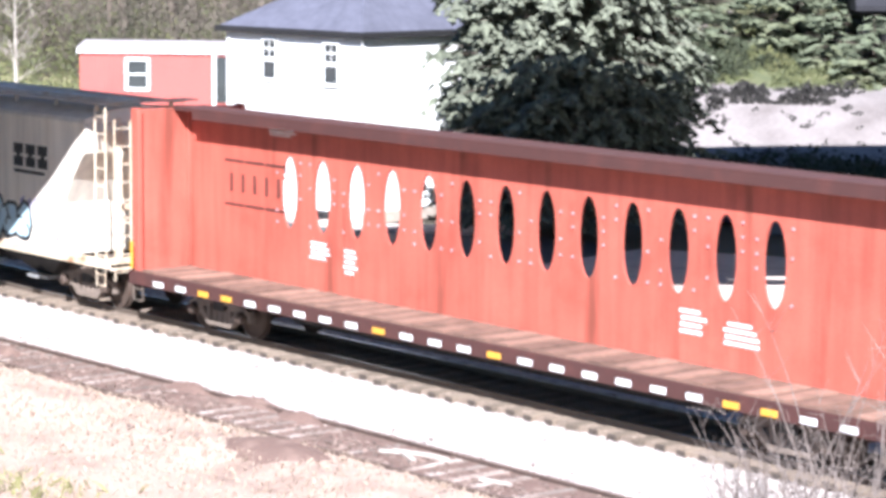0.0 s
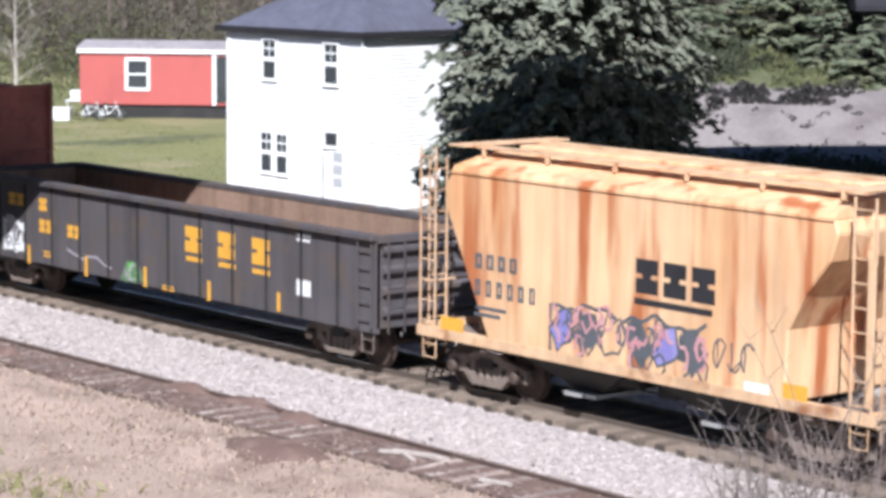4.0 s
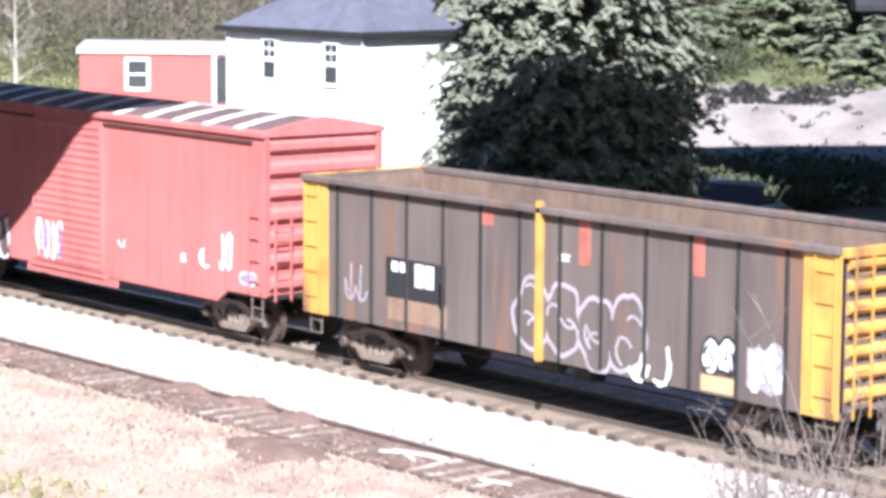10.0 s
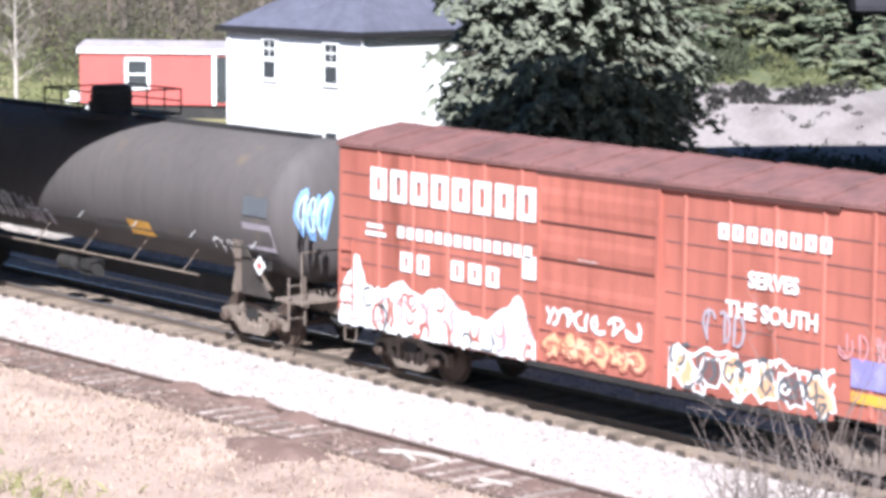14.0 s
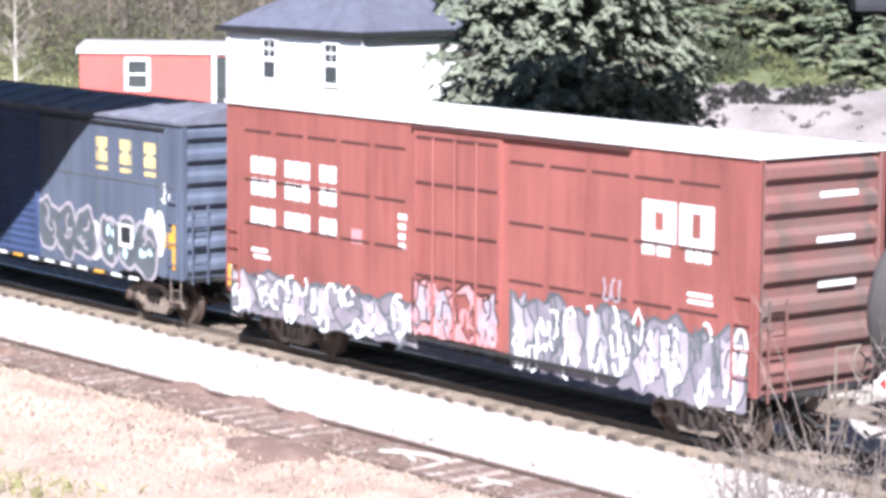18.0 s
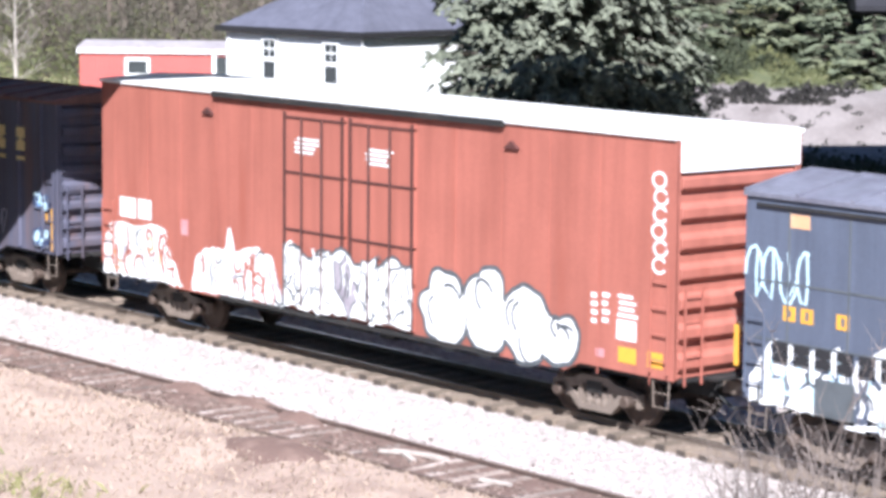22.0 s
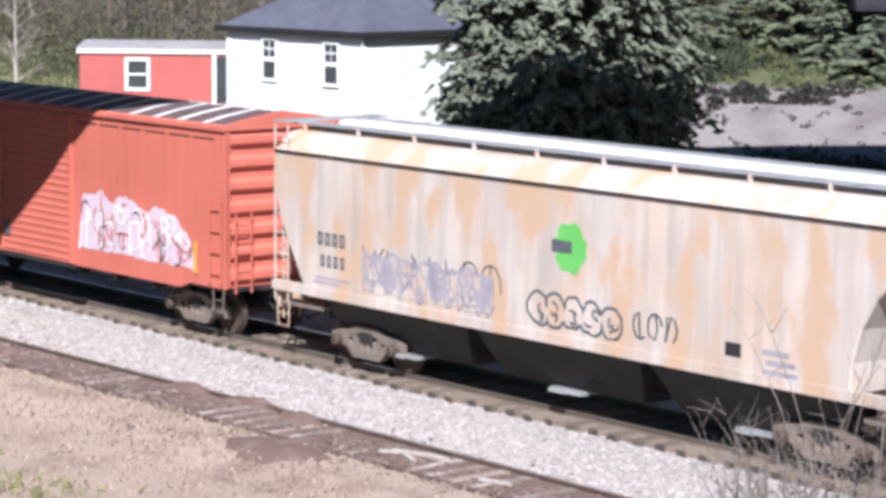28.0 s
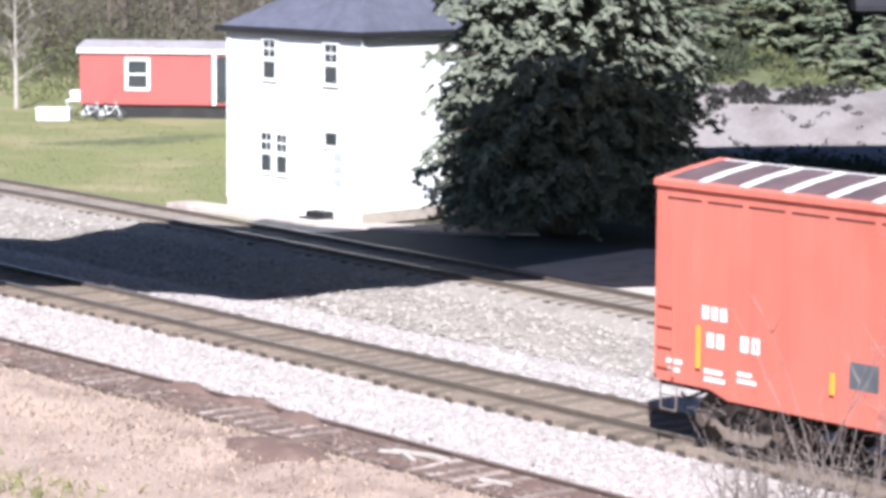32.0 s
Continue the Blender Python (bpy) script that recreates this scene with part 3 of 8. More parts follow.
def graffiti(car, x0, x1, z0, z1, n, fill, line, seed, y=None, lab="sprayed graffiti in swollen shapes", spiky=False, second=None, rim=None):
    """Sprayed swollen shapes side by side, each with an outline and inner strokes."""
    rng = random.Random(seed)
    y = (-HALF if y is None else y) - 0.0035 * (seed % 5)
    w, made = (x1 - x0) / n, []
    for i in range(n):
        cx = x0 + w * (i + 0.5)
        cz = (z0 + z1) / 2
        rz = (z1 - z0) / 2
        k = 0.0005 * (i % 2)
        lumps = [(cx, cz, w * 0.50, rz * 0.72)]
        for q in range(4 if spiky else 3):
            a = rng.uniform(0, 6.28)
            lumps.append((cx + 0.30 * w * math.cos(a), cz + 0.52 * rz * math.sin(a), w * rng.uniform(0.22, 0.42), rz * rng.uniform(0.30, 0.55)))
        pts, m = [], 44
        jag = [rng.uniform(0.62, 1.12) for _ in range(12)]
        for q in range(m):
            a = 2 * math.pi * q / m
            c, s = math.cos(a), math.sin(a)
            best = 0.05
            for lx, lz, rx, rr in lumps:
                px, pz = lx - cx, lz - cz
                A, B, C = (c / rx) ** 2 + (s / rr) ** 2, -2 * (c * px / rx ** 2 + s * pz / rr ** 2), (px / rx) ** 2 + (pz / rr) ** 2 - 1
                D = B * B - 4 * A * C
                if D > 0:
                    best = max(best, (-B + math.sqrt(D)) / (2 * A))
            if spiky:
                u = 12 * q / m
                best *= jag[int(u) % 12] if u % 1 < 0.62 else (jag[int(u) % 12] * (1 - u % 1) + jag[(int(u) + 1) % 12] * (u % 1 - 0.62)) / 0.38
            else:
                best *= 1 + 0.03 * math.sin(7 * a + seed + i) + rng.uniform(-0.02, 0.02)
            pts.append((cx + c * best, min(z1, max(z0, cz + s * best))))
        body = Form()
        flat(body, pts, y - 0.010 - k)
        ob = part("graffiti", body, fill, car, lab)
        made.append(ob)
        if line:
            edge = Form()
            t = min(0.09, 0.10 * (z1 - z0))
            big = []
            for p, q in pts:
                d = math.hypot(p - cx, q - cz) or 1
                big.append((p + (p - cx) / d * t, max(z0 - 0.03, q + (q - cz) / d * t)))
            flat(edge, big, y - 0.006 - k * 0.5)
            part("graffiti_outline", edge, line, ob)
            for _ in range(3):
                inner = Form()
                a, b = cx + rng.uniform(-0.28, 0.28) * w, cz + rng.uniform(-0.5, 0.5) * rz
                c = rng.uniform(0, 6.28)
                bend = 1.3 if spiky else 0.55
                arc = [(a + 0.24 * w * math.cos(c + g * bend), b + 0.4 * rz * math.sin(c + g * bend * 0.8)) for g in range(4 if spiky else 5)]
                ribbon(inner, [(p, min(z1, max(z0, q))) for p, q in arc], min(0.06, 0.05 * (z1 - z0) + 0.015), y - 0.018 - k - 0.0004 * _)
                part("graffiti_stroke", inner, line, ob)
            if rim:
                ring = Form()
                ribbon(ring, pts + pts[:2], 0.03, y - 0.0125 - k)
                part("graffiti_rim", ring, rim, ob)
        if second:
            for _ in range(3):
                hi = Form()
                a, b = cx + rng.uniform(-0.3, 0.3) * w, cz + rng.uniform(-0.6, 0.5) * rz
                pp = ring_blob(a, b, w * rng.uniform(0.07, 0.15), rz * rng.uniform(0.10, 0.22), rng, 9, 0.2)
                flat(hi, [(p, min(z1, max(z0, q))) for p, q in pp], y - 0.0145 - k - 0.0004 * _)
                part("graffiti_fill", hi, second, ob)
    return made


def wildstyle(car, x0, x1, z0, z1, n, fills, line, light, seed, y=None, lab="dense interlocking graffiti letters"):
    """One ragged sprayed band, crowded with angular interlocking shapes and strokes."""
    rng = random.Random(seed)
    y = (-HALF if y is None else y) - 0.0035 * (seed % 3)
    H, m = z1 - z0, 6 * n
    top = [(x1 - (x1 - x0) * i / m, z1 - H * (0.03 + 0.07 * (1 + math.sin(i * 0.47 + seed)) + 0.05 * (1 + math.sin(i * 1.13 + 2 * seed)) + 0.03 * rng.random())) for i in range(m + 1)]
    low = [(x0 + (x1 - x0) * i / m, z0 + H * 0.07 * rng.random()) for i in range(m + 1)]
    back, edge = Form(), Form()
    flat(back, low + top, y - 0.006)
    ob = part("graffiti", back, fills[0], car, lab)
    ribbon(edge, top + [low[0]], 0.07, y - 0.0075)
    part("graffiti_outline", edge, line, ob)
    w = (x1 - x0) / n
    for i in range(n):
        cx, cz = x0 + w * (i + 0.5), z0 + H * 0.46
        lean = rng.uniform(-0.25, 0.25) * w
        ring = []
        for q in range(11):
            a = 2 * math.pi * (q + rng.uniform(-0.3, 0.3)) / 11
            r = rng.uniform(0.5, 0.72) if q % 2 else rng.uniform(0.65, 1.0)
            ring.append((cx + lean * math.sin(a) + w * 0.62 * r * math.cos(a), min(z1 - 0.05, max(z0, cz + H * 0.5 * r * math.sin(a)))))
        body = Form()
        flat(body, ring, y - 0.009 - 0.0004 * (i % 3))
        lt = part("graffiti_letter", body, fills[1 + i % (len(fills) - 1)], ob)
        out = Form()
        ribbon(out, ring + ring[:2], 0.05, y - 0.0115 - 0.0004 * (i % 3))
        part("graffiti_outline", out, line, lt)
        for k in range(7):
            a, b = cx + rng.uniform(-0.45, 0.45) * w, z0 + H * rng.uniform(0.12, 0.8)
            c, turn = rng.uniform(0, 6.28), rng.choice((0.5, 1.4, -0.9))
            arc = [(a + 0.20 * w * math.cos(c + g * turn), min(z1 - 0.06, max(z0, b + 0.20 * H * math.sin(c + g * turn)))) for g in range(5)]
            st = Form()
            ribbon(st, arc, 0.05 if k % 2 else 0.065, y - 0.0145 - 0.0005 * k)
            part("graffiti_stroke", st, line if k % 2 else light, lt)
    return [ob]


def mass(car, top, z0, fill, strokes, seed, y=None, lab="ragged white sprayed graffiti"):
    """A sprayed patch under an uneven upper line, with loose strokes of other paints over it."""
    rng = random.Random(seed)
    y = -HALF if y is None else y
    ring = []
    for (xa, za), (xb, zb) in zip(top, top[1:]):
        for k in range(5):
            g = k / 5
            e = g * g * (3 - 2 * g)
            ring.append((xa + (xb - xa) * g, za + (zb - za) * e + rng.uniform(-0.045, 0.045)))
    ring.append(top[-1])
    low, m = [], 4 * len(top)
    for k in range(m + 1):
        low.append((top[-1][0] + (top[0][0] - top[-1][0]) * k / m, z0 + rng.uniform(-0.03, 0.05)))
    body = Form()
    flat(body, ring + low, y - 0.006)
    ob = part("graffiti", body, fill, car, lab)

    def height(x):
        for (xa, za), (xb, zb) in zip(top, top[1:]):
            if xa <= x <= xb:
                return za + (zb - za) * (x - xa) / (xb - xa)
        return z0

    layer = 0
    for paint, count, w in strokes:
        for _ in range(count):
            x = rng.uniform(top[0][0] + 0.15, top[-1][0] - 0.15)
            h = height(x) - z0
            c = z0 + h * rng.uniform(0.15, 0.85)
            kind = rng.random()
            if kind < 0.35:
                pts = [(x + rng.uniform(-0.06, 0.06), c + h * 0.28 * g) for g in (-1, -0.4, 0.3, 1)]
            else:
                a, turn, r = rng.uniform(0, 6.28), rng.choice((-0.8, 0.8, 1.1)), rng.uniform(0.10, 0.24)
                pts = [(x + r * math.cos(a + turn * g), c + r * 1.2 * math.sin(a + turn * g)) for g in range(5)]
            st = Form()
            layer += 1
            ribbon(st, [(p, min(height(p) - 0.03, max(z0 + 0.04, q))) for p, q in pts], w * rng.uniform(0.7, 1.3), y - 0.008 - 0.00035 * layer)
            part("graffiti_stroke", st, paint, ob)
    return [ob]


def scrawl(car, x0, x1, z0, z1, n, paint, seed, w=0.05, y=None, lab="thin sprayed graffiti lines"):
    """Loose single-line tags, letter by letter."""
    rng, made = random.Random(seed), []
    y = -HALF if y is None else y
    s = (x1 - x0) / n
    for i in range(n):
        cx, cz, rz = x0 + s * (i + 0.5), (z0 + z1) / 2, (z1 - z0) / 2
        c, turn = rng.uniform(0, 6.28), rng.choice((-1, 1))
        pts = [(cx + 0.5 * s * math.cos(c + turn * q * 0.6), cz + rz * math.sin(c + turn * q * 0.6)) for q in range(rng.randrange(5, 8))]
        a = cx + rng.uniform(-0.3, 0.3) * s
        pts += [(a, cz - rz * 0.9), (a + rng.uniform(-0.1, 0.2) * s, cz), (a + rng.uniform(-0.1, 0.1) * s, cz + rz * 0.9)]
        fo = Form()
        ribbon(fo, pts, w, y - 0.007 - 0.0004 * (i % 3))
        made.append(part("graffiti_tag", fo, paint, car, lab))
    return made


def marks(car, x0, x1, z0, z1, n, paint, y=None, lab="", gaps=(), thin=0.62, name="lettering", kind="block"):
    """A row of plain blocks, the larger ones hollow, where lettering stands."""
    y, made = -HALF if y is None else y, []
    s = (x1 - x0) / n
    for i in range(n):
        if i in gaps:
            continue
        a, b = x0 + s * i, x0 + s * (i + thin)
        if kind == "block" and n > 1 and z1 - z0 >= 0.2 and b - a >= 0.12:
            t, g = (b - a) * 0.36, (z1 - z0) * (0.20 if i % 2 else 0.27)
            fo = Form().box(a, a + t, y - 0.006, y, z0, z1).box(b - t, b, y - 0.006, y, z0, z1).box(a + t, b - t, y - 0.006, y, z1 - g, z1).box(a + t, b - t, y - 0.006, y, z0, z0 + g)
        elif kind == "block":
            fo = Form().box(a, b, y - 0.006, y, z0, z1)
        else:
            mid, g, c = (z0 + z1) / 2, (z1 - z0) * 0.07, (b - a) * 0.3
            fo = Form().prism([(a, z0), (b, z0), (b, mid - g), (b - c, mid - g), (b - c, mid + g), (b, mid + g), (b, z1), (a, z1), (a, mid + g), (a + c, mid + g), (a + c, mid - g), (a, mid - g)], "y", y - 0.006, y)
        made.append(part(name, fo, paint, car, lab))
    return made


def lines(car, x0, x1, z0, z1, n, paint, y=None, name="small_lettering", seed=0):
    """Rows of small unreadable writing as bars."""
    rng, fo, y = random.Random(seed), Form(), -HALF if y is None else y
    h = (z1 - z0) / n
    for i in range(n):
        a = x0 + rng.uniform(0, 0.12) * (x1 - x0)
        fo.box(a, x1 - rng.uniform(0, 0.3) * (x1 - x0), y - 0.005, y, z0 + h * i, z0 + h * (i + 0.55))
    return part(name, fo, paint, car)


def words(car, text, x, z, size, paint, y=None):
    """Readable words, as flat letters on the near side."""
    y = -HALF if y is None else y
    cu = bpy.data.curves.new("words", "FONT")
    cu.body, cu.size, cu.align_x, cu.extrude, cu.offset = text, size, "CENTER", 0.003, 0.012
    ob = bpy.data.objects.new("words", cu)
    me = bpy.data.meshes.new_from_object(ob)
    bpy.data.objects.remove(ob)
    me.transform(pose(x, y - 0.004, z, 90, 0, 0))
    return part("lettering", me, paint, car)


def truck_meshes():
    side = Form()
    top = [(-1.13, 0.60), (-0.95, 0.66), (-0.55, 0.70), (-0.35, 0.80), (0.35, 0.80), (0.55, 0.70), (0.95, 0.66), (1.13, 0.60), (1.13, 0.52), (0.78, 0.50),
           (0.45, 0.56), (0.32, 0.64), (-0.32, 0.64), (-0.45, 0.56), (-0.78, 0.50), (-1.13, 0.52)]
    side.prism(top, "y", -0.07, 0.07)
    low = [(-0.80, 0.52), (-0.62, 0.54), (-0.36, 0.27), (0.36, 0.27), (0.62, 0.54), (0.80, 0.52), (0.44, 0.17), (-0.44, 0.17)]
    side.prism(low, "y", -0.075, 0.075)
    for s in (-1, 1):
        side.box(s * 0.34, s * 0.44, -0.065, 0.065, 0.26, 0.66)
        side.box(s * 0.70, s * 0.80, -0.06, 0.06, 0.36, 0.53)
        side.box(s * 1.06, s * 1.14, -0.06, 0.06, 0.36, 0.55)
    for x in (-0.2, 0.0, 0.2):
        side.lathe([(0.27, 0.075), (0.33, 0.085), (0.40, 0.075), (0.47, 0.085), (0.54, 0.075)], 8, "z", (x, -0.02, 0))
    bolster = Form().box(-0.2, 0.2, -1.1, 1.1, 0.50, 0.70).box(-0.3, 0.3, -0.25, 0.25, 0.70, 0.82)
    for s in (-1, 1):
        bolster.box(s * 0.42, s * 0.50, -0.85, 0.85, 0.36, 0.44)
    ws = Form()
    ws.rod((0, -1.16, 0), (0, 1.16, 0), 0.08, seg=10)
    for s in (-1, 1):
        ws.lathe([(s * 0.67, 0.30), (s * 0.685, 0.49), (s * 0.715, 0.49), (s * 0.72, 0.462), (s * 0.81, 0.457), (s * 0.81, 0.40), (s * 0.785, 0.37), (s * 0.775, 0.2), (s * 0.83, 0.14)], 26, "y")
        ws.lathe([(s * 1.02, 0.12), (s * 1.20, 0.12), (s * 1.23, 0.09)], 12, "y")
        for a in (0.5, 2.6, 4.7):
            ws.rod((0.055 * math.cos(a), s * 1.225, 0.055 * math.sin(a)), (0.055 * math.cos(a), s * 1.25, 0.055 * math.sin(a)), 0.018, seg=6)
    return side.mesh("side_frame"), bolster.mesh("truck"), ws.mesh("wheelset")


TRUCK = truck_meshes()


def truck(car, x, half, near):
    t = part("truck", TRUCK[1], "black_steel", car, "rust-brown cast steel truck with two wheelsets")
    t.matrix_basis = pose(x, 0, 0)
    for s in (-1, 1):
        sf = part("side_frame", TRUCK[0], "truck_steel", t, "dusty brown cast side frame")
        sf.matrix_basis = pose(0, s * 1.02, 0, 0, 0, 0 if s > 0 else 180)
    for s in (-1, 1):
        w = part("wheelset", TRUCK[2], "wheel_steel", t, "rust-brown steel wheelset")
        w.matrix_basis = pose(s * 0.89, 0, 0.457)
        WHEELS.append((w, s * 0.89, near))


def begin(name, rear, front, label, category, wheels=1.75, group="cars of the freight train"):
    """A car's Empty at rail height under its middle, with trucks, couplers and brake rigging."""
    car = tagged(new(name), label, category, group)
    mid, half = (rear + front) / 2, (front - rear) / 2
    car.location = (mid + train_x(0), 0, 0)
    CARS.append((car, mid))
    for s in (-1, 1):
        truck(car, s * (half - wheels), half, mid)
        c = Form()
        c.box(s * (half - 0.3), s * (half + 0.42), -0.10, 0.10, 0.72, 0.95)
        c.prism([(s * (half + 0.38), -0.16), (s * (half + 0.62), -0.19), (s * (half + 0.70), -0.03), (s * (half + 0.56), 0.05), (s * (half + 0.64), 0.19), (s * (half + 0.38), 0.15)], "z", 0.70, 0.99)
        part("coupler", c, "truck_steel", car, "rusty cast knuckle coupler")
        h = Form().path([(s * (half - 0.2), -0.35, 0.78), (s * (half + 0.35), -0.38, 0.55), (s * (half + 0.64), -0.2, 0.58)], 0.03)
        part("air_hose", h, "rubber", car)
    u = Form().box(-half + 0.2, half - 0.2, -0.22, 0.22, 0.62, 1.02)
    part("center_sill", u, "black_steel", car)
    r = Form()
    r.rod((-half + 2.5, -0.75, 0.62), (half - 2.5, -0.7, 0.62), 0.022)
    r.rod((-half + 3.2, 0.6, 0.70), (half - 3.0, 0.6, 0.70), 0.025)
    r.lathe([(-0.9, 0.05), (-0.87, 0.16), (-0.25, 0.16), (-0.22, 0.05)], 12, "x", (0, -0.75, 0.80))
    r.box(0.3, 0.75, -0.95, -0.6, 0.62, 0.98)
    part("brake_gear", r, "black_steel", car, "dark brake cylinder and rods")
    return car, half


def ladder(car, x, z0, z1, y, paint, n, width=0.42, axis="x", name="ladder"):
    """Rungs on two stiles, standing off a side or an end."""
    fo, w = Form(), width / 2
    for k in (-w, w):
        a = (x + k, y, z0) if axis == "x" else (x, y + k, z0)
        b = (x + k, y, z1) if axis == "x" else (x, y + k, z1)
        fo.rod(a, b, 0.022, seg=4)
    for i in range(n):
        z = z0 + (z1 - z0) * (i + 0.5) / n
        a = (x - w, y, z) if axis == "x" else (x, y - w, z)
        b = (x + w, y, z) if axis == "x" else (x, y + w, z)
        fo.rod(a, b, 0.016, seg=4)
    return part(name, fo, paint, car)


def steps(car, half, z, paint):
    """Sill steps at the corners."""
    for s in (-1, 1):
        for e in (-1, 1):
            x = e * (half - 0.32)
            fo = Form().path([(x - 0.2, s * (HALF - 0.04), z), (x - 0.18, s * (HALF - 0.04), z - 0.5), (x + 0.18, s * (HALF - 0.04), z - 0.5), (x + 0.2, s * (HALF - 0.04), z)], 0.016, 4)
            fo.rod((x - 0.19, s * (HALF - 0.04), z - 0.25), (x + 0.19, s * (HALF - 0.04), z - 0.25), 0.014, seg=4)
            part("sill_step", fo, paint, car)


def corrugated_end(car, s, half, z0, z1, n, paint, inset=0.03, full=True, name="end_wall"):
    """An end wall with deep horizontal ribs."""
    x = s * (half - 0.10)
    wall = part(name, Form().box(x - s * 0.06, x, -HALF + inset, HALF - inset, z0, z1), paint, car)
    h = (z1 - z0) / n
    for i in range(n):
        z = z0 + h * (i + 0.5)
        pts = [(x - s * 0.01, z - h * 0.36), (x + s * 0.11, z - h * 0.16), (x + s * 0.11, z + h * 0.16), (x - s * 0.01, z + h * 0.36)]
        part("rib", Form().prism(pts, "y", -HALF + 0.16, HALF - 0.16), paint, wall, bevel=0.012)
    for q in (-1, 1):
        part("corner_post", Form().box(x, x + s * 0.10, q * (HALF - inset), q * (HALF - 0.13), z0, z1), paint, wall, bevel=0.012)
    return wall


def brake_wheel(car, half, z, paint="truck_steel"):
    fo = Form()
    x, n = -half - 0.16, 14
    pts = [(x, -0.75 + 0.27 * math.cos(6.2832 * i / n), z + 0.27 * math.sin(6.2832 * i / n)) for i in range(n + 1)]
    fo.path(pts, 0.02, 4)
    for a in (0.3, 2.4, 4.5):
        fo.rod((x, -0.75, z), (x, -0.75 + 0.27 * math.cos(a), z + 0.27 * math.sin(a)), 0.015, seg=4)
    fo.rod((x, -0.75, z), (-half + 0.02, -0.75, z), 0.025, seg=5)
    part("brake_wheel", fo, paint, car)


def side_wall(car, half, z0, z1, paint, posts=(), post_w=0.10, post_d=0.03, notch=0.0, sill=None, sign=-1, name="side_wall", cut=2.35):
    """A flat side with posts; its lower edge is cut up over the trucks by notch and drops to sill in the middle."""
    y0 = sign * HALF
    fo = Form()
    b = z0 if sill is None else sill
    pts = [(-half, z0 + notch), (-half + cut, z0 + notch), (-half + cut + 0.4, b), (half - cut - 0.4, b), (half - cut, z0 + notch), (half, z0 + notch), (half, z1), (-half, z1)]
    fo.prism(pts, "y", y0, y0 - sign * 0.06)
    wall = part(name, fo, paint, car)
    for p in posts:
        z = b + 0.08 if abs(p) < half - 2.7 else z0 + notch + 0.06
        part("side_post", Form().prism([(p - post_w / 2, y0), (p - post_w * 0.32, y0 + sign * post_d), (p + post_w * 0.32, y0 + sign * post_d), (p + post_w / 2, y0)], "z", z, z1 - 0.05), paint, wall)
    return wall


def roof(car, half, z, rise, paint, ribs=0, rib_paint=None, over=0.05):
    """A low-pitched roof in sheets, with raised seams."""
    fo = Form()
    w = HALF + over
    fo.prism([(-w, z - 0.05), (-w, z + 0.02), (-w * 0.5, z + rise * 0.62), (0, z + rise), (w * 0.5, z + rise * 0.62), (w, z + 0.02), (w, z - 0.05)], "x", -half - 0.02, half + 0.02)
    top = part("roof", fo, paint, car)
    if ribs:
        for i in range(ribs + 1):
            x = -half + 2 * half * i / ribs
            rb = Form()
            a = 0.035
            x = min(half - a, max(-half + a, x))
            for s in (-1, 1):
                rb.add([(x - a, s * w, z + 0.02), (x + a, s * w, z + 0.02), (x + a, s * w * 0.5, z + rise * 0.62), (x - a, s * w * 0.5, z + rise * 0.62), (x + a, 0, z + rise), (x - a, 0, z + rise),
                        (x - a, s * w, z + 0.07), (x + a, s * w, z + 0.07), (x + a, s * w * 0.5, z + rise * 0.62 + 0.05), (x - a, s * w * 0.5, z + rise * 0.62 + 0.05), (x + a, 0, z + rise + 0.05), (x - a, 0, z + rise + 0.05)],
                       [(6, 7, 8, 9), (9, 8, 10, 11), (0, 6, 9, 3), (1, 2, 8, 7), (3, 9, 11, 5), (2, 4, 10, 8), (0, 1, 7, 6)])
            part("roof_seam", rb, rib_paint or paint, top)
    return top


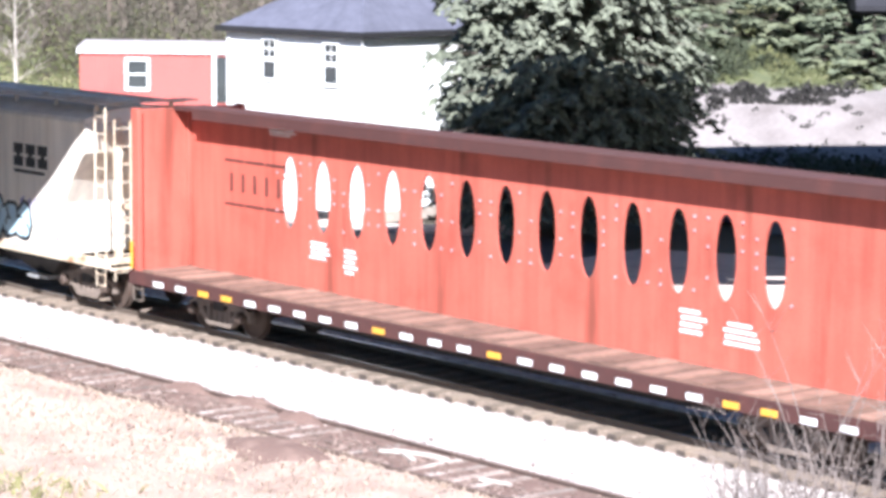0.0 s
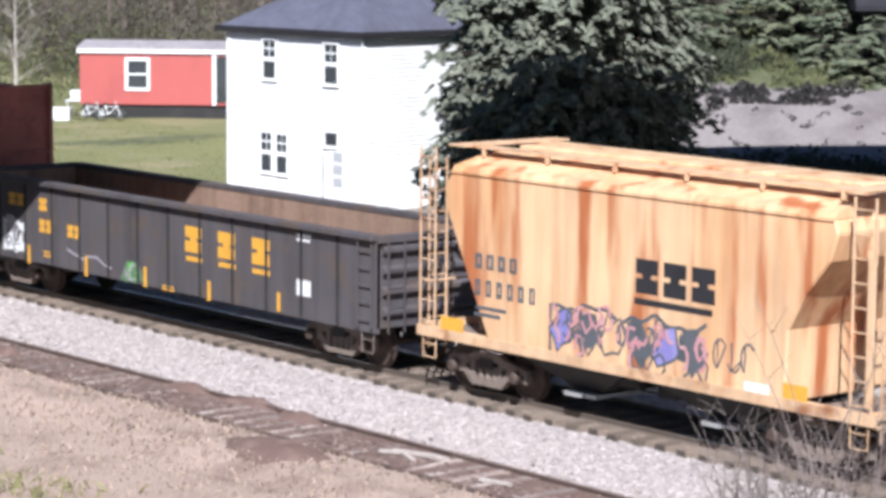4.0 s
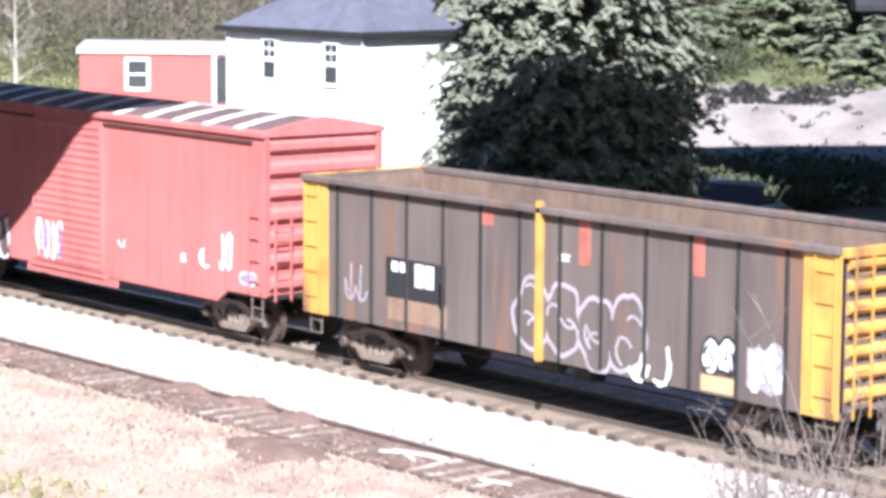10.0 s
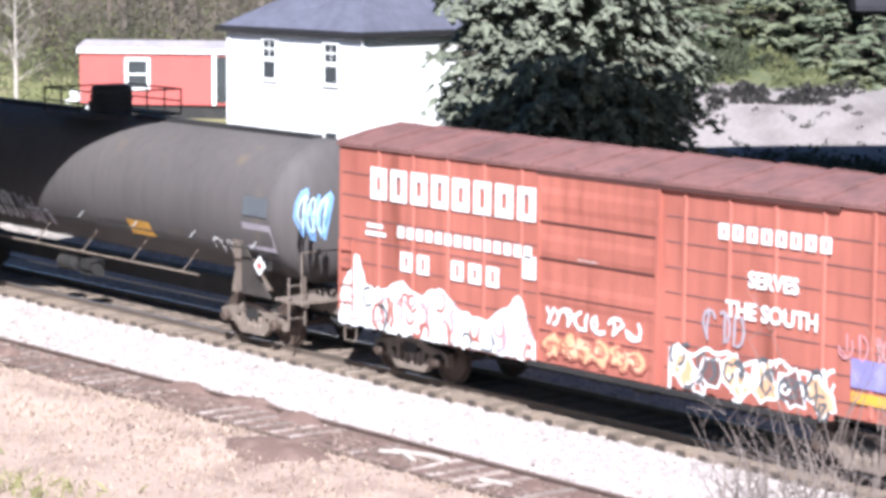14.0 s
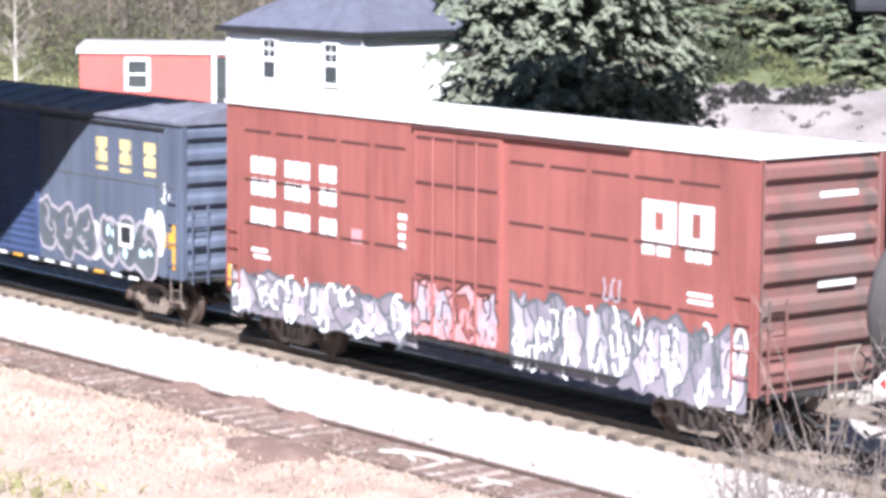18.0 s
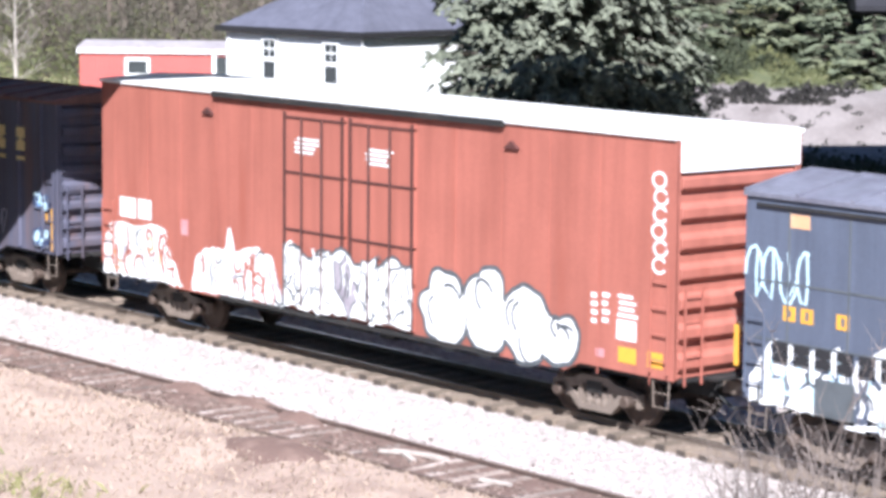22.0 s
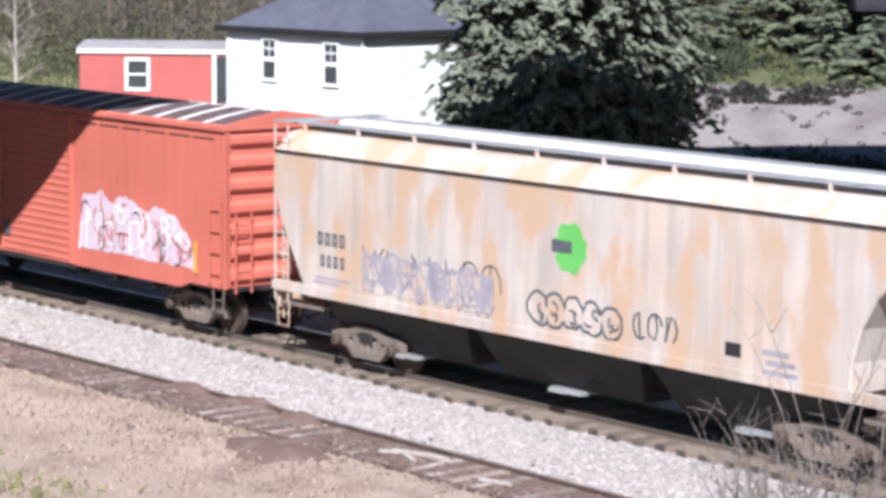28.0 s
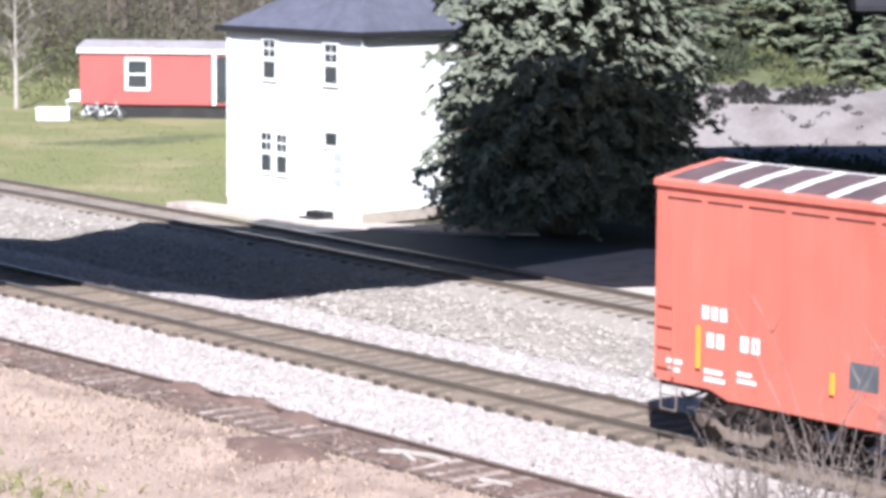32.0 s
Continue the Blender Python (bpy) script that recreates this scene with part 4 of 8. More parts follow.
def roof_panels(car, top, half, z, rise, n, paint, gap, edge_paint, over=0.05):
    """Darker panels set between the roof's pale seams."""
    w = HALF + over
    for q in (-1, 1):
        edge = Form().prism([(q * w, z - 0.06), (q * (w + 0.012), z - 0.06), (q * (w + 0.012), z + 0.035), (q * w * 0.955, z + 0.075), (q * w * 0.955, z + 0.045), (q * w, z + 0.022)], "x", -half - 0.02, half + 0.02)
        part("roof_edge", edge, edge_paint, top)
        for e in (-1, 1):
            cap = Form()
            rows = [(w * 0.97, 0.06), (w * 0.5, rise * 0.62 + 0.02), (0.0, rise + 0.02)]
            for (a, b), (c, d) in zip(rows, rows[1:]):
                cap.add([(e * (half - 0.09), q * a, z + b), (e * (half + 0.03), q * a, z + b), (e * (half + 0.03), q * c, z + d), (e * (half - 0.09), q * c, z + d),
                         (e * (half - 0.09), q * a, z + b - 0.07), (e * (half + 0.03), q * a, z + b - 0.07), (e * (half + 0.03), q * c, z + d - 0.07), (e * (half - 0.09), q * c, z + d - 0.07)],
                        [(0, 1, 2, 3), (0, 4, 5, 1), (1, 5, 6, 2), (2, 6, 7, 3), (3, 7, 4, 0)])
            part("roof_edge", cap, edge_paint, top)
    for e in (-1, 1):
        plate = Form().prism([(-w, z - 0.05), (-w, z + 0.02), (-w * 0.5, z + rise * 0.62), (0, z + rise), (w * 0.5, z + rise * 0.62), (w, z + 0.02), (w, z - 0.05)], "x", e * (half + 0.021), e * (half + 0.028))
        part("roof_edge", plate, edge_paint, top)
    s = 2 * half / n
    for i in range(n):
        x0, x1 = -half + s * (i + gap), -half + s * (i + 1 - gap)
        for q in (-1, 1):
            fo = Form()
            rows = [(w * 0.985, 0.03), (w * 0.5, rise * 0.62), (w * 0.06, rise * 0.95)]
            for (a, b), (c, d) in zip(rows, rows[1:]):
                fo.add([(x0, q * a, z + b + 0.008), (x1, q * a, z + b + 0.008), (x1, q * c, z + d + 0.012), (x0, q * c, z + d + 0.012),
                        (x0, q * a, z + b - 0.02), (x1, q * a, z + b - 0.02), (x1, q * c, z + d - 0.02), (x0, q * c, z + d - 0.02)],
                       [(0, 1, 2, 3), (0, 4, 5, 1), (1, 5, 6, 2), (2, 6, 7, 3), (3, 7, 4, 0)])
            part("roof_panel", fo, paint, top)


def door(car, x0, x1, z0, z1, paint, ribs, sign=-1, rib_h=0.06, bars=0, bar_paint=None, label=""):
    """A sliding door with pressed ribs, rollers and lock rods."""
    y = sign * HALF
    d = part("door", Form().box(x0, x1, y, y + sign * 0.055, z0, z1), paint, car, label)
    h = (z1 - z0) / max(1, ribs)
    for i in range(ribs):
        z = z0 + h * (i + 0.5)
        part("door_rib", Form().prism([(y + sign * 0.05, z - h * 0.30), (y + sign * 0.074, z - h * 0.12), (y + sign * 0.074, z + h * 0.12), (y + sign * 0.05, z + h * 0.30)], "x", x0 + 0.10, x1 - 0.10), paint, d)
    for x in (x0 + 0.04, x1 - 0.04):
        part("door_stile", Form().box(x - 0.035, x + 0.035, y + sign * 0.055, y + sign * 0.085, z0 + 0.003, z1 - 0.003), bar_paint or paint, d)
    for i in range(bars):
        x = x0 + (x1 - x0) * (i + 1) / (bars + 1)
        part("lock_rod", Form().rod((x, y + sign * 0.11, z0 + 0.05), (x, y + sign * 0.11, z1 - 0.1), 0.025), bar_paint or paint, d)
    return d


def rail_bar(car, x0, x1, z, paint="black_steel", name="door_track", h=0.09, d=0.10, sign=-1):
    return part(name, Form().box(x0, x1, sign * HALF, sign * (HALF + d), z - h / 2, z + h / 2), paint, car)


def strips(car, xs, z0, z1, paint="paint_yellow", w=0.10):
    for x in xs:
        part("reflector", Form().box(x - w / 2, x + w / 2, -HALF - 0.045, -HALF - 0.03, z0, z1), paint, car, "yellow reflective strip")


def boxcar(name, rear, front, eave, rise, label, paint, end_paint=None, roof_paint=None, ribs=0, rib_paint=None, floor=1.08, sill=None,
           posts=(), post_d=0.03, end_ribs=7, panels=None, wheels=1.75, notch=0.0, cut=2.35):
    car, half = begin(name, rear, front, label, "boxcar", wheels)
    for s in (-1, 1):
        side_wall(car, half, floor, eave, paint, posts if s < 0 else (), post_d=post_d, sill=sill, sign=s, notch=notch, cut=cut)
        corrugated_end(car, s, half, floor + 0.02, eave - 0.02, end_ribs, end_paint or paint)
        gable = Form().prism([(-HALF + 0.02, eave - 0.02), (0, eave + rise - 0.03), (HALF - 0.02, eave - 0.02)], "x", s * (half - 0.15), s * (half - 0.02))
        part("gable", gable, end_paint or paint, car)
        ladder(car, s * (half - 0.30), floor + 0.1, floor + (1.5 if s < 0 else 1.9), -HALF - 0.06, paint, 4, name="side_ladder")
        ladder(car, s * (half + 0.06), floor - 0.1, floor + 1.6, -HALF + 0.42, end_paint or paint, 5, 0.40, "y", "end_ladder")
        pl = Form().box(s * (half + 0.02), s * (half + 0.28), -0.75, 0.75, 1.04, 1.09)
        part("crossover_platform", pl, "black_steel", car)
    top = roof(car, half, eave, rise, roof_paint or paint, ribs, rib_paint)
    if panels:
        roof_panels(car, top, half, eave, rise, *panels, paint)
    part("floor", Form().box(-half + 0.1, half - 0.1, -HALF + 0.07, HALF - 0.07, 1.0, 1.08), "black_steel", car)
    for i in range(7):
        x = -half + 2.9 + (2 * half - 5.8) * i / 6
        part("crossbearer", Form().box(x - 0.06, x + 0.06, -HALF + 0.08, HALF - 0.08, 0.80, 1.0), "black_steel", car)
    steps(car, half, floor + notch, "truck_steel")
    brake_wheel(car, half, floor + 1.9)
    return car, half, top


# red centre-beam flat car, empty
def oval_wall(x0, x1, z0, z1, holes, rx, rz, cz, t):
    """A thick upright plate with oval openings through it."""
    fo, n = Form(), 20
    edges = [x0] + [(a + b) / 2 for a, b in zip(holes, holes[1:])] + [x1]
    edges[0], edges[-1] = holes[0] - (holes[1] - holes[0]) / 2, holes[-1] + (holes[1] - holes[0]) / 2
    fo.box(x0, edges[0], -t, t, z0, z1).box(edges[-1], x1, -t, t, z0, z1)
    for h, a, b in zip(holes, edges, edges[1:]):
        ring, rect = [], []
        for i in range(n):
            g = 2 * math.pi * (i + 0.5) / n
            c, s = math.cos(g), math.sin(g)
            ring.append((h + rx * c, cz + rz * s))
            k = min(abs((b - h) / c) if abs(c) > 1e-6 else 9, abs(((z1 if s > 0 else z0) - cz) / s * 1.0) if abs(s) > 1e-6 else 9)
            rect.append((h + c * k, cz + s * k))
        # corners of the cell
        for i, (p, q) in enumerate(rect):
            nx = rect[(i + 1) % n]
        v, f = [], []
        for yy in (-t, t):
            v += [(p, yy, q) for p, q in ring] + [(p, yy, q) for p, q in rect]
        for i in range(n):
            j = (i + 1) % n
            f += [(i, j, n + j, n + i), (2 * n + i, 3 * n + i, 3 * n + j, 2 * n + j), (i, 2 * n + i, 2 * n + j, j)]
        for cx in (a, b):
            for zz in (z0, z1):
                side_i = min(range(n), key=lambda i: (abs(rect[i][0] - cx) > 1e-4, abs(rect[i][1] - zz)))
                flat_i = min(range(n), key=lambda i: (abs(rect[i][1] - zz) > 1e-4, abs(rect[i][0] - cx)))
                for yy, o in ((-t, n), (t, 3 * n)):
                    v.append((cx, yy, zz))
                    f.append((o + side_i, len(v) - 1, o + flat_i))
        fo.add(v, f)
    return fo


def centerbeam(name, rear, front, label, paint, empty):
    car, half = begin(name, rear, front, label, "flat car", 2.9)
    top = 4.62
    deck = Form().box(-half, half, -1.48, 1.48, 0.98, 1.10)
    part("deck", deck, "deck_red" if empty else paint, car)
    for s in (-1, 1):
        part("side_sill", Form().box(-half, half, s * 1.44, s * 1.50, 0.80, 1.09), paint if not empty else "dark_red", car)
        x = s * (half - 0.12)
        bh = part("bulkhead", Form().box(x - 0.05, x + 0.05, -1.35, 1.35, 1.10, top), paint, car, "red steel end bulkhead with ribs")
        for q in (-1, 1):
            part("corner_post", Form().box(x - 0.12, x + 0.16, q * 1.30, q * 1.42, 0.95, top + 0.02), paint, bh, bevel=0.012)
        part("middle_post", Form().box(x - 0.08, x + 0.14, -0.10, 0.10, 1.1, top), paint, bh, bevel=0.012)
        for k in range(5):
            z = 1.35 + (top - 1.45) * k / 4
            part("rib", Form().box(x + s * 0.02, x + s * 0.135, -1.298, 1.298, z - 0.05, z + 0.07), paint, bh, bevel=0.012)
        ladder(car, s * (half + 0.12), 1.0, top - 0.3, -0.75, paint, 9, 0.42, "y", "end_ladder")
    beam = Form().box(-half + 0.15, half - 0.15, -0.42, 0.42, top - 0.05, top + 0.03)
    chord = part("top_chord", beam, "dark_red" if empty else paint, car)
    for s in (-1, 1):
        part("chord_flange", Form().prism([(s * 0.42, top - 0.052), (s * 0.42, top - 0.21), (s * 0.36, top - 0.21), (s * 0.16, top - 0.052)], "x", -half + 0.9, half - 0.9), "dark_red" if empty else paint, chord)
    if empty:
        holes = [-half + 3.98 + 1.175 * i for i in range(13)]
        web = oval_wall(-half + 0.15, half - 0.15, 1.1, top - 0.05, holes, 0.27, 0.76, 3.05, 0.025).mesh("center_web")
        bm = bmesh.new()
        bm.from_mesh(web)
        bmesh.ops.remove_doubles(bm, verts=bm.verts, dist=0.0005)
        bmesh.ops.recalc_face_normals(bm, faces=bm.faces)
        bm.to_mesh(web)
        bm.free()
        part("center_web", web, paint, car, "red steel centre beam pierced by tall ovals")
        rng = random.Random(14)
        for i, h in enumerate(holes):
            for q in (-0.42, 0.42):
                for z in rng.sample((2.4, 2.65, 2.95, 3.2, 3.45, 3.7), 3):
                    part("lashing_cleat", Form().box(h + q - 0.025, h + q + 0.025, -0.05, -0.024, z - 0.025, z + 0.025), "paint_pink", car)
        rng = random.Random(4)
        for i in range(34):
            x = -half + 0.5 + i * (2 * half - 1) / 34
            part("deck_board", Form().box(x, x + 0.34, -1.42, -0.14, 1.10, 1.125 + rng.uniform(0, 0.012)), "deck_red", car)
        lines(car, -half + 3.2, -half + 4.3, 4.22, 4.40, 3, "paint_white", -0.03)
        lines(car, -half + 4.7, -half + 5.5, 1.75, 2.15, 4, "paint_white", -0.03, seed=1)
        lines(car, -half + 5.9, -half + 6.4, 1.55, 2.1, 5, "paint_white", -0.03, seed=2)
        lines(car, half - 6.6, half - 5.9, 1.62, 2.10, 4, "paint_white", -0.03, seed=3)
        lines(car, half - 5.5, half - 4.6, 1.55, 2.0, 4, "paint_white", -0.03, seed=4)
        marks(car, -half + 1.6, -half + 3.9, 3.55, 3.6, 3, "dark_red", -0.03, thin=0.92)
        marks(car, -half + 1.6, -half + 3.9, 2.6, 2.65, 3, "dark_red", -0.03, thin=0.92)
        marks(car, -half + 1.8, -half + 4.0, 2.9, 3.3, 5, "dark_red", -0.03, thin=0.2)
    for i in range(24):
        x = -half + 1.2 + i * (2 * half - 2.4) / 23
        k = i % 4
        p = Form().box(x - 0.18, x + 0.18, -1.525, -1.50, 0.84, 0.95)
        if empty:
            part("sill_plate", p, "paint_yellow" if i in (2, 3, 9, 13, 20, 21) else "paint_white", car)
        else:
            part("winch", Form().box(x - 0.12, x + 0.12, -1.57, -1.50, 0.80, 0.93), "black_steel", car)
            if k != 1:
                part("sill_plate", Form().box(x + 0.2, x + 0.2 + (0.55, 0, 0.3, 0.18)[k], -1.525, -1.50, 0.83, 0.95), "paint_yellow" if k == 3 else "pale_pink", car)
    fish = Form().prism([(-half + 3.4, 1.0), (half - 3.4, 1.0), (half - 5.0, 0.45), (-half + 5.0, 0.45)], "y", -0.55, -0.45)
    fish.prism([(-half + 3.4, 1.0), (half - 3.4, 1.0), (half - 5.0, 0.45), (-half + 5.0, 0.45)], "y", 0.45, 0.55)
    part("fish_belly_sill", fish, "black_steel", car)
    steps(car, half, 0.95, "truck_steel")
    strips(car, (-half + 0.18, half - 0.18), 1.15, 1.75)
    return car, half


def bundle(w, h, y0, y1, badges, fold):
    """A wrapped package of lumber on bearers, printed green along its lower half; the wrap hangs down over the boards at one end."""
    root = tagged(new("lumber_bundle"), "lumber bundle in white wrap with a green printed band", "lumber bundle", "wrapped lumber on the flat car")
    part("wrap", Form().box(-w / 2 + 0.012, w / 2 - 0.012, y0, y1, 0.07, h), "wrap_white", root, bevel=0.03)
    end = w / 2 - max(fold, 0.03)
    band = Form()
    edge = [(-w / 2 + 0.03 + (end + w / 2 - 0.03) * k / 8, 0.405 + 0.02 * math.sin(k * 2.3 + badges)) for k in range(9)]
    flat(band, [(-w / 2 + 0.03, 0.235), (end, 0.22)] + edge[::-1], y0 - 0.005)
    pb = part("printed_band", band, "wrap_green", root, "green printed stripe")
    for i in range(badges):
        c = -w / 2 + (w - fold) * (i + 0.5 + (0.18 if badges == 2 else 0)) / (badges + (0.12 if badges == 2 else 0))
        badge, ring, leaf, tip = Form(), Form(), Form(), Form()
        flat(badge, [(c + 0.27 * math.cos(math.pi * k / 8), 0.43 + 0.16 * math.sin(math.pi * k / 8)) for k in range(16)], y0 - 0.0075)
        bd = part("printed_badge", badge, "wrap_pale", pb, "pale round print with a green mark")
        ribbon(ring, [(c + 0.19 * math.cos(math.pi * k / 6), 0.40 + 0.09 * math.sin(math.pi * k / 6)) for k in range(5, 15)], 0.045, y0 - 0.009)
        part("printed_ring", ring, "wrap_green", bd)
        flat(leaf, [(c - 0.25, 0.46), (c + 0.12, 0.44), (c + 0.02, 0.51), (c - 0.12, 0.55), (c - 0.22, 0.56)], y0 - 0.0105)
        part("printed_leaf", leaf, "wrap_green", bd)
        flat(tip, [(c + 0.05, 0.68), (c + 0.13, 0.72), (c + 0.10, 0.78), (c + 0.04, 0.74)], y0 - 0.006)
        part("printed_leaf", tip, "wrap_green", pb)
    for k in range(3):
        part("board", Form().box(-w / 2 + 0.03, end, y0 - 0.006 + 0.004 * (k % 2), y0 + 0.4, 0.058 + 0.056 * k, 0.106 + 0.056 * k), "lumber", root, "bare grey board edges")
    part("board", Form().box(-w / 2 + 0.03, end, y0 + 0.45, y1 - 0.02, 0.058, 0.069), "lumber", root, "bare grey board edges")
    if fold > 0:
        part("wrap_fold", Form().box(end - 0.01, w / 2 - 0.006, y0 - 0.014, y0 + 0.03, 0.03, h - 0.05), "wrap_white", root, "white wrap folded down over the end", bevel=0.006)
    for k in (-0.32, 0.0, 0.32):
        part("bearer", Form().box(w * k - 0.05, w * k + 0.05, y0 + 0.02, y1 - 0.02, 0, 0.056), "lumber", root)
    return root


def gondola(name, rear, front, z0, top, label, paint, inside, posts, cap="black_steel"):
    car, half = begin(name, rear, front, label, "gondola", 1.75)
    for s in (-1, 1):
        fo = Form().box(-half, half, s * HALF, s * (HALF - 0.08), z0, top - 0.1)
        part("side_wall", fo, paint, car)
        inner = Form().box(-half + 0.1, half - 0.1, s * (HALF - 0.08), s * (HALF - 0.10), 1.05, top - 0.11)
        part("lining", inner, inside, car, "rusty bare inner wall")
        part("top_rail", Form().box(-half, half, s * (HALF + 0.13), s * (HALF - 0.12), top - 0.12, top), paint, car, bevel=0.015)
        tint = cap if cap != "black_steel" else paint
        part("lining", Form().box(s * (half - 0.10), s * (half - 0.12), -HALF + 0.1, HALF - 0.1, 1.05, top - 0.11), inside, car, "rusty bare inner end wall")
        e = part("end_wall", Form().box(s * half, s * (half - 0.10), -HALF + 0.02, HALF - 0.02, z0 + 0.1, top - 0.03), paint, car)
        part("end_rail", Form().box(s * (half - 0.02), s * (half + 0.11), -HALF, HALF, top - 0.16, top - 0.005), tint, e, bevel=0.01)
        n = 4 if top < 3 else 7
        for k in range(n):
            z = z0 + 0.2 + (top - z0 - 0.3) * (k + 0.5) / n
            part("rib", Form().prism([(s * (half - 0.01), z - 0.115), (s * (half + 0.12), z - 0.035), (s * (half + 0.12), z + 0.05), (s * (half - 0.01), z + 0.115)], "y", -HALF + 0.12, HALF - 0.12), tint, e, bevel=0.01)
        ladder(car, s * (half + 0.12), z0, top - 0.15, -HALF + 0.4, cap if cap != "black_steel" else paint, 5, 0.4, "y", "end_ladder")
        ladder(car, s * (half - 0.3), z0 + 0.1, top - 0.15, -HALF - 0.07, cap if cap != "black_steel" else paint, 5, 0.44, name="side_ladder")
    part("floor", Form().box(-half + 0.1, half - 0.1, -HALF + 0.09, HALF - 0.09, 0.98, 1.05), inside, car)
    # thin posts in black rather than car paint: their shadow lines as colour
    for p in posts:
        pf = Form().prism([(p - 0.05, -HALF), (p - 0.035, -HALF - 0.022), (p + 0.035, -HALF - 0.022), (p + 0.05, -HALF)], "z", z0 + 0.02, top - 0.13)
        part("side_post", pf, "black_steel", car, "upright side post, coloured black as a shadow line")
    steps(car, half, z0 + 0.1, "truck_steel")
    brake_wheel(car, half, top - 0.5)
    return car, half


def hopper(name, rear, front, label, paint, trim, outline, z_side, z_top, bays, long=False):
    """A covered hopper: sloped end sheets, bays below, running boards and ladders."""
    car, half = begin(name, rear, front, label, "covered hopper", 1.55 if not long else 2.6)
    zb = outline[0][1]
    body = Form().prism([(half * 0 + x, z) for x, z in outline], "y", -HALF, HALF)
    part("hopper_body", body, paint, car, bevel=0.03)
    xs = [x for x, z in outline if z > z_side - 0.05]
    a, b = min(xs), max(xs)
    rf = Form()
    prof = [(-HALF, z_side), (-HALF + 0.05, z_side + 0.10), (-0.75, z_top - 0.06), (0, z_top), (0.75, z_top - 0.06), (HALF - 0.05, z_side + 0.10), (HALF, z_side)]
    if long:
        prof = [(-HALF, z_side), (-1.1, z_top - 0.10), (-0.6, z_top), (0.6, z_top), (1.1, z_top - 0.10), (HALF, z_side)]
    rf.prism(prof, "x", a, b)
    part("roof", rf, paint, car, smooth=False)
    part("side_seam", Form().box(a, b, -HALF - 0.03, -HALF, z_side - 0.03, z_side + 0.02), "black_steel" if long else paint, car)
    for s in (-1, 1):
        part("side_sill", Form().box(-half, half, s * (HALF + 0.02), s * (HALF - 0.12), zb - 0.10, zb + 0.09), trim, car)
        part("end_platform", Form().box(s * half, s * (half - 1.5), -HALF + 0.12, HALF - 0.12, 1.02, 1.09), "truck_steel", car)
        part("end_sill", Form().box(s * half, s * (half - 0.10), -HALF + 0.1, HALF - 0.1, 0.95, 1.22), trim, car)
        post = Form()
        for q in (-1, 1):
            post.box(s * (half - 0.95), s * (half - 0.83), q * 0.55, q * 0.67, 1.09, z_top - 0.4)
            post.rod((s * (half - 0.9), q * 0.6, z_top - 0.8), (s * (b if s > 0 else -a), q * 0.6, z_top - 0.25), 0.05)
        post.box(s * (half - 0.95), s * (half - 0.83), -0.6, 0.6, 2.2, 2.32)
        part("end_post", post, trim, car)
        ladder(car, s * (half - 0.28), 1.1, z_top + 0.06, -HALF + 0.02, trim, 9, 0.44, name="side_ladder")
        ladder(car, s * (half - 0.04), 0.7, z_top - 0.2, -HALF + 0.45, trim, 9, 0.42, "y", "end_ladder")
        part("end_railing", Form().path([(s * (half - 0.05), -1.35, 2.0), (s * (half - 0.05), 1.35, 2.0)], 0.022).path([(s * (half - 0.05), 1.3, 1.1), (s * (half - 0.05), 1.3, 2.6), (s * (half - 0.6), 1.3, 2.6)], 0.022), trim, car)
    zt = z_top + 0.06
    deck = "galvanised" if long else trim
    for q in (-1, 1):
        part("running_board", Form().box(a - 0.25, b + 0.25, q * 0.62, q * 1.0, zt, zt + 0.035), deck, car)
        n = 10 if long else 6
        for i in range(n):
            x = a + 0.3 + (b - a - 0.6) * i / (n - 1)
            part("board_bracket", Form().box(x - 0.025, x + 0.025, q * 0.95, q * 1.02, z_side + 0.25, zt + 0.03), deck if not long else paint, car)
    for s in (-1, 1):
        part("cross_board", Form().box(s * (b - 0.1) if s > 0 else a + 0.1, s * (b + 0.35) if s > 0 else a - 0.35, -1.3, 1.3, zt + 0.036, zt + 0.07), deck, car)
    part("roof_hatch", Form().box(a + 0.5, b - 0.5, -0.3, 0.3, z_top - 0.02, z_top + 0.12), "white_roof" if long else paint, car, "long trough hatch", bevel=0.03)
    lo, hi = outline[0][0] + 0.2, outline[1][0] - 0.2
    w = (hi - lo) / bays
    for i in range(bays):
        c = lo + w * (i + 0.5)
        q = w * 0.40 if long else 0.35
        by = Form().add([(c - w / 2 + 0.05, -1.35, zb), (c + w / 2 - 0.05, -1.35, zb), (c + w / 2 - 0.05, 1.35, zb), (c - w / 2 + 0.05, 1.35, zb), (c - q, -0.8, 0.42), (c + q, -0.8, 0.42), (c + q, 0.8, 0.42), (c - q, 0.8, 0.42)],
                       [(0, 1, 2, 3), (4, 5, 6, 7), (0, 1, 5, 4), (1, 2, 6, 5), (2, 3, 7, 6), (3, 0, 4, 7)])
        b0 = part("outlet_bay", by, "black_steel", car)
        part("outlet_gate", Form().box(c - 0.42, c + 0.42, -1.0, 0.8, 0.34, 0.41).box(c - 0.3, c + 0.12, -1.12, -1.0, 0.35, 0.42), "galvanised", b0)
    steps(car, half, 1.1, trim)
    brake_wheel(car, half, 2.2)
    return car, half


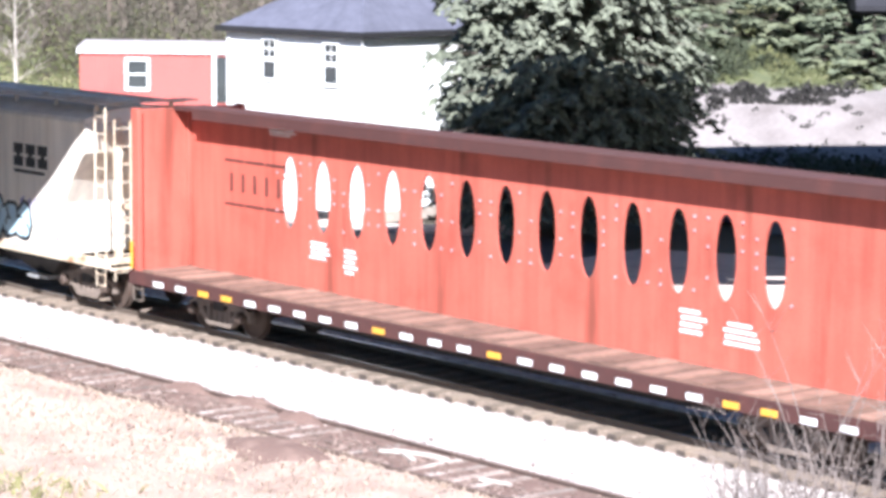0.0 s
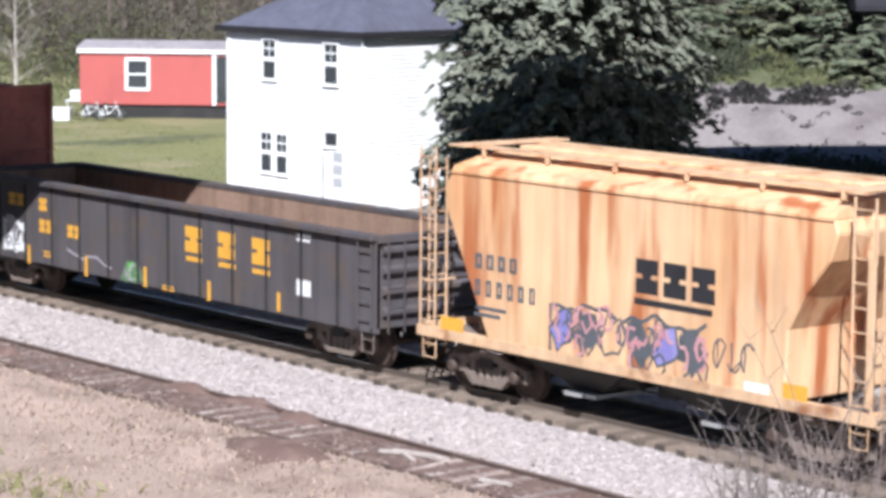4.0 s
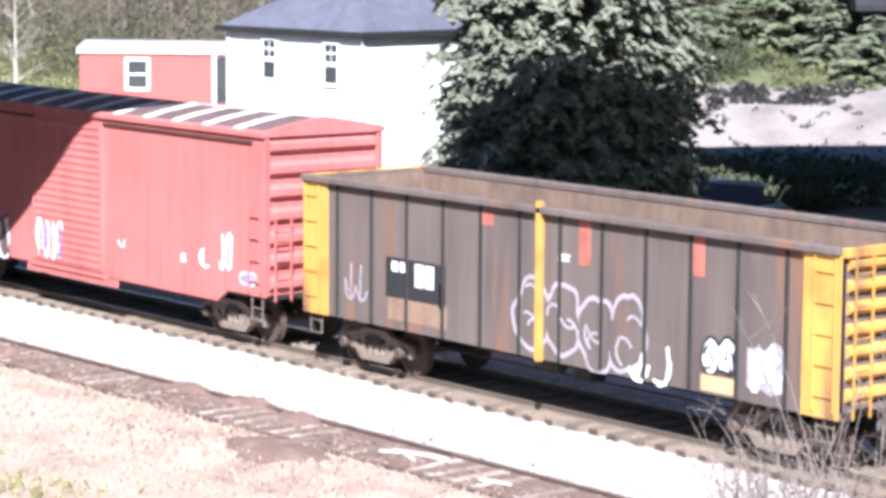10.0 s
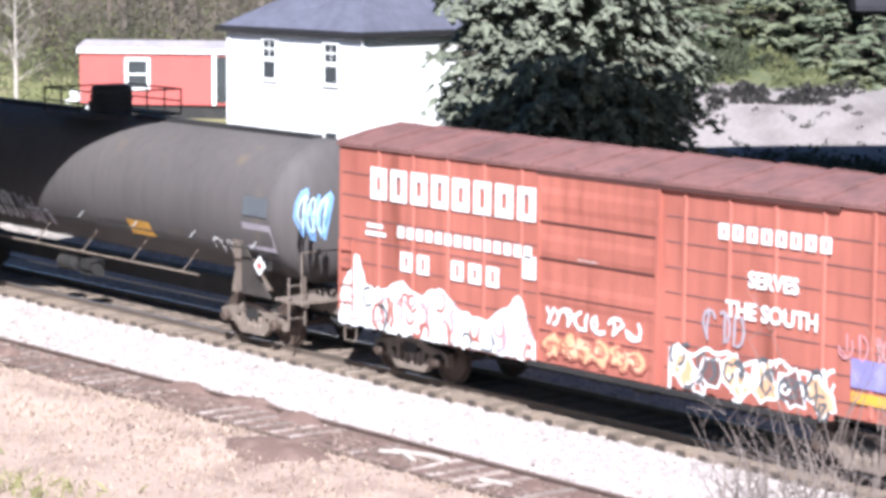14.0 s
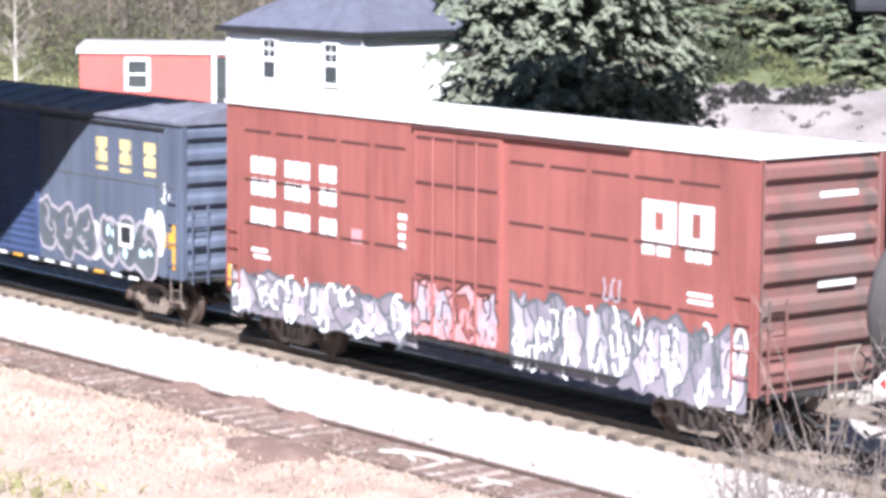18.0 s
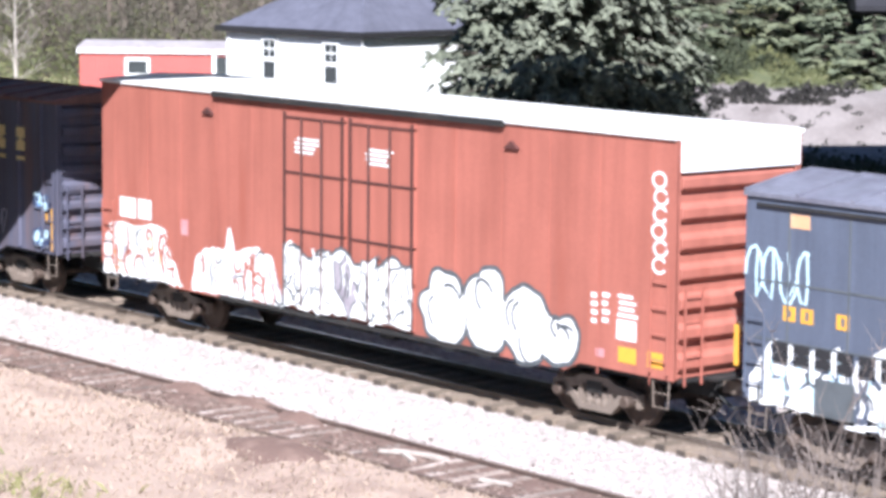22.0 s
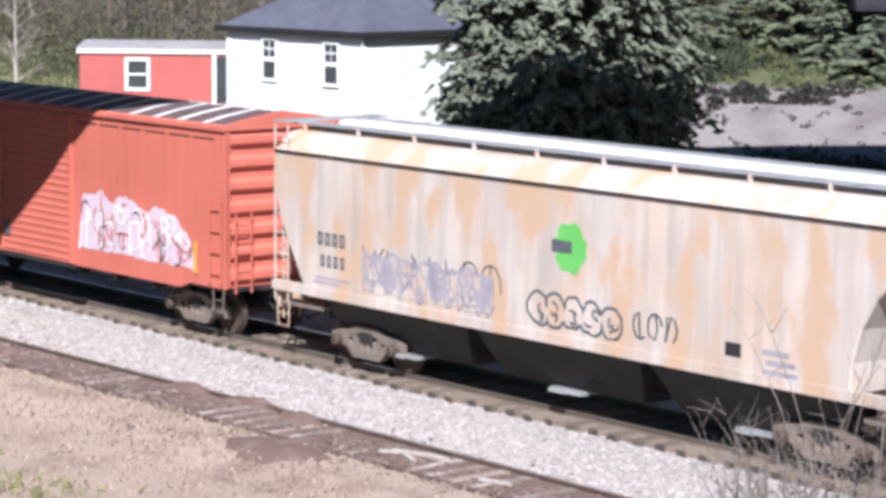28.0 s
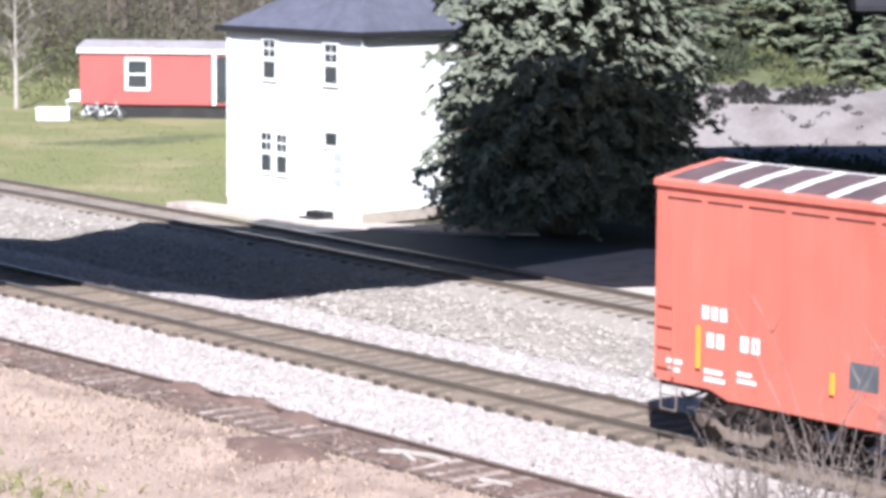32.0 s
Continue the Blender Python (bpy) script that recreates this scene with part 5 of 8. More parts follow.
def tank_car(name, rear, front, label):
    car, half = begin(name, rear, front, label, "tank car", 1.75)
    r, cz, e = 1.50, 2.78, 0.62
    prof = [(-half + e - e * math.cos(k * math.pi / 12), r * math.sin(k * math.pi / 12)) for k in range(0, 7)]
    prof[0] = (prof[0][0], 0.02)
    prof += [(-p, q) for p, q in reversed(prof)]
    part("tank", Form().lathe(prof, 40, "x", (0, 0, cz)), "tank_grey", car, "dull dark grey steel tank", smooth=True)
    for k in (-5.6, -1.9, 1.9, 5.6):
        part("weld_band", Form().lathe([(k - 0.05, r - 0.002), (k - 0.03, r + 0.002), (k + 0.03, r + 0.002), (k + 0.05, r - 0.002)], 40, "x", (0, 0, cz)), "tank_grey", car, smooth=True)
    for s in (-1, 1):
        sd = Form().prism([(-1.2, 1.05), (1.2, 1.05), (1.38, 2.3), (-1.38, 2.3)], "x", s * (half - 2.1), s * (half - 1.7))
        sd.prism([(s * (half - 2.4), 1.0), (s * (half - 1.4), 1.0), (s * (half - 1.6), 1.75), (s * (half - 2.2), 1.75)], "y", -1.16, -1.06)
        part("saddle", sd, "truck_steel", car)
        part("saddle_gusset", Form().prism([(s * (half - 1.75), 1.05), (s * (half - 0.75), 1.05), (s * (half - 1.75), 2.15)], "y", -1.36, -1.30), "truck_dark", car, "dark brown triangular gusset plate")
        part("stub_sill", Form().box(s * (half + 0.3), s * (half - 3.2), -0.35, 0.35, 0.75, 1.15), "truck_steel", car)
        part("end_platform", Form().box(s * (half + 0.35), s * (half - 0.5), -1.4, 1.4, 1.05, 1.11), "truck_steel", car)
        part("end_railing", Form().path([(s * (half + 0.3), -1.3, 1.1), (s * (half + 0.3), -1.3, 2.1), (s * (half + 0.3), 1.3, 2.1), (s * (half + 0.3), 1.3, 1.1)], 0.022), "truck_steel", car)
        ladder(car, s * (half + 0.2), 0.6, 1.6, -1.35, "truck_steel", 3, 0.4, "y", "corner_step")
        part("side_handrail", Form().path([(-half + 0.6, s * 1.55, 2.05), (half - 0.6, s * 1.55, 2.05)], 0.02), "black_steel", car)
    for i in range(8):
        x = -half + 1.2 + i * (2 * half - 2.4) / 7
        part("handrail_bracket", Form().rod((x, -1.52, 2.05), (x, -1.35, 2.2), 0.015, seg=4), "galvanised", car)
    part("side_pipe", Form().path([(-half + 3.4, -1.35, 1.25), (half - 3.4, -1.35, 1.25)], 0.025), "truck_steel", car)
    for i in range(6):
        x = -half + 4 + i * (2 * half - 8) / 5
        part("pipe_bracket", Form().rod((x, -1.35, 1.25), (x + 0.4, -1.2, 1.75), 0.015, seg=4), "truck_steel", car)
    c = 0.15
    dome = part("valve_housing", Form().lathe([(4.1, 0.47), (4.86, 0.47), (4.93, 0.38), (4.95, 0.02)], 20, "z", (c, 0, 0)), "black_steel", car, "tall black housing over the manway")
    part("lid_rim", Form().lathe([(4.60, 0.47), (4.62, 0.50), (4.68, 0.50), (4.70, 0.47)], 20, "z", (c, 0, 0)), "black_steel", dome)
    part("vent_valve", Form().lathe([(4.1, 0.12), (4.5, 0.12), (4.54, 0.06)], 12, "z", (c - 0.8, 0, 0)), "black_steel", car)
    for q in (-1, 1):
        part("platform", Form().box(c - 1.05, c + 1.15, q * 0.55, q * 1.15, 4.26, 4.31), "truck_dark", car, "open grating platform round the manway")
    hr = Form()
    for q in (-1, 1):
        for z in (4.58, 4.86):
            hr.path([(c - 1.05, q * 1.15, z), (c + 1.15, q * 1.15, z)], 0.022)
        for x in (c - 1.05, c - 0.3, c + 0.45, c + 1.15):
            hr.rod((x, q * 1.15, 4.28), (x, q * 1.15, 4.86), 0.02, seg=4)
    for x in (c - 1.05, c + 1.15):
        hr.path([(x, -1.15, 4.86), (x, 1.15, 4.86)], 0.022)
    part("platform_railing", hr, "black_steel", car)
    for s in (-1, 1):
        part("top_walkway", Form().box(s * 1.35 + c, s * (half - 0.9), -0.22, 0.10, 4.27, 4.34), "black_steel", car, "narrow dark walkway along the tank's top")
    brake_wheel(car, half, 1.9)
    return car, half


# -- the cars, from the head of the train to its tail --
a, ha = centerbeam("centerbeam_flat_car", 107.93, 130.33, "empty red centre-beam flat car with oval openings", "centerbeam_red", True)

def small_outline(h):
    return [(-h + 2.1, 1.1), (h - 1.9, 1.1), (h - 1.85, 2.3), (h - 1.5, 2.9), (h - 0.98, 3.5), (h - 0.82, 3.95), (h - 0.9, 4.18), (-h + 1.0, 4.18), (-h + 0.78, 3.9), (-h + 0.85, 3.45), (-h + 1.35, 2.5)]

b, hb = hopper("covered_hopper", 95.47, 107.02, "cream-white two-bay covered hopper with blue graffiti", "hopper_white", "hopper_cream", small_outline(5.77), 4.18, 4.52, 2)
c, hc = hopper("covered_hopper", 82.83, 94.28, "rust-orange two-bay covered hopper with graffiti", "hopper_rust", "hopper_tan", small_outline(5.72), 4.18, 4.52, 2)
d, hd = gondola("gondola_car", 65.4, 81.55, 0.82, 2.75, "black low-sided gondola with a rusty empty inside", "gon_black", "gon_rust", [-6.6 + 1.22 * i for i in range(12)])
e, he = centerbeam("centerbeam_flat_car", 42.15, 64.4, "red centre-beam flat car loaded with wrapped lumber", "lumber_car_red", False)
cols = 7
wl = (2 * he - 0.75) / cols
PACKS, FOLDS = {}, (0.10, 0.24, 0.11, 0.05, 0.30, 0.0, 0.0)
BADGES = ((2, 3, 3, 3), (2, 2, 2, 3), (3, 3, 3, 3), (3, 2, 2, 2), (3, 3, 2, 2), (3, 2, 2, 2), (3, 2, 2, 2))
for q in (-1, 1):
    for i in range(cols):
        for k in range(4):
            x = -he + 0.375 + wl * (i + 0.5)
            z = 1.102 + 0.845 * k
            style = (BADGES[i][k], FOLDS[i])
            if style not in PACKS:
                ob = PACKS[style] = bundle(wl, 0.842, -1.42, -0.47, *style)
            else:
                ob = copy_thing(PACKS[style], Matrix())
            LOADS.append((ob, CARS[-1][1] + x, z, 0 if q < 0 else 180))
f_, hf = gondola("gondola_car", 25.9, 40.25, 1.0, 3.75, "brown high-sided gondola with yellow ends and graffiti", "gon_brown", "gon_inside", [-6.1 + 1.1 * i for i in range(12)], "end_yellow")
g, hg, tg = boxcar("boxcar", 9.24, 24.49, 4.42, 0.30, "faded salmon-red boxcar with a ribbed door and striped roof", "box_salmon", roof_paint="white_roof", panels=(13, "roof_violet", 0.15), sill=0.82, end_ribs=7, cut=1.35)
h, hh, th = boxcar("boxcar", -7.56, 7.59, 4.45, 0.30, "weathered brick-red boxcar with white lettering and graffiti", "box_southern", roof_paint="roof_brown", ribs=13, end_ribs=9, sill=0.9, posts=[-6.3 + 1.05 * i for i in range(13)])
i_, hi = tank_car("tank_car", -27.70, -9.40, "dull dark grey tank car with a railed platform")
j, hj, tj = boxcar("boxcar", -44.85, -29.55, 5.05, 0.12, "maroon high-cube boxcar with a white roof and graffiti", "box_maroon", end_paint="maroon_end", roof_paint="white_roof", end_ribs=7, sill=0.92, cut=0.25)
k_, hk, tk = boxcar("boxcar", -61.7, -46.55, 4.45, 0.28, "blue-grey boxcar with a bright blue door and graffiti", "box_bluegrey", roof_paint="roof_blue", ribs=13, end_ribs=7, sill=0.92)
l_, hl, tl = boxcar("boxcar", -81.6, -63.35, 5.22, 0.10, "orange-red high-cube boxcar with white graffiti", "box_orange", roof_paint="white_roof", end_ribs=8, sill=0.90, wheels=2.4)
m_, hm, tm = boxcar("boxcar", -102.0, -83.57, 4.58, 0.20, "weathered blue boxcar with double doors and rusty roof", "box_blue", roof_paint="roof_rust", ribs=16, rib_paint="roof_brown", end_ribs=8, sill=0.92, wheels=2.4, posts=[-8.6 + 1.0 * i for i in range(8)] + [3.3 + 1.05 * i for i in range(6)], post_d=0.05)
NO = [(-7.6, 1.42), (7.0, 1.42), (7.03, 1.95), (7.2, 2.5), (7.5, 3.0), (7.85, 3.3), (8.1, 3.42), (8.1, 4.15), (-8.6, 4.15), (-8.6, 3.3), (-8.4, 2.7)]
n_, hn = hopper("covered_hopper", -120.21, -102.81, "long cream grain hopper streaked with rust", "grain_white", "grain_white", NO, 4.15, 4.60, 3, True)
o, ho, to = boxcar("boxcar", -137.26, -121.92, 4.45, 0.30, "bright coral-red boxcar with pink graffiti and striped roof", "box_bright", roof_paint="white_roof", panels=(16, "roof_violet", 0.13), sill=0.95, end_ribs=7, cut=1.35)


# ---- unseen overpass, added to throw shade over the tracks ----
def overpass():
    root = tagged(new("overpass"), "unseen shade caster over the tracks, built as a grey concrete bridge", "bridge", kind="structure")
    lean = 0.72

    def slab(name, a, b, z0, z1, y0=-27, y1=44, mat_name="concrete"):
        fo = Form()
        fo.add([(a + lean * y, y, z) for z in (z0, z1) for y in (y0, y1)] + [(b + lean * y, y, z) for z in (z0, z1) for y in (y0, y1)],
               [(0, 1, 3, 2), (4, 6, 7, 5), (0, 4, 5, 1), (2, 3, 7, 6), (0, 2, 6, 4), (1, 5, 7, 3)])
        part(name, fo, mat_name, root)

    # deck outline drawn to the wanted shade edges; widened out of view to deepen it
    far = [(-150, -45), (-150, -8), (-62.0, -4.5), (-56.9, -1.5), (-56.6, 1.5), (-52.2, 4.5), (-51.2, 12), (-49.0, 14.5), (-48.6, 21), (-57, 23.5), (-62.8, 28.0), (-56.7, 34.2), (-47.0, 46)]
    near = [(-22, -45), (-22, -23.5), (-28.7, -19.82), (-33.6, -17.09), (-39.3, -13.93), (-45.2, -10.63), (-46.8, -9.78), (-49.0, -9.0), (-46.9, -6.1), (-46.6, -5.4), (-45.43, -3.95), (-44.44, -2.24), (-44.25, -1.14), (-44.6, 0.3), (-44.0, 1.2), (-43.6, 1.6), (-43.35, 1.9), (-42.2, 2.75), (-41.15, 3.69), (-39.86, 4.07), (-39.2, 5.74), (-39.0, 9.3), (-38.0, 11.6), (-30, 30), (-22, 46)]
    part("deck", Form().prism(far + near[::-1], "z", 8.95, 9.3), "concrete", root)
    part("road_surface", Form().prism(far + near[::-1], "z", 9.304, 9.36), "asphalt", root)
    for k in range(4):
        a = -50.6 + 1.9 * k
        slab("girder", a, a + 0.5, 8.42, 8.95)
    for (x0, y0), (x1, y1) in zip(near, near[1:]):
        part("parapet", Form().prism([(x0 - 0.3, y0), (x1 - 0.3, y1), (x1, y1), (x0, y0)], "z", 9.36, 10.0), "concrete", root)
    for (x0, y0), (x1, y1) in zip(far, far[1:]):
        part("parapet", Form().prism([(x0, y0), (x1, y1), (x1 + 0.3, y1), (x0 + 0.3, y0)], "z", 9.36, 10.0), "concrete", root)
    for y in (-40, -24, 34):
        slab("pier", -50.0, -43.0, -1.0, 8.42, y - 0.6, y + 0.6)


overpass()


# ---- road, path and house ----
def patch(name, outline, z, thick, material, lab, cat):
    fo = Form().prism(outline, "z", z - thick, z)
    return tagged(part(name, fo, material), lab, cat, kind="structure")


patch("road", [(-64.0, 11.9), (-20, 9.3), (40, 4.0), (40, 8.5), (-20, 14.0), (-46, 17.2), (-56, 17.4), (-60.3, 14.3), (-64.5, 13.4)], -0.26, 0.3, "asphalt", "dark asphalt lane beside the far track", "road")
patch("gravel_lot", [(-51.5, 12.0), (-44, 11.4), (-30, 10.2), (-20, 10.2), (-20, 22), (-47, 20.5), (-52.5, 17.5)], -0.252, 0.3, "path_stone", "pale gravel lot beside the lane", "gravel lot")
patch("pavement", [(-69.5, 12.9), (-62, 13.2), (-58.0, 15.3), (-56.5, 17.2), (-58, 18.2), (-61.6, 14.5), (-69.5, 13.9)], -0.20, 0.3, "path_stone", "pinkish stone path at the foot of the house", "path")


def window(parent, p0, ux, w, z0, z1, rows, frame_mat):
    """A sash window on a wall: p0 its lower corner in plan, ux the way along the wall, the wall's outside at the right of ux."""
    ux = Vector((*ux, 0)).normalized()
    out = Vector((ux.y, -ux.x, 0))

    def block(a, b, lo, hi, d0, d1):
        p = Vector((*p0, 0))
        v = []
        for z in (lo, hi):
            for s, d in ((a, d0), (b, d0), (b, d1), (a, d1)):
                q = p + ux * s + out * d
                v.append((q.x, q.y, z))
        return Form().add(v, [(3, 2, 1, 0), (4, 5, 6, 7), (0, 1, 5, 4), (1, 2, 6, 5), (2, 3, 7, 6), (3, 0, 4, 7)])

    fr = block(-0.06, w + 0.06, z0 - 0.06, z0, 0, 0.06)
    for bl in (block(-0.06, w + 0.06, z1, z1 + 0.08, 0, 0.06), block(-0.06, 0, z0, z1, 0, 0.05), block(w, w + 0.06, z0, z1, 0, 0.05)):
        fr.add(bl.v, bl.f)
    win = part("window", fr, frame_mat, parent)
    # one large pane below, smaller pairs of panes above
    cuts = [0.0, 0.44, 0.55, 0.76, 0.80, 1.0] if rows > 1 else [0.0, 1.0]
    H = z1 - z0
    for k in range(0, len(cuts), 2):
        a, b = z0 + H * cuts[k], z0 + H * cuts[k + 1]
        if k:
            part("rail_bar", block(0, w, z0 + H * cuts[k - 1], a, 0, 0.03), frame_mat, win)
        for q in range(2 if k else 1):
            lo, hi = (0, w) if not k else ((0, w / 2 - 0.012) if q == 0 else (w / 2 + 0.012, w))
            part("pane", block(lo, hi, a, b, 0.0, 0.012), "window_dark", win)
        if k:
            part("muntin", block(w / 2 - 0.012, w / 2 + 0.012, a, b, 0, 0.02), frame_mat, win)
    part("sill", block(-0.07, w + 0.07, z0 - 0.10, z0 - 0.06, 0, 0.065), frame_mat, win)
    return win


def house():
    root = tagged(new("white_house"), "two-storey white clapboard house with a dark hipped roof", "house")
    A, B = Vector((-67.85, 14.15)), Vector((-61.75, 14.75))
    ux = (B - A).normalized()
    uy = Vector((-ux.y, ux.x))
    L, D, z0, z1 = (B - A).length, 7.5, -0.3, 5.22
    root.location = (A.x, A.y, z0)
    C, E_ = B + uy * D, A + uy * D

    def local(p, z):
        return (p.x - A.x, p.y - A.y, z - z0)

    for nm, p, q in (("front", A, B), ("side", B, C), ("back", C, E_), ("west", E_, A)):
        u = (q - p).normalized()
        out = Vector((u.y, -u.x))
        n, base = 40, 0.35
        core = Form().add([local(p - out * d, z) for z in (z0 + base, z1) for d in (0.0, 0.15)] + [local(q - out * d, z) for z in (z0 + base, z1) for d in (0.0, 0.15)],
                          [(0, 4, 6, 2), (1, 3, 7, 5), (0, 2, 3, 1), (4, 5, 7, 6), (2, 6, 7, 3), (0, 1, 5, 4)])
        wall = part("wall", core, "siding_white", root, "white lapped clapboard wall")
        for i in range(n):
            za, zb = z0 + base + (z1 - z0 - base) * i / n, z0 + base + (z1 - z0 - base) * (i + 1) / n
            board = Form().add([local(p + out * 0.022, za), local(q + out * 0.022, za), local(q + out * 0.006, zb), local(p + out * 0.006, zb), local(p + out * 0.001, za), local(q + out * 0.001, za), local(q + out * 0.001, zb), local(p + out * 0.001, zb)],
                               [(0, 1, 2, 3), (0, 4, 5, 1), (3, 2, 6, 7), (4, 7, 6, 5), (1, 5, 6, 2), (0, 3, 7, 4)])
            part("clapboard", board, "siding_white", wall)
        fd = Form().add([local(p + out * 0.03, z) for z in (z0, z0 + base)] + [local(q + out * 0.03, z) for z in (z0 + base, z0)] + [local(p - out * 0.2, z) for z in (z0, z0 + base)] + [local(q - out * 0.2, z) for z in (z0 + base, z0)],
                        [(0, 1, 2, 3), (7, 6, 5, 4), (1, 5, 6, 2), (0, 4, 5, 1), (3, 2, 6, 7)])
        part("foundation", fd, "siding_white" if nm == "front" else "foundation", root)
        cb = Form().add([local(p + u * s + out * d, z) for z in (z0 + base, z1) for s, d in ((-0.04, 0.05), (0.11, 0.05), (0.11, 0.0), (-0.04, 0.0))],
                        [(3, 2, 1, 0), (4, 5, 6, 7), (0, 1, 5, 4), (1, 2, 6, 5), (2, 3, 7, 6), (3, 0, 4, 7)])
        part("corner_board", cb, "siding_white", root)
    # hipped roof with dark eaves
    ov, side = 0.13, 0.34
    c = [A - ux * side - uy * ov, B + ux * ov - uy * ov, C + ux * ov + uy * ov, E_ - ux * side + uy * ov]
    r1, r2 = (A + B) / 2 + uy * (D / 2 - 0.7), (A + B) / 2 + uy * (D / 2 + 0.7)
    fo = Form().add([local(p, z1 + 0.18) for p in c] + [local(r1, z1 + 2.2), local(r2, z1 + 2.2)] + [local(p, z1 + 0.02) for p in c],
                    [(0, 1, 4), (1, 2, 5, 4), (2, 3, 5), (3, 0, 4, 5), (6, 7, 8, 9), (0, 6, 7, 1), (1, 7, 8, 2), (2, 8, 9, 3), (3, 9, 6, 0)])
    part("roof", fo, "roof_slate", root, "dark slate-grey hipped roof")
    for i in range(4):
        p, q = c[i], c[(i + 1) % 4]
        u = (q - p).normalized()
        out = Vector((u.y, -u.x)) * 0.03
        g = Form().add([local(p + out * 3 - u * 0.06, z1 + 0.01), local(q + out * 3 + u * 0.06, z1 + 0.01), local(q + out * 3 + u * 0.06, z1 + 0.20), local(p + out * 3 - u * 0.06, z1 + 0.20),
                        local(p + out * 0.2, z1 + 0.01), local(q + out * 0.2, z1 + 0.01), local(q + out * 0.2, z1 + 0.20), local(p + out * 0.2, z1 + 0.20)],
                       [(0, 1, 2, 3), (7, 6, 5, 4), (0, 4, 5, 1), (3, 2, 6, 7), (0, 3, 7, 4), (1, 5, 6, 2)])
        part("gutter", g, "fascia_dark", root, "dark gutter along the eave")

    def front_window(s, w, za, zb, rows):
        p = ux * s
        window(root, (p.x + ux.y * 0.02, p.y - ux.x * 0.02), ux, w, za - z0, zb - z0, rows, "siding_white")

    front_window(1.70, 0.58, 3.87, 5.03, 3)
    front_window(4.52, 0.58, 3.84, 5.0, 3)
    front_window(1.60, 0.50, 1.0, 2.18, 3)
    front_window(2.32, 0.50, 0.98, 2.16, 3)
    front_window(4.55, 0.55, 1.98, 2.36, 1)
    p = ux * 4.75
    d = Form().add([((p + ux * s).x + ux.y * o, (p + ux * s).y - ux.x * o, z) for z in (0.12, 2.2) for s, o in ((0, 0.05), (0.75, 0.05), (0.75, 0.0), (0, 0.0))],
                   [(3, 2, 1, 0), (4, 5, 6, 7), (0, 1, 5, 4), (1, 2, 6, 5), (2, 3, 7, 6), (3, 0, 4, 7)])
    dr = part("door", d, "siding_white", root, "white panelled front door")
    for k in range(3):
        z = 1.05 + 0.38 * k
        q = p + ux * 0.18
        pn = Form().add([((q + ux * s).x + ux.y * o, (q + ux * s).y - ux.x * o, zz) for zz in (z, z + 0.28) for s, o in ((0, 0.06), (0.4, 0.06), (0.4, 0.051), (0, 0.051))],
                        [(3, 2, 1, 0), (4, 5, 6, 7), (0, 1, 5, 4), (1, 2, 6, 5), (2, 3, 7, 6), (3, 0, 4, 7)])
        part("door_pane", pn, "glass_pale", dr)
    q = ux * 4.5
    part("downpipe", Form().rod((q.x + 0.02, q.y - 0.08, 0.15), (q.x + 0.02, q.y - 0.08, 2.0), 0.035), "galvanised", root)
    st = Form()
    for k in range(2):
        a, b = ux * 4.15, ux * 4.95
        w = 0.75 - 0.3 * k
        st.add([(a.x, a.y, 0.15 * k), (b.x, b.y, 0.15 * k), (b.x + ux.y * w, b.y - ux.x * w, 0.15 * k), (a.x + ux.y * w, a.y - ux.x * w, 0.15 * k),
                (a.x, a.y, 0.15 * k + 0.15), (b.x, b.y, 0.15 * k + 0.15), (b.x + ux.y * w, b.y - ux.x * w, 0.15 * k + 0.15), (a.x + ux.y * w, a.y - ux.x * w, 0.15 * k + 0.15)],
               [(3, 2, 1, 0), (4, 5, 6, 7), (0, 1, 5, 4), (1, 2, 6, 5), (2, 3, 7, 6), (3, 0, 4, 7)])
    part("doorstep", st, "fascia_dark", root, "dark worn stone doorstep")


house()


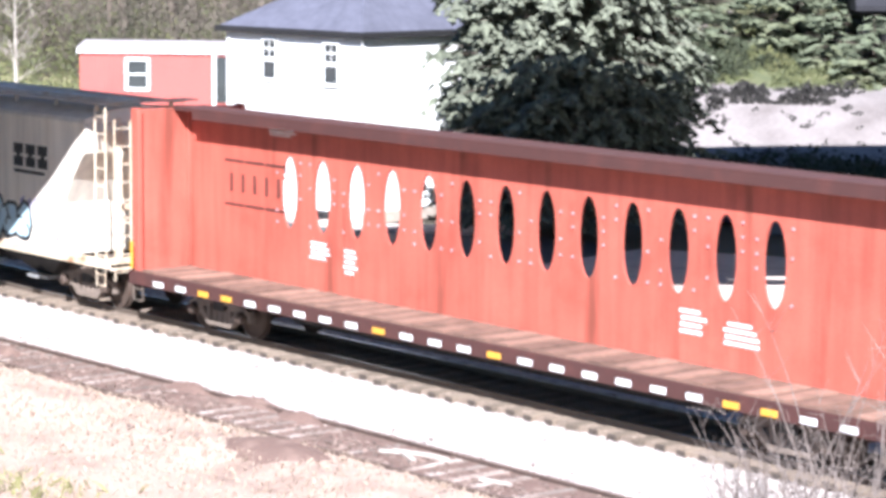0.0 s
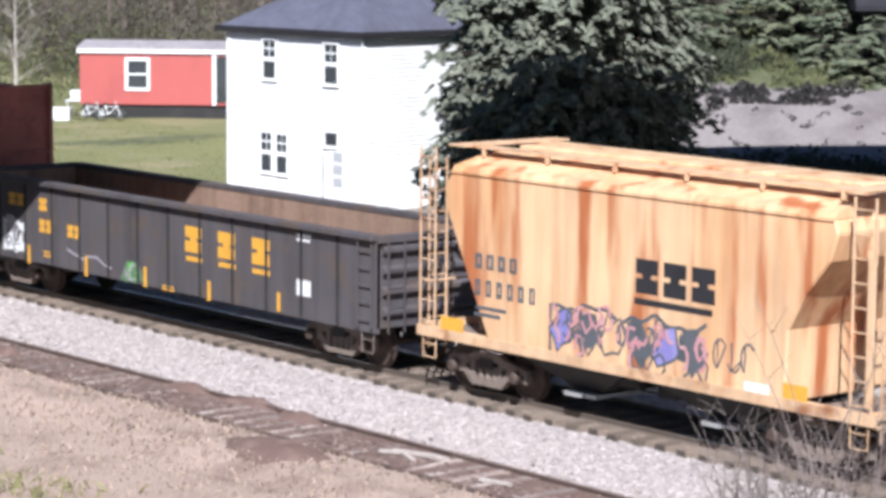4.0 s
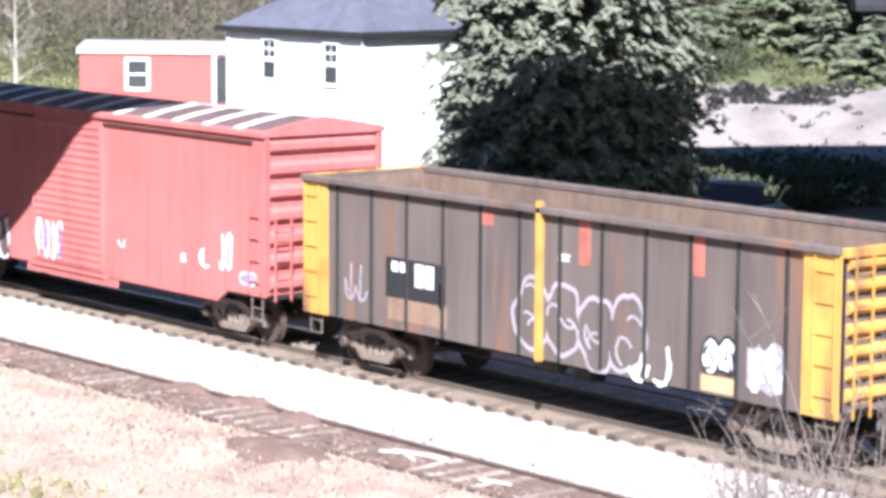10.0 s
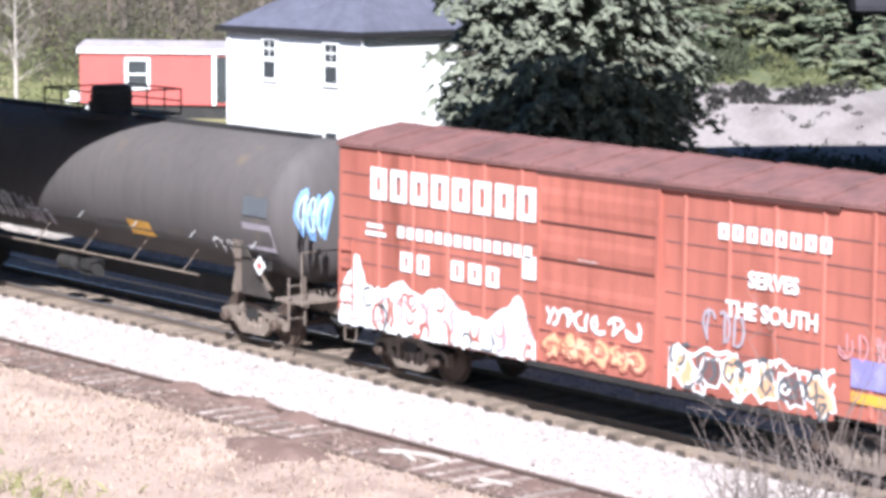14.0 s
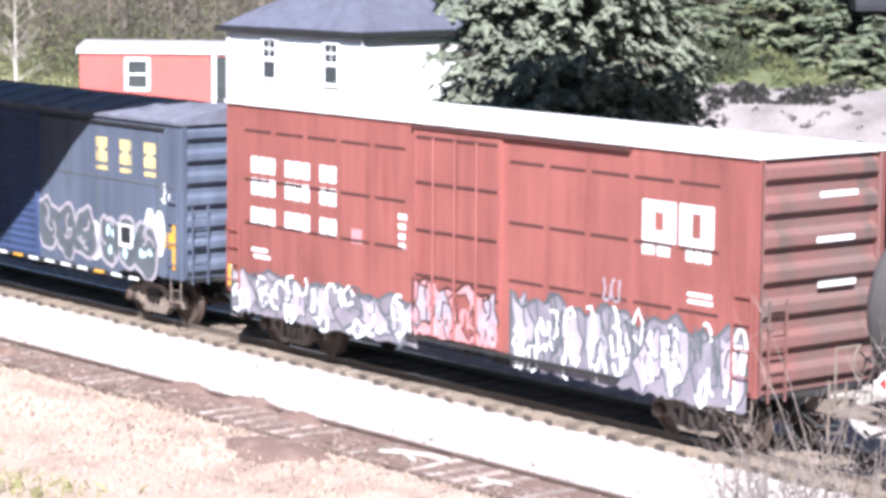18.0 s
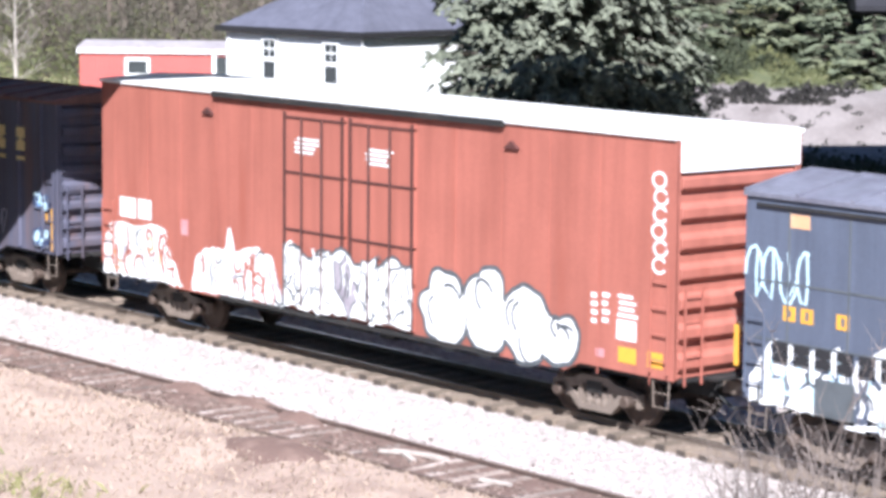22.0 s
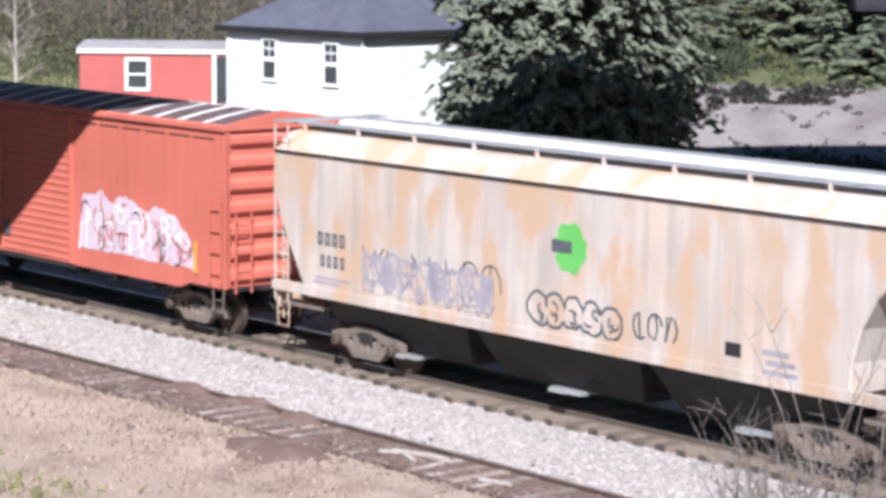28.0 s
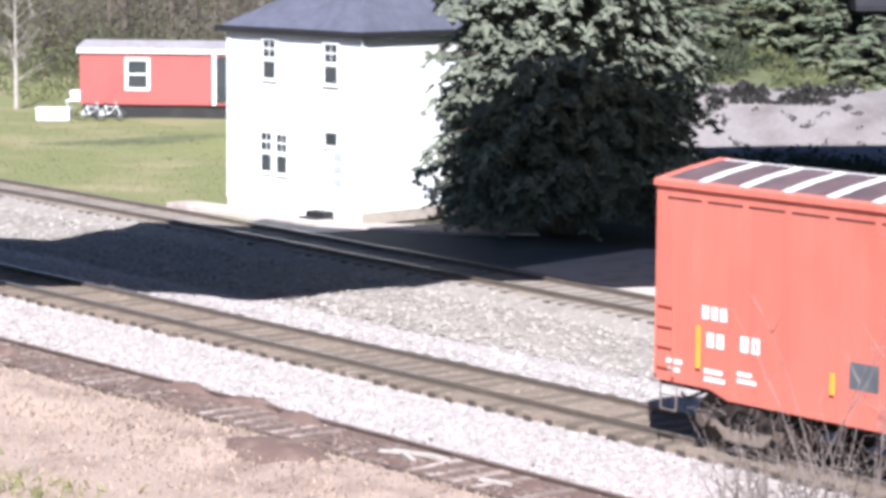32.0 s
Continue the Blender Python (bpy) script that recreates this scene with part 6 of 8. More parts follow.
# ---- red mobile home and what stands by it ----
def trailer():
    root = tagged(new("mobile_home"), "red ribbed mobile home with a pale roof edge", "mobile home")
    A, B = Vector((-102.4, 29.5)), Vector((-95.8, 36.8))
    ux = (B - A).normalized()
    ang = math.atan2(ux.y, ux.x)
    root.matrix_basis = pose(A.x, A.y, -0.36, 0, 0, math.degrees(ang))
    L, D = 12.0, 3.6
    n = 60
    body = Form().box(0, L, 0, D, 0.62, 3.02)
    part("wall", body, "trailer_red", root)
    for i in range(n):
        x = L * (i + 0.5) / n
        part("siding_rib", Form().box(x - 0.02, x + 0.02, -0.018, 0, 0.66, 2.95), "trailer_red", root)
    part("roof", Form().prism([(-0.12, 3.10), (-0.12, 3.20), (D / 2, 3.45), (D + 0.12, 3.20), (D + 0.12, 3.10)], "x", -0.10, L + 0.1), "roof_pale", root, "pale metal roof")
    part("roof_edge", Form().box(-0.1, L + 0.1, -0.13, 0.02, 2.94, 3.10), "paint_white", root, "white roof edge")
    w0 = 2.2
    wn = part("window", Form().box(w0 - 0.14, w0 + 1.0, -0.06, -0.019, 1.25, 1.38).box(w0 - 0.14, w0 + 1.0, -0.06, -0.019, 2.60, 2.74).box(w0 - 0.14, w0, -0.06, -0.019, 1.38, 2.60).box(w0 + 0.86, w0 + 1.0, -0.06, -0.019, 1.38, 2.60).box(w0, w0 + 0.86, -0.055, -0.019, 1.95, 2.03), "paint_white", root, "white-framed sash window")
    part("pane", Form().box(w0, w0 + 0.86, -0.035, -0.019, 1.38, 1.95), "window_dark", wn)
    part("pane", Form().box(w0, w0 + 0.86, -0.035, -0.019, 2.03, 2.60), "window_dark", wn)
    part("corner_trim", Form().box(6.02, 6.2, -0.05, -0.019, 0.62, 2.94), "paint_white", root)
    part("door", Form().box(6.2, 7.3, -0.05, -0.019, 0.75, 2.8), "window_dark", root, "dark screen door")
    for i in range(9):
        x = 0.6 + 1.35 * i
        for y in (0.35, D - 0.65):
            part("block_pier", Form().box(x, x + 0.3, y, y + 0.3, 0.0, 0.55), "fascia_dark", root)
    part("chassis", Form().box(0.1, L - 0.1, 0.3, 0.5, 0.45, 0.62).box(0.1, L - 0.1, D - 0.5, D - 0.3, 0.45, 0.62).box(0.1, L - 0.1, 0.5, D - 0.5, 0.54, 0.615), "black_steel", root)
    # black sheet painted in as the shade of the open gap below the floor
    part("skirt", Form().box(0.1, L - 0.1, 0.12, 0.17, 0.0, 0.6), "black_steel", root, "black sheet standing in for the shade in the gap under the floor")


trailer()


def gz(x, y):
    return ground_z(x, y)


def simple(name, fo, material, loc, label, category, rz=0, group=""):
    ob = tagged(new(name), label, category, group)
    ob.matrix_basis = pose(*loc, 0, 0, rz)
    if fo is not None:
        part(name + "_body", fo, material, ob, bevel=0.02)
    return ob


ob = simple("storage_chest", Form().box(-0.75, 0.75, -0.35, 0.35, 0, 0.5), "paint_white", (-101.6, 27.7, gz(-101.6, 27.7)), "low white chest lying on the lawn", "chest", 45)
part("lid", Form().box(-0.78, 0.78, -0.38, 0.38, 0.5, 0.56), "paint_white", ob)
ob = simple("garden_table", Form().box(-0.6, 0.6, -0.4, 0.4, 0.70, 0.75), "paint_white", (-103.1, 29.9, gz(-103.1, 29.9)), "white garden table with things piled on it", "table", 45)
for sx in (-0.5, 0.5):
    for sy in (-0.32, 0.32):
        part("leg", Form().rod((sx, sy, 0), (sx, sy, 0.70), 0.03), "paint_white", ob)
ob = simple("storage_tub", Form().prism([(-0.32, 0), (0.32, 0), (0.4, 0.42), (-0.4, 0.42)], "y", -0.28, 0.28), "paint_white", (-103.1, 29.9, gz(-103.1, 29.9) + 0.75), "white tub on the garden table", "tub", 45)


def bicycle(x, y, rz):
    ob = tagged(new("bicycle"), "small pale bicycle standing on the lawn", "bicycle", "bicycles by the mobile home")
    ob.matrix_basis = pose(x, y, gz(x, y), 0, 0, rz)
    n = 16
    for cx in (-0.45, 0.45):
        w = part("wheel", Form().path([(cx + 0.27 * math.cos(6.2832 * i / n), 0, 0.28 + 0.27 * math.sin(6.2832 * i / n)) for i in range(n + 1)], 0.025, 4), "rubber", ob)
        sp = Form()
        for i in range(6):
            a = math.pi * i / 6
            sp.rod((cx - 0.26 * math.cos(a), 0, 0.28 - 0.26 * math.sin(a)), (cx + 0.26 * math.cos(a), 0, 0.28 + 0.26 * math.sin(a)), 0.006, seg=3)
        part("spokes", sp, "galvanised", w)
    part("frame", Form().path([(-0.45, 0, 0.28), (-0.1, 0, 0.28), (0.3, 0, 0.62), (-0.2, 0, 0.62), (-0.45, 0, 0.28)], 0.03).path([(-0.1, 0, 0.28), (-0.22, 0, 0.72)], 0.025).path([(0.45, 0, 0.28), (0.3, 0, 0.62), (0.25, 0, 0.82)], 0.025), "paint_white", ob)
    part("saddle", Form().box(-0.32, -0.1, -0.06, 0.06, 0.72, 0.77), "rubber", ob)
    part("handlebar", Form().path([(0.2, -0.22, 0.86), (0.25, 0, 0.82), (0.2, 0.22, 0.86)], 0.02), "galvanised", ob)


bicycle(-100.6, 29.0, 40)
bicycle(-100.0, 29.6, 62)

ob = simple("dumpster", Form().prism([(-0.85, 0.1), (0.85, 0.1), (0.95, 1.15), (-0.95, 1.15)], "y", -0.7, 0.7), "bin_blue", (-55.9, 24.3, gz(-55.9, 24.3)), "blue steel dumpster standing in the shade", "dumpster", 50)
part("lid", Form().prism([(-0.98, 1.15), (0.98, 1.15), (0.98, 1.2), (-0.98, 1.32)], "y", -0.74, 0.74), "bin_blue", ob)
for sx in (-0.7, 0.7):
    part("foot", Form().box(sx - 0.08, sx + 0.08, -0.6, 0.6, 0, 0.1), "rubber", ob)
ob = simple("covered_pile", Form().prism([(-0.9, 0), (0.9, 0), (0.75, 0.5), (0.2, 0.85), (-0.4, 0.75), (-0.8, 0.4)], "y", -0.6, 0.6), "tarp_pale", (-53.3, 23.6, gz(-53.3, 23.6)), "pile under a pale blue tarp", "tarp pile", 50)


# ---- trees and plants ----
def scatter_mesh(name, template_v, template_f, mats, material, parent=None):
    """Many copies of a small template, each by its own 4 x 4 matrix, in one mesh."""
    tv = np.c_[np.array(template_v, float), np.ones(len(template_v))]
    out = np.einsum("nij,kj->nki", mats, tv)[:, :, :3]
    nv = len(template_v)
    v = out.reshape(-1, 3)
    f = []
    for q in template_f:
        f.append(np.array(q)[None] + nv * np.arange(len(mats))[:, None])
    faces = [tuple(r) for block in f for r in block.tolist()]
    ob = fast(name, v, faces, material)
    ob.parent = parent
    return ob


# a drooping spray of needles: a spine with slender side twigs
def spray_template(pairs, wide):
    v, f = [], []

    def twig(a, b, w):
        a, b = Vector(a), Vector(b)
        d = (b - a).normalized()
        n = d.cross(Vector((0, 0, 1))).normalized() * w
        m = a.lerp(b, 0.45)
        k = len(v)
        v.extend(tuple(p) for p in (a, m + n - Vector((0, 0, w * 0.5)), b, m - n - Vector((0, 0, w * 0.5)), m + Vector((0, 0, w * 0.45))))
        f.extend([(k, k + 1, k + 4), (k + 1, k + 2, k + 4), (k + 2, k + 3, k + 4), (k + 3, k, k + 4)])

    twig((0, 0, 0), (1.0, 0, -0.20), wide)
    for i in range(pairs):
        s = 0.12 + 0.72 * i / (pairs - 1)
        for q in (-1, 1):
            ln = 0.42 * (1 - 0.5 * s)
            twig((s, 0, -0.18 * s), (s + ln * 0.8, q * ln, -0.18 * s - 0.10 - 0.05 * q), wide * 0.9)
    return v, f


SPRAY_V, SPRAY_F = spray_template(2, 0.17)
FAN_V, FAN_F = spray_template(3, 0.13)
LEAF_V = [(-0.5, 0, 0), (0, -0.28, 0.08), (0.5, 0, 0.0), (0, 0.28, 0.05), (0.05, 0.0, 0.3), (0.1, 0.05, -0.25)]
LEAF_F = [(0, 1, 2, 3), (0, 4, 2), (1, 5, 3)]


def conifer(name, x, y, height, radius, low, label, material, seed, whorls, per, spray, droop=18, shape=0.75, bark="bark", tilt=30, dip=(5, 42)):
    rng = random.Random(seed)
    z = gz(x, y)
    root = tagged(new(name), label, "tree")
    root.location = (x, y, z - 0.05)
    tr = Form().rod((0, 0, 0), (0, 0, height * 0.5), 0.022 * height, 0.012 * height, 10).rod((0, 0, height * 0.5), (0, 0, height), 0.012 * height, 0.01, 8)
    part("trunk", tr, bark, root)
    limbs, mats = Form(), []
    for w in range(whorls):
        u = w / (whorls - 1)
        h = low + (height - low) * u
        r = radius * (1 - u) ** shape * rng.uniform(0.85, 1.1) * min(1.0, 0.8 + 1.0 * u) + 0.15
        n = max(4, int(per * (1 - 0.6 * u)))
        for i in range(n):
            a = 6.2832 * (i + rng.random() * 0.8) / n
            rr = r * rng.uniform(0.72, 1.08)
            dz = -math.tan(radians(droop)) * rr * (1.0 - 0.9 * u) * rng.uniform(0.6, 1.3) + 0.25 * u * rr
            hz = h + rng.uniform(-0.3, 0.3)
            tip = Vector((rr * math.cos(a), rr * math.sin(a), hz + dz))
            limbs.rod((0, 0, hz), tip * 0.96 + Vector((0, 0, hz)) * 0.04 - Vector((0, 0, tip.z * 0)), 0.035 * (1 - 0.7 * u), 0.008, 4)
            k = max(3, int(rr / spray * 2.6))
            for q in range(k):
                s = (q + rng.uniform(0.2, 1.0)) / k
                if s < 0.22 and rng.random() < 0.7:
                    continue
                px, py = tip.x * s, tip.y * s
                pz = hz + (tip.z - hz) * s - 0.15 * math.sin(s * 3.1)
                yaw = math.degrees(a) + rng.uniform(-75, 75)
                sc = spray * rng.uniform(0.7, 1.35)
                m = Matrix.Translation((px, py, pz + rng.uniform(-0.15, 0.1))) @ Euler((radians(rng.uniform(-tilt, tilt)), radians(rng.uniform(*dip)), radians(yaw))).to_matrix().to_4x4() @ Matrix.Scale(sc, 4)
                mats.append(np.array(m))
    tagged(part("branchwork", limbs, bark, root), kind="stuff")
    crown = scatter_mesh("crown", *((SPRAY_V, SPRAY_F) if material == "spruce" else (FAN_V, FAN_F)), np.array(mats), material, root)
    tagged(crown, "grey-green drooping needle sprays" if material == "spruce" else "green needle sprays")
    return root


conifer("spruce_tree", -56.9, 18.5, 15.0, 4.45, 1.7, "large old blue-grey spruce with drooping boughs", "spruce", 11, 46, 32, 0.54, 12, 0.65)
for px, py, ph, pr, pl, lab in ((-74.9, 47.0, 6.6, 3.3, 0.5, "green pine with spreading layers above the gravel bank"), (-71.7, 46.2, 3.6, 1.7, 0.2, "small green pine beside the shed"), (-69.4, 45.6, 2.3, 1.7, 0.1, "low green pine at the foot of the shed"), (-79.5, 45.0, 9.0, 3.6, 0.8, "green pine with spreading layers"),
                                (-77.5, 41.0, 10.0, 3.8, 0.7, "green pine with spreading layers"), (-83.5, 56.5, 12.0, 4.2, 0.7, "tall green pine behind the bank"),
                                (-88.0, 52.0, 13.0, 4.2, 1.0, "tall green pine behind the bank"), (-84.0, 43.0, 11.0, 3.6, 0.8, "tall green pine behind the bank")):
    conifer("pine_tree", px, py, ph, pr, pl, lab, "pine", int(-px * 10), 5 if ph < 4 else 9 if ph < 7 else 12, 24, 0.5, 2, 0.7, "bark", 10, (-12, 12))


def clumps(name, count, place, size, material, lab, seed, parent=None, cat="bushes"):
    rng = random.Random(seed)
    mats = []
    while len(mats) < count:
        p = place(rng)
        if p is None:
            continue
        m = Matrix.Translation(p) @ Euler((rng.uniform(0, 6.28), rng.uniform(0, 6.28), rng.uniform(0, 6.28))).to_matrix().to_4x4() @ Matrix.Scale(size * rng.uniform(0.5, 1.5), 4)
        mats.append(np.array(m))
    ob = scatter_mesh(name, LEAF_V, LEAF_F, np.array(mats), material, parent)
    return tagged(ob, lab, cat, kind="stuff") if parent is None else ob


def thicket(x0, x1, y0, y1, low, high, lump, wedge=None):
    """Points inside an uneven wall of undergrowth."""
    def place(rng):
        x, y = rng.uniform(x0, x1), rng.uniform(y0, y1)
        if wedge and not wedge[0] < (y + 31.9) / -x < wedge[1]:
            return None
        top = low + (high - low) * (0.5 + 0.5 * noise.noise(Vector((x / lump, y / lump, 0))))
        h = rng.random() ** 1.3 * top
        if noise.noise(Vector((x * 0.6, y * 0.6, h * 0.6))) < -0.12:
            return None
        return Vector((x, y, gz(x, y) + h))
    return place


clumps("undergrowth", 42000, thicket(-150, -104, 36, 86, 1.0, 7.5, 5, (0.53, 0.72)), 0.20, "leaf_brown", "brown and olive spring woodland undergrowth", 31)
clumps("undergrowth", 16000, thicket(-150, -107, 32, 86, 0.6, 5.0, 4, (0.53, 0.72)), 0.20, "leaf_green", "fresh green bushes at the wood's edge", 32)
def on_bank(x0, x1, s0, s1, low, high, lump):
    """Points on a stretch of the bank, between two lines along its slope."""
    def place(rng):
        x, q = rng.uniform(x0, x1), rng.uniform(s0, s1)
        y = q + 36.5 + 0.85 * (x + 67)
        top = low + (high - low) * (0.5 + 0.5 * noise.noise(Vector((x / lump, y / lump, 4))))
        if top < 0.03:
            return None
        return Vector((x, y, gz(x, y) + top * rng.random() ** 1.2))
    return place


clumps("undergrowth", 5000, on_bank(-86, -70, 17, 30, -0.8, 2.2, 2.5), 0.24, "leaf_green", "yellow-green bushes above the gravel bank", 33)
clumps("undergrowth", 5200, on_bank(-80, -67, 9.3, 17, -0.75, 1.1, 1.4), 0.2, "leaf_green", "low yellow-green bushes on the grassy rise", 40)
clumps("undergrowth", 1800, on_bank(-70.6, -67.2, 11.5, 14.5, 0.2, 1.9, 1.5), 0.2, "leaf_green", "green bushes at the foot of the shed", 42)
clumps("evergreen_shrub", 1600, on_bank(-75.5, -70.5, 12.5, 15.5, -0.9, 1.3, 1.2), 0.2, "leaf_dark", "dark spreading evergreen shrub under the pine", 41)
clumps("evergreen_shrub", 2600, on_bank(-76.6, -73.2, 9.0, 11.5, 0.3, 1.7, 1.5), 0.2, "leaf_dark", "dark spreading evergreen shrub above the gravel bank", 37)
clumps("brush_pile", 1500, on_bank(-71.2, -67.8, 5.6, 7.6, -0.45, 0.8, 0.9), 0.17, "brush", "dark brush pile on the gravel bank", 34)
clumps("scrub", 2200, on_bank(-74.2, -70.6, 3.2, 7.6, -0.75, 1.1, 0.8), 0.17, "brush", "dark leafless scrub on the edge of the gravel bank", 38)
clumps("scrub", 500, on_bank(-72.0, -64.5, 1.2, 6.0, -0.6, 0.35, 0.6), 0.13, "brush", "scattered twigs and weeds on the gravel bank", 39)
# added dark leaves that stand in for the deep shade seen below the boughs
clumps("undergrowth", 9000, thicket(-70, -56, 24.5, 32.0, 0.3, 1.6, 3), 0.24, "leaf_dark", "dark shrubs added as a shade backing behind the spruce", 35)



def bank_foot(rng):
    x, q = rng.uniform(-73, -55), rng.uniform(-4.0, 1.6)
    y = q + 36.5 + 0.85 * (x + 67) + 0.8 * noise.noise(Vector((x * 0.5, q, 2)))
    if y < 23:
        return None
    return Vector((x, y, gz(x, y) + 0.3 * rng.random() ** 1.5))


clumps("scrub", 7000, bank_foot, 0.17, "leaf_dark", "dark low scrub along the foot of the gravel bank", 36)


# dark-roofed shed among the pines
def shed():
    root = tagged(new("shed"), "dark slate-roofed shed among the pines", "shed")
    root.matrix_basis = pose(-70.2, 49.7, gz(-70.2, 49.7) - 0.1, 0, 0, 51)
    part("wall", Form().box(-3, 5, -2.5, 2.5, -0.6, 2.2), "fascia_dark", root)
    part("roof", Form().prism([(-3.1, 2.0), (-3.1, 2.2), (0, 4.9), (3.1, 2.2), (3.1, 2.0)], "x", -3.4, 5.4), "tar_roof", root)


shed()


def bare_tree(x, y, height, seed, bark="bark", lean=0.0):
    rng = random.Random(seed)
    root = tagged(new("bare_tree"), "leafless tree with thin grey branches" if bark == "bark" else "pale slender tree with few branches", "tree", "bare trees at the wood's edge")
    root.location = (x, y, gz(x, y) - 0.1)
    fo = Form()
    tip = Vector((lean * height, 0, height))
    part("trunk", Form().rod((0, 0, 0), tip * 0.5, 0.020 * height, 0.014 * height, 7).rod(tip * 0.5, tip, 0.014 * height, 0.02, 6), bark, root)
    for i in range(26):
        s = rng.uniform(0.2, 0.95)
        a, ln = rng.uniform(0, 6.28), height * rng.uniform(0.12, 0.32) * (1.1 - s * 0.6)
        p = tip * s
        q = p + Vector((math.cos(a) * ln, math.sin(a) * ln, ln * rng.uniform(0.5, 1.3)))
        fo.rod(p, q, 0.005 * height * (1.1 - s), 0.01, 4)
        for _ in range(3):
            t = p.lerp(q, rng.uniform(0.4, 0.95))
            fo.rod(t, t + Vector((rng.uniform(-1, 1), rng.uniform(-1, 1), rng.uniform(0.2, 1))) * ln * 0.45, 0.012, 0.005, 3)
    tagged(part("branchwork", fo, bark, root), kind="stuff")


rng0 = random.Random(77)
for i in range(34):
    x = rng0.uniform(-146, -107)
    y = 33 + (x + 146) * 0.28 + rng0.uniform(2, 40)
    bare_tree(x, y, rng0.uniform(8, 15), 100 + i, "pale_bark" if i % 4 == 0 else "bark", rng0.uniform(-0.08, 0.08))
bare_tree(-108.0, 29.4, 5.5, 91, "pale_bark", 0.0)


def shrub(x, y, seed, stems, height, thick=0.006):
    """A leafless bush of long thin arching stems."""
    rng = random.Random(seed)
    root = tagged(new("bare_shrub"), "leafless grey-brown shrub with thin arching stems", "shrub")
    root.location = (x, y, gz(x, y) - 0.03)
    for i in range(stems):
        fo = Form()
        a = rng.uniform(0, 6.28)
        out, h = rng.uniform(0.5, 2.0), height * rng.uniform(0.35, 1.0)
        bx, by = rng.uniform(-0.9, 0.9), rng.uniform(-0.35, 0.35)
        pts = []
        for k in range(6):
            s = k / 5
            pts.append(Vector((bx + math.cos(a) * out * s ** 1.5, by + math.sin(a) * out * s ** 1.5 * 0.6, h * s * (1.15 - 0.15 * s))))
        r = thick + 0.006 * rng.random()
        for k in range(5):
            fo.rod(pts[k], pts[k + 1], r * (1 - 0.16 * k), r * (1 - 0.16 * (k + 1)), 4)
        for _ in range(4):
            k = rng.randrange(2, 5)
            p = pts[k].lerp(pts[k + 1], rng.random())
            fo.rod(p, p + Vector((rng.uniform(-1, 1), rng.uniform(-0.6, 0.6), rng.uniform(-0.1, 1))) * 0.5, r * 0.5, 0.002, 3)
        part("stem", fo, "twig", root)


shrub(-27.6, -3.4, 41, 44, 1.7, 0.009)
shrub(-26.2, -3.3, 43, 44, 1.7, 0.009)
shrub(-25.35, -3.6, 42, 16, 4.4, 0.010)


def tufts(name, count, place, h, material, lab, seed, lift=None):
    """Grass blades in one mesh."""
    rng = random.Random(seed)
    v, f = [], []
    for _ in range(count):
        x, y = place(rng)
        z, a, s = gz(x, y) - 0.01 + (lift(x, y) if lift else 0), rng.uniform(0, 6.28), h * rng.uniform(0.4, 1.4)
        lx, ly = rng.uniform(-1, 1) * s, rng.uniform(-1, 1) * s
        c, d = math.cos(a) * 0.02, math.sin(a) * 0.02
        k = len(v)
        v += [(x - c, y - d, z), (x + c, y + d, z), (x + lx * 0.4 + c * 0.7, y + ly * 0.4 + d * 0.7, z + s * 0.7), (x + lx, y + ly, z + s)]
        f += [(k, k + 1, k + 2), (k, k + 2, k + 3)]
    return tagged(fast(name, v, f, material), lab, "grass", kind="stuff")


def straw(r):
    x = r.uniform(-56, -24)
    return x, siding_y(x) - 0.75 - 0.25 * noise.noise(Vector((x * 1.1, 0, 5))) - 8.0 * r.random() ** 1.5


tufts("dry_grass", 19000, straw, 0.075, "dry_grass", "dry straw-coloured grass beside the siding", 51, lambda x, y: 0.18 * smooth(siding_y(x) - 2.9, siding_y(x) - 1.9, y))
tufts("green_grass", 160, lambda r: (-36.3 + r.gauss(0, 0.9), -11.2 + r.gauss(0, 0.5)), 0.16, "green_grass", "patch of green grass among the dry", 52)
tufts("lawn_grass", 14000, lambda r: (r.uniform(-112, -68), r.uniform(12.6, 30)), 0.08, "green_grass", "thin spring lawn", 53)


# ---- dirt on and beside the siding ----
def cinders(rng):
    x = rng.uniform(-58, -24)
    return x, siding_y(x) + rng.normal(-0.1, 0.55), -0.185 + 0.02 * noise.noise(Vector((x, 0, 5)))


def clods(rng):
    x = rng.uniform(-58, -24)
    y = siding_y(x) - 0.8 - abs(rng.normal(0, 0.5))
    return x, y, -0.16 + 0.02 * noise.noise(Vector((x, 0, 5)))


stones("dirt_clods", 900, clods, 0.045, "cinders", "brown clods of dirt strewn beside the siding", 62)
stones("cinders", 3800, cinders, 0.04, "cinders", "brown cinders and dirt on the old siding", 61)


def mound(name, x, y, rx, ry, h, material, lab, cat, seed):
    v, f, n, rings = [], [], 28, 6
    for k in range(rings + 1):
        s = k / rings
        for i in range(n):
            a = 6.2832 * i / n
            r = s * (1 + 0.22 * noise.noise(Vector((math.cos(a) * 1.5, math.sin(a) * 1.5, seed))))
            px, py = x + rx * r * math.cos(a), y + ry * r * math.sin(a)
            v.append((px, py, gz(px, py) - 0.03 + (h + 0.05 * noise.noise(Vector((px * 3, py * 3, seed)))) * (1 - s ** 2)))
    for k in range(rings):
        for i in range(n):
            j = (i + 1) % n
            f.append((k * n + i, (k + 1) * n + i, (k + 1) * n + j, k * n + j))
    return tagged(fast(name, v, f, material, True), lab, cat)


mound("dirt_mound", -35.8, -6.65, 2.1, 0.95, 0.36, "brown_bed", "low heap of dark brown dirt beside the siding", "dirt mound", 3)

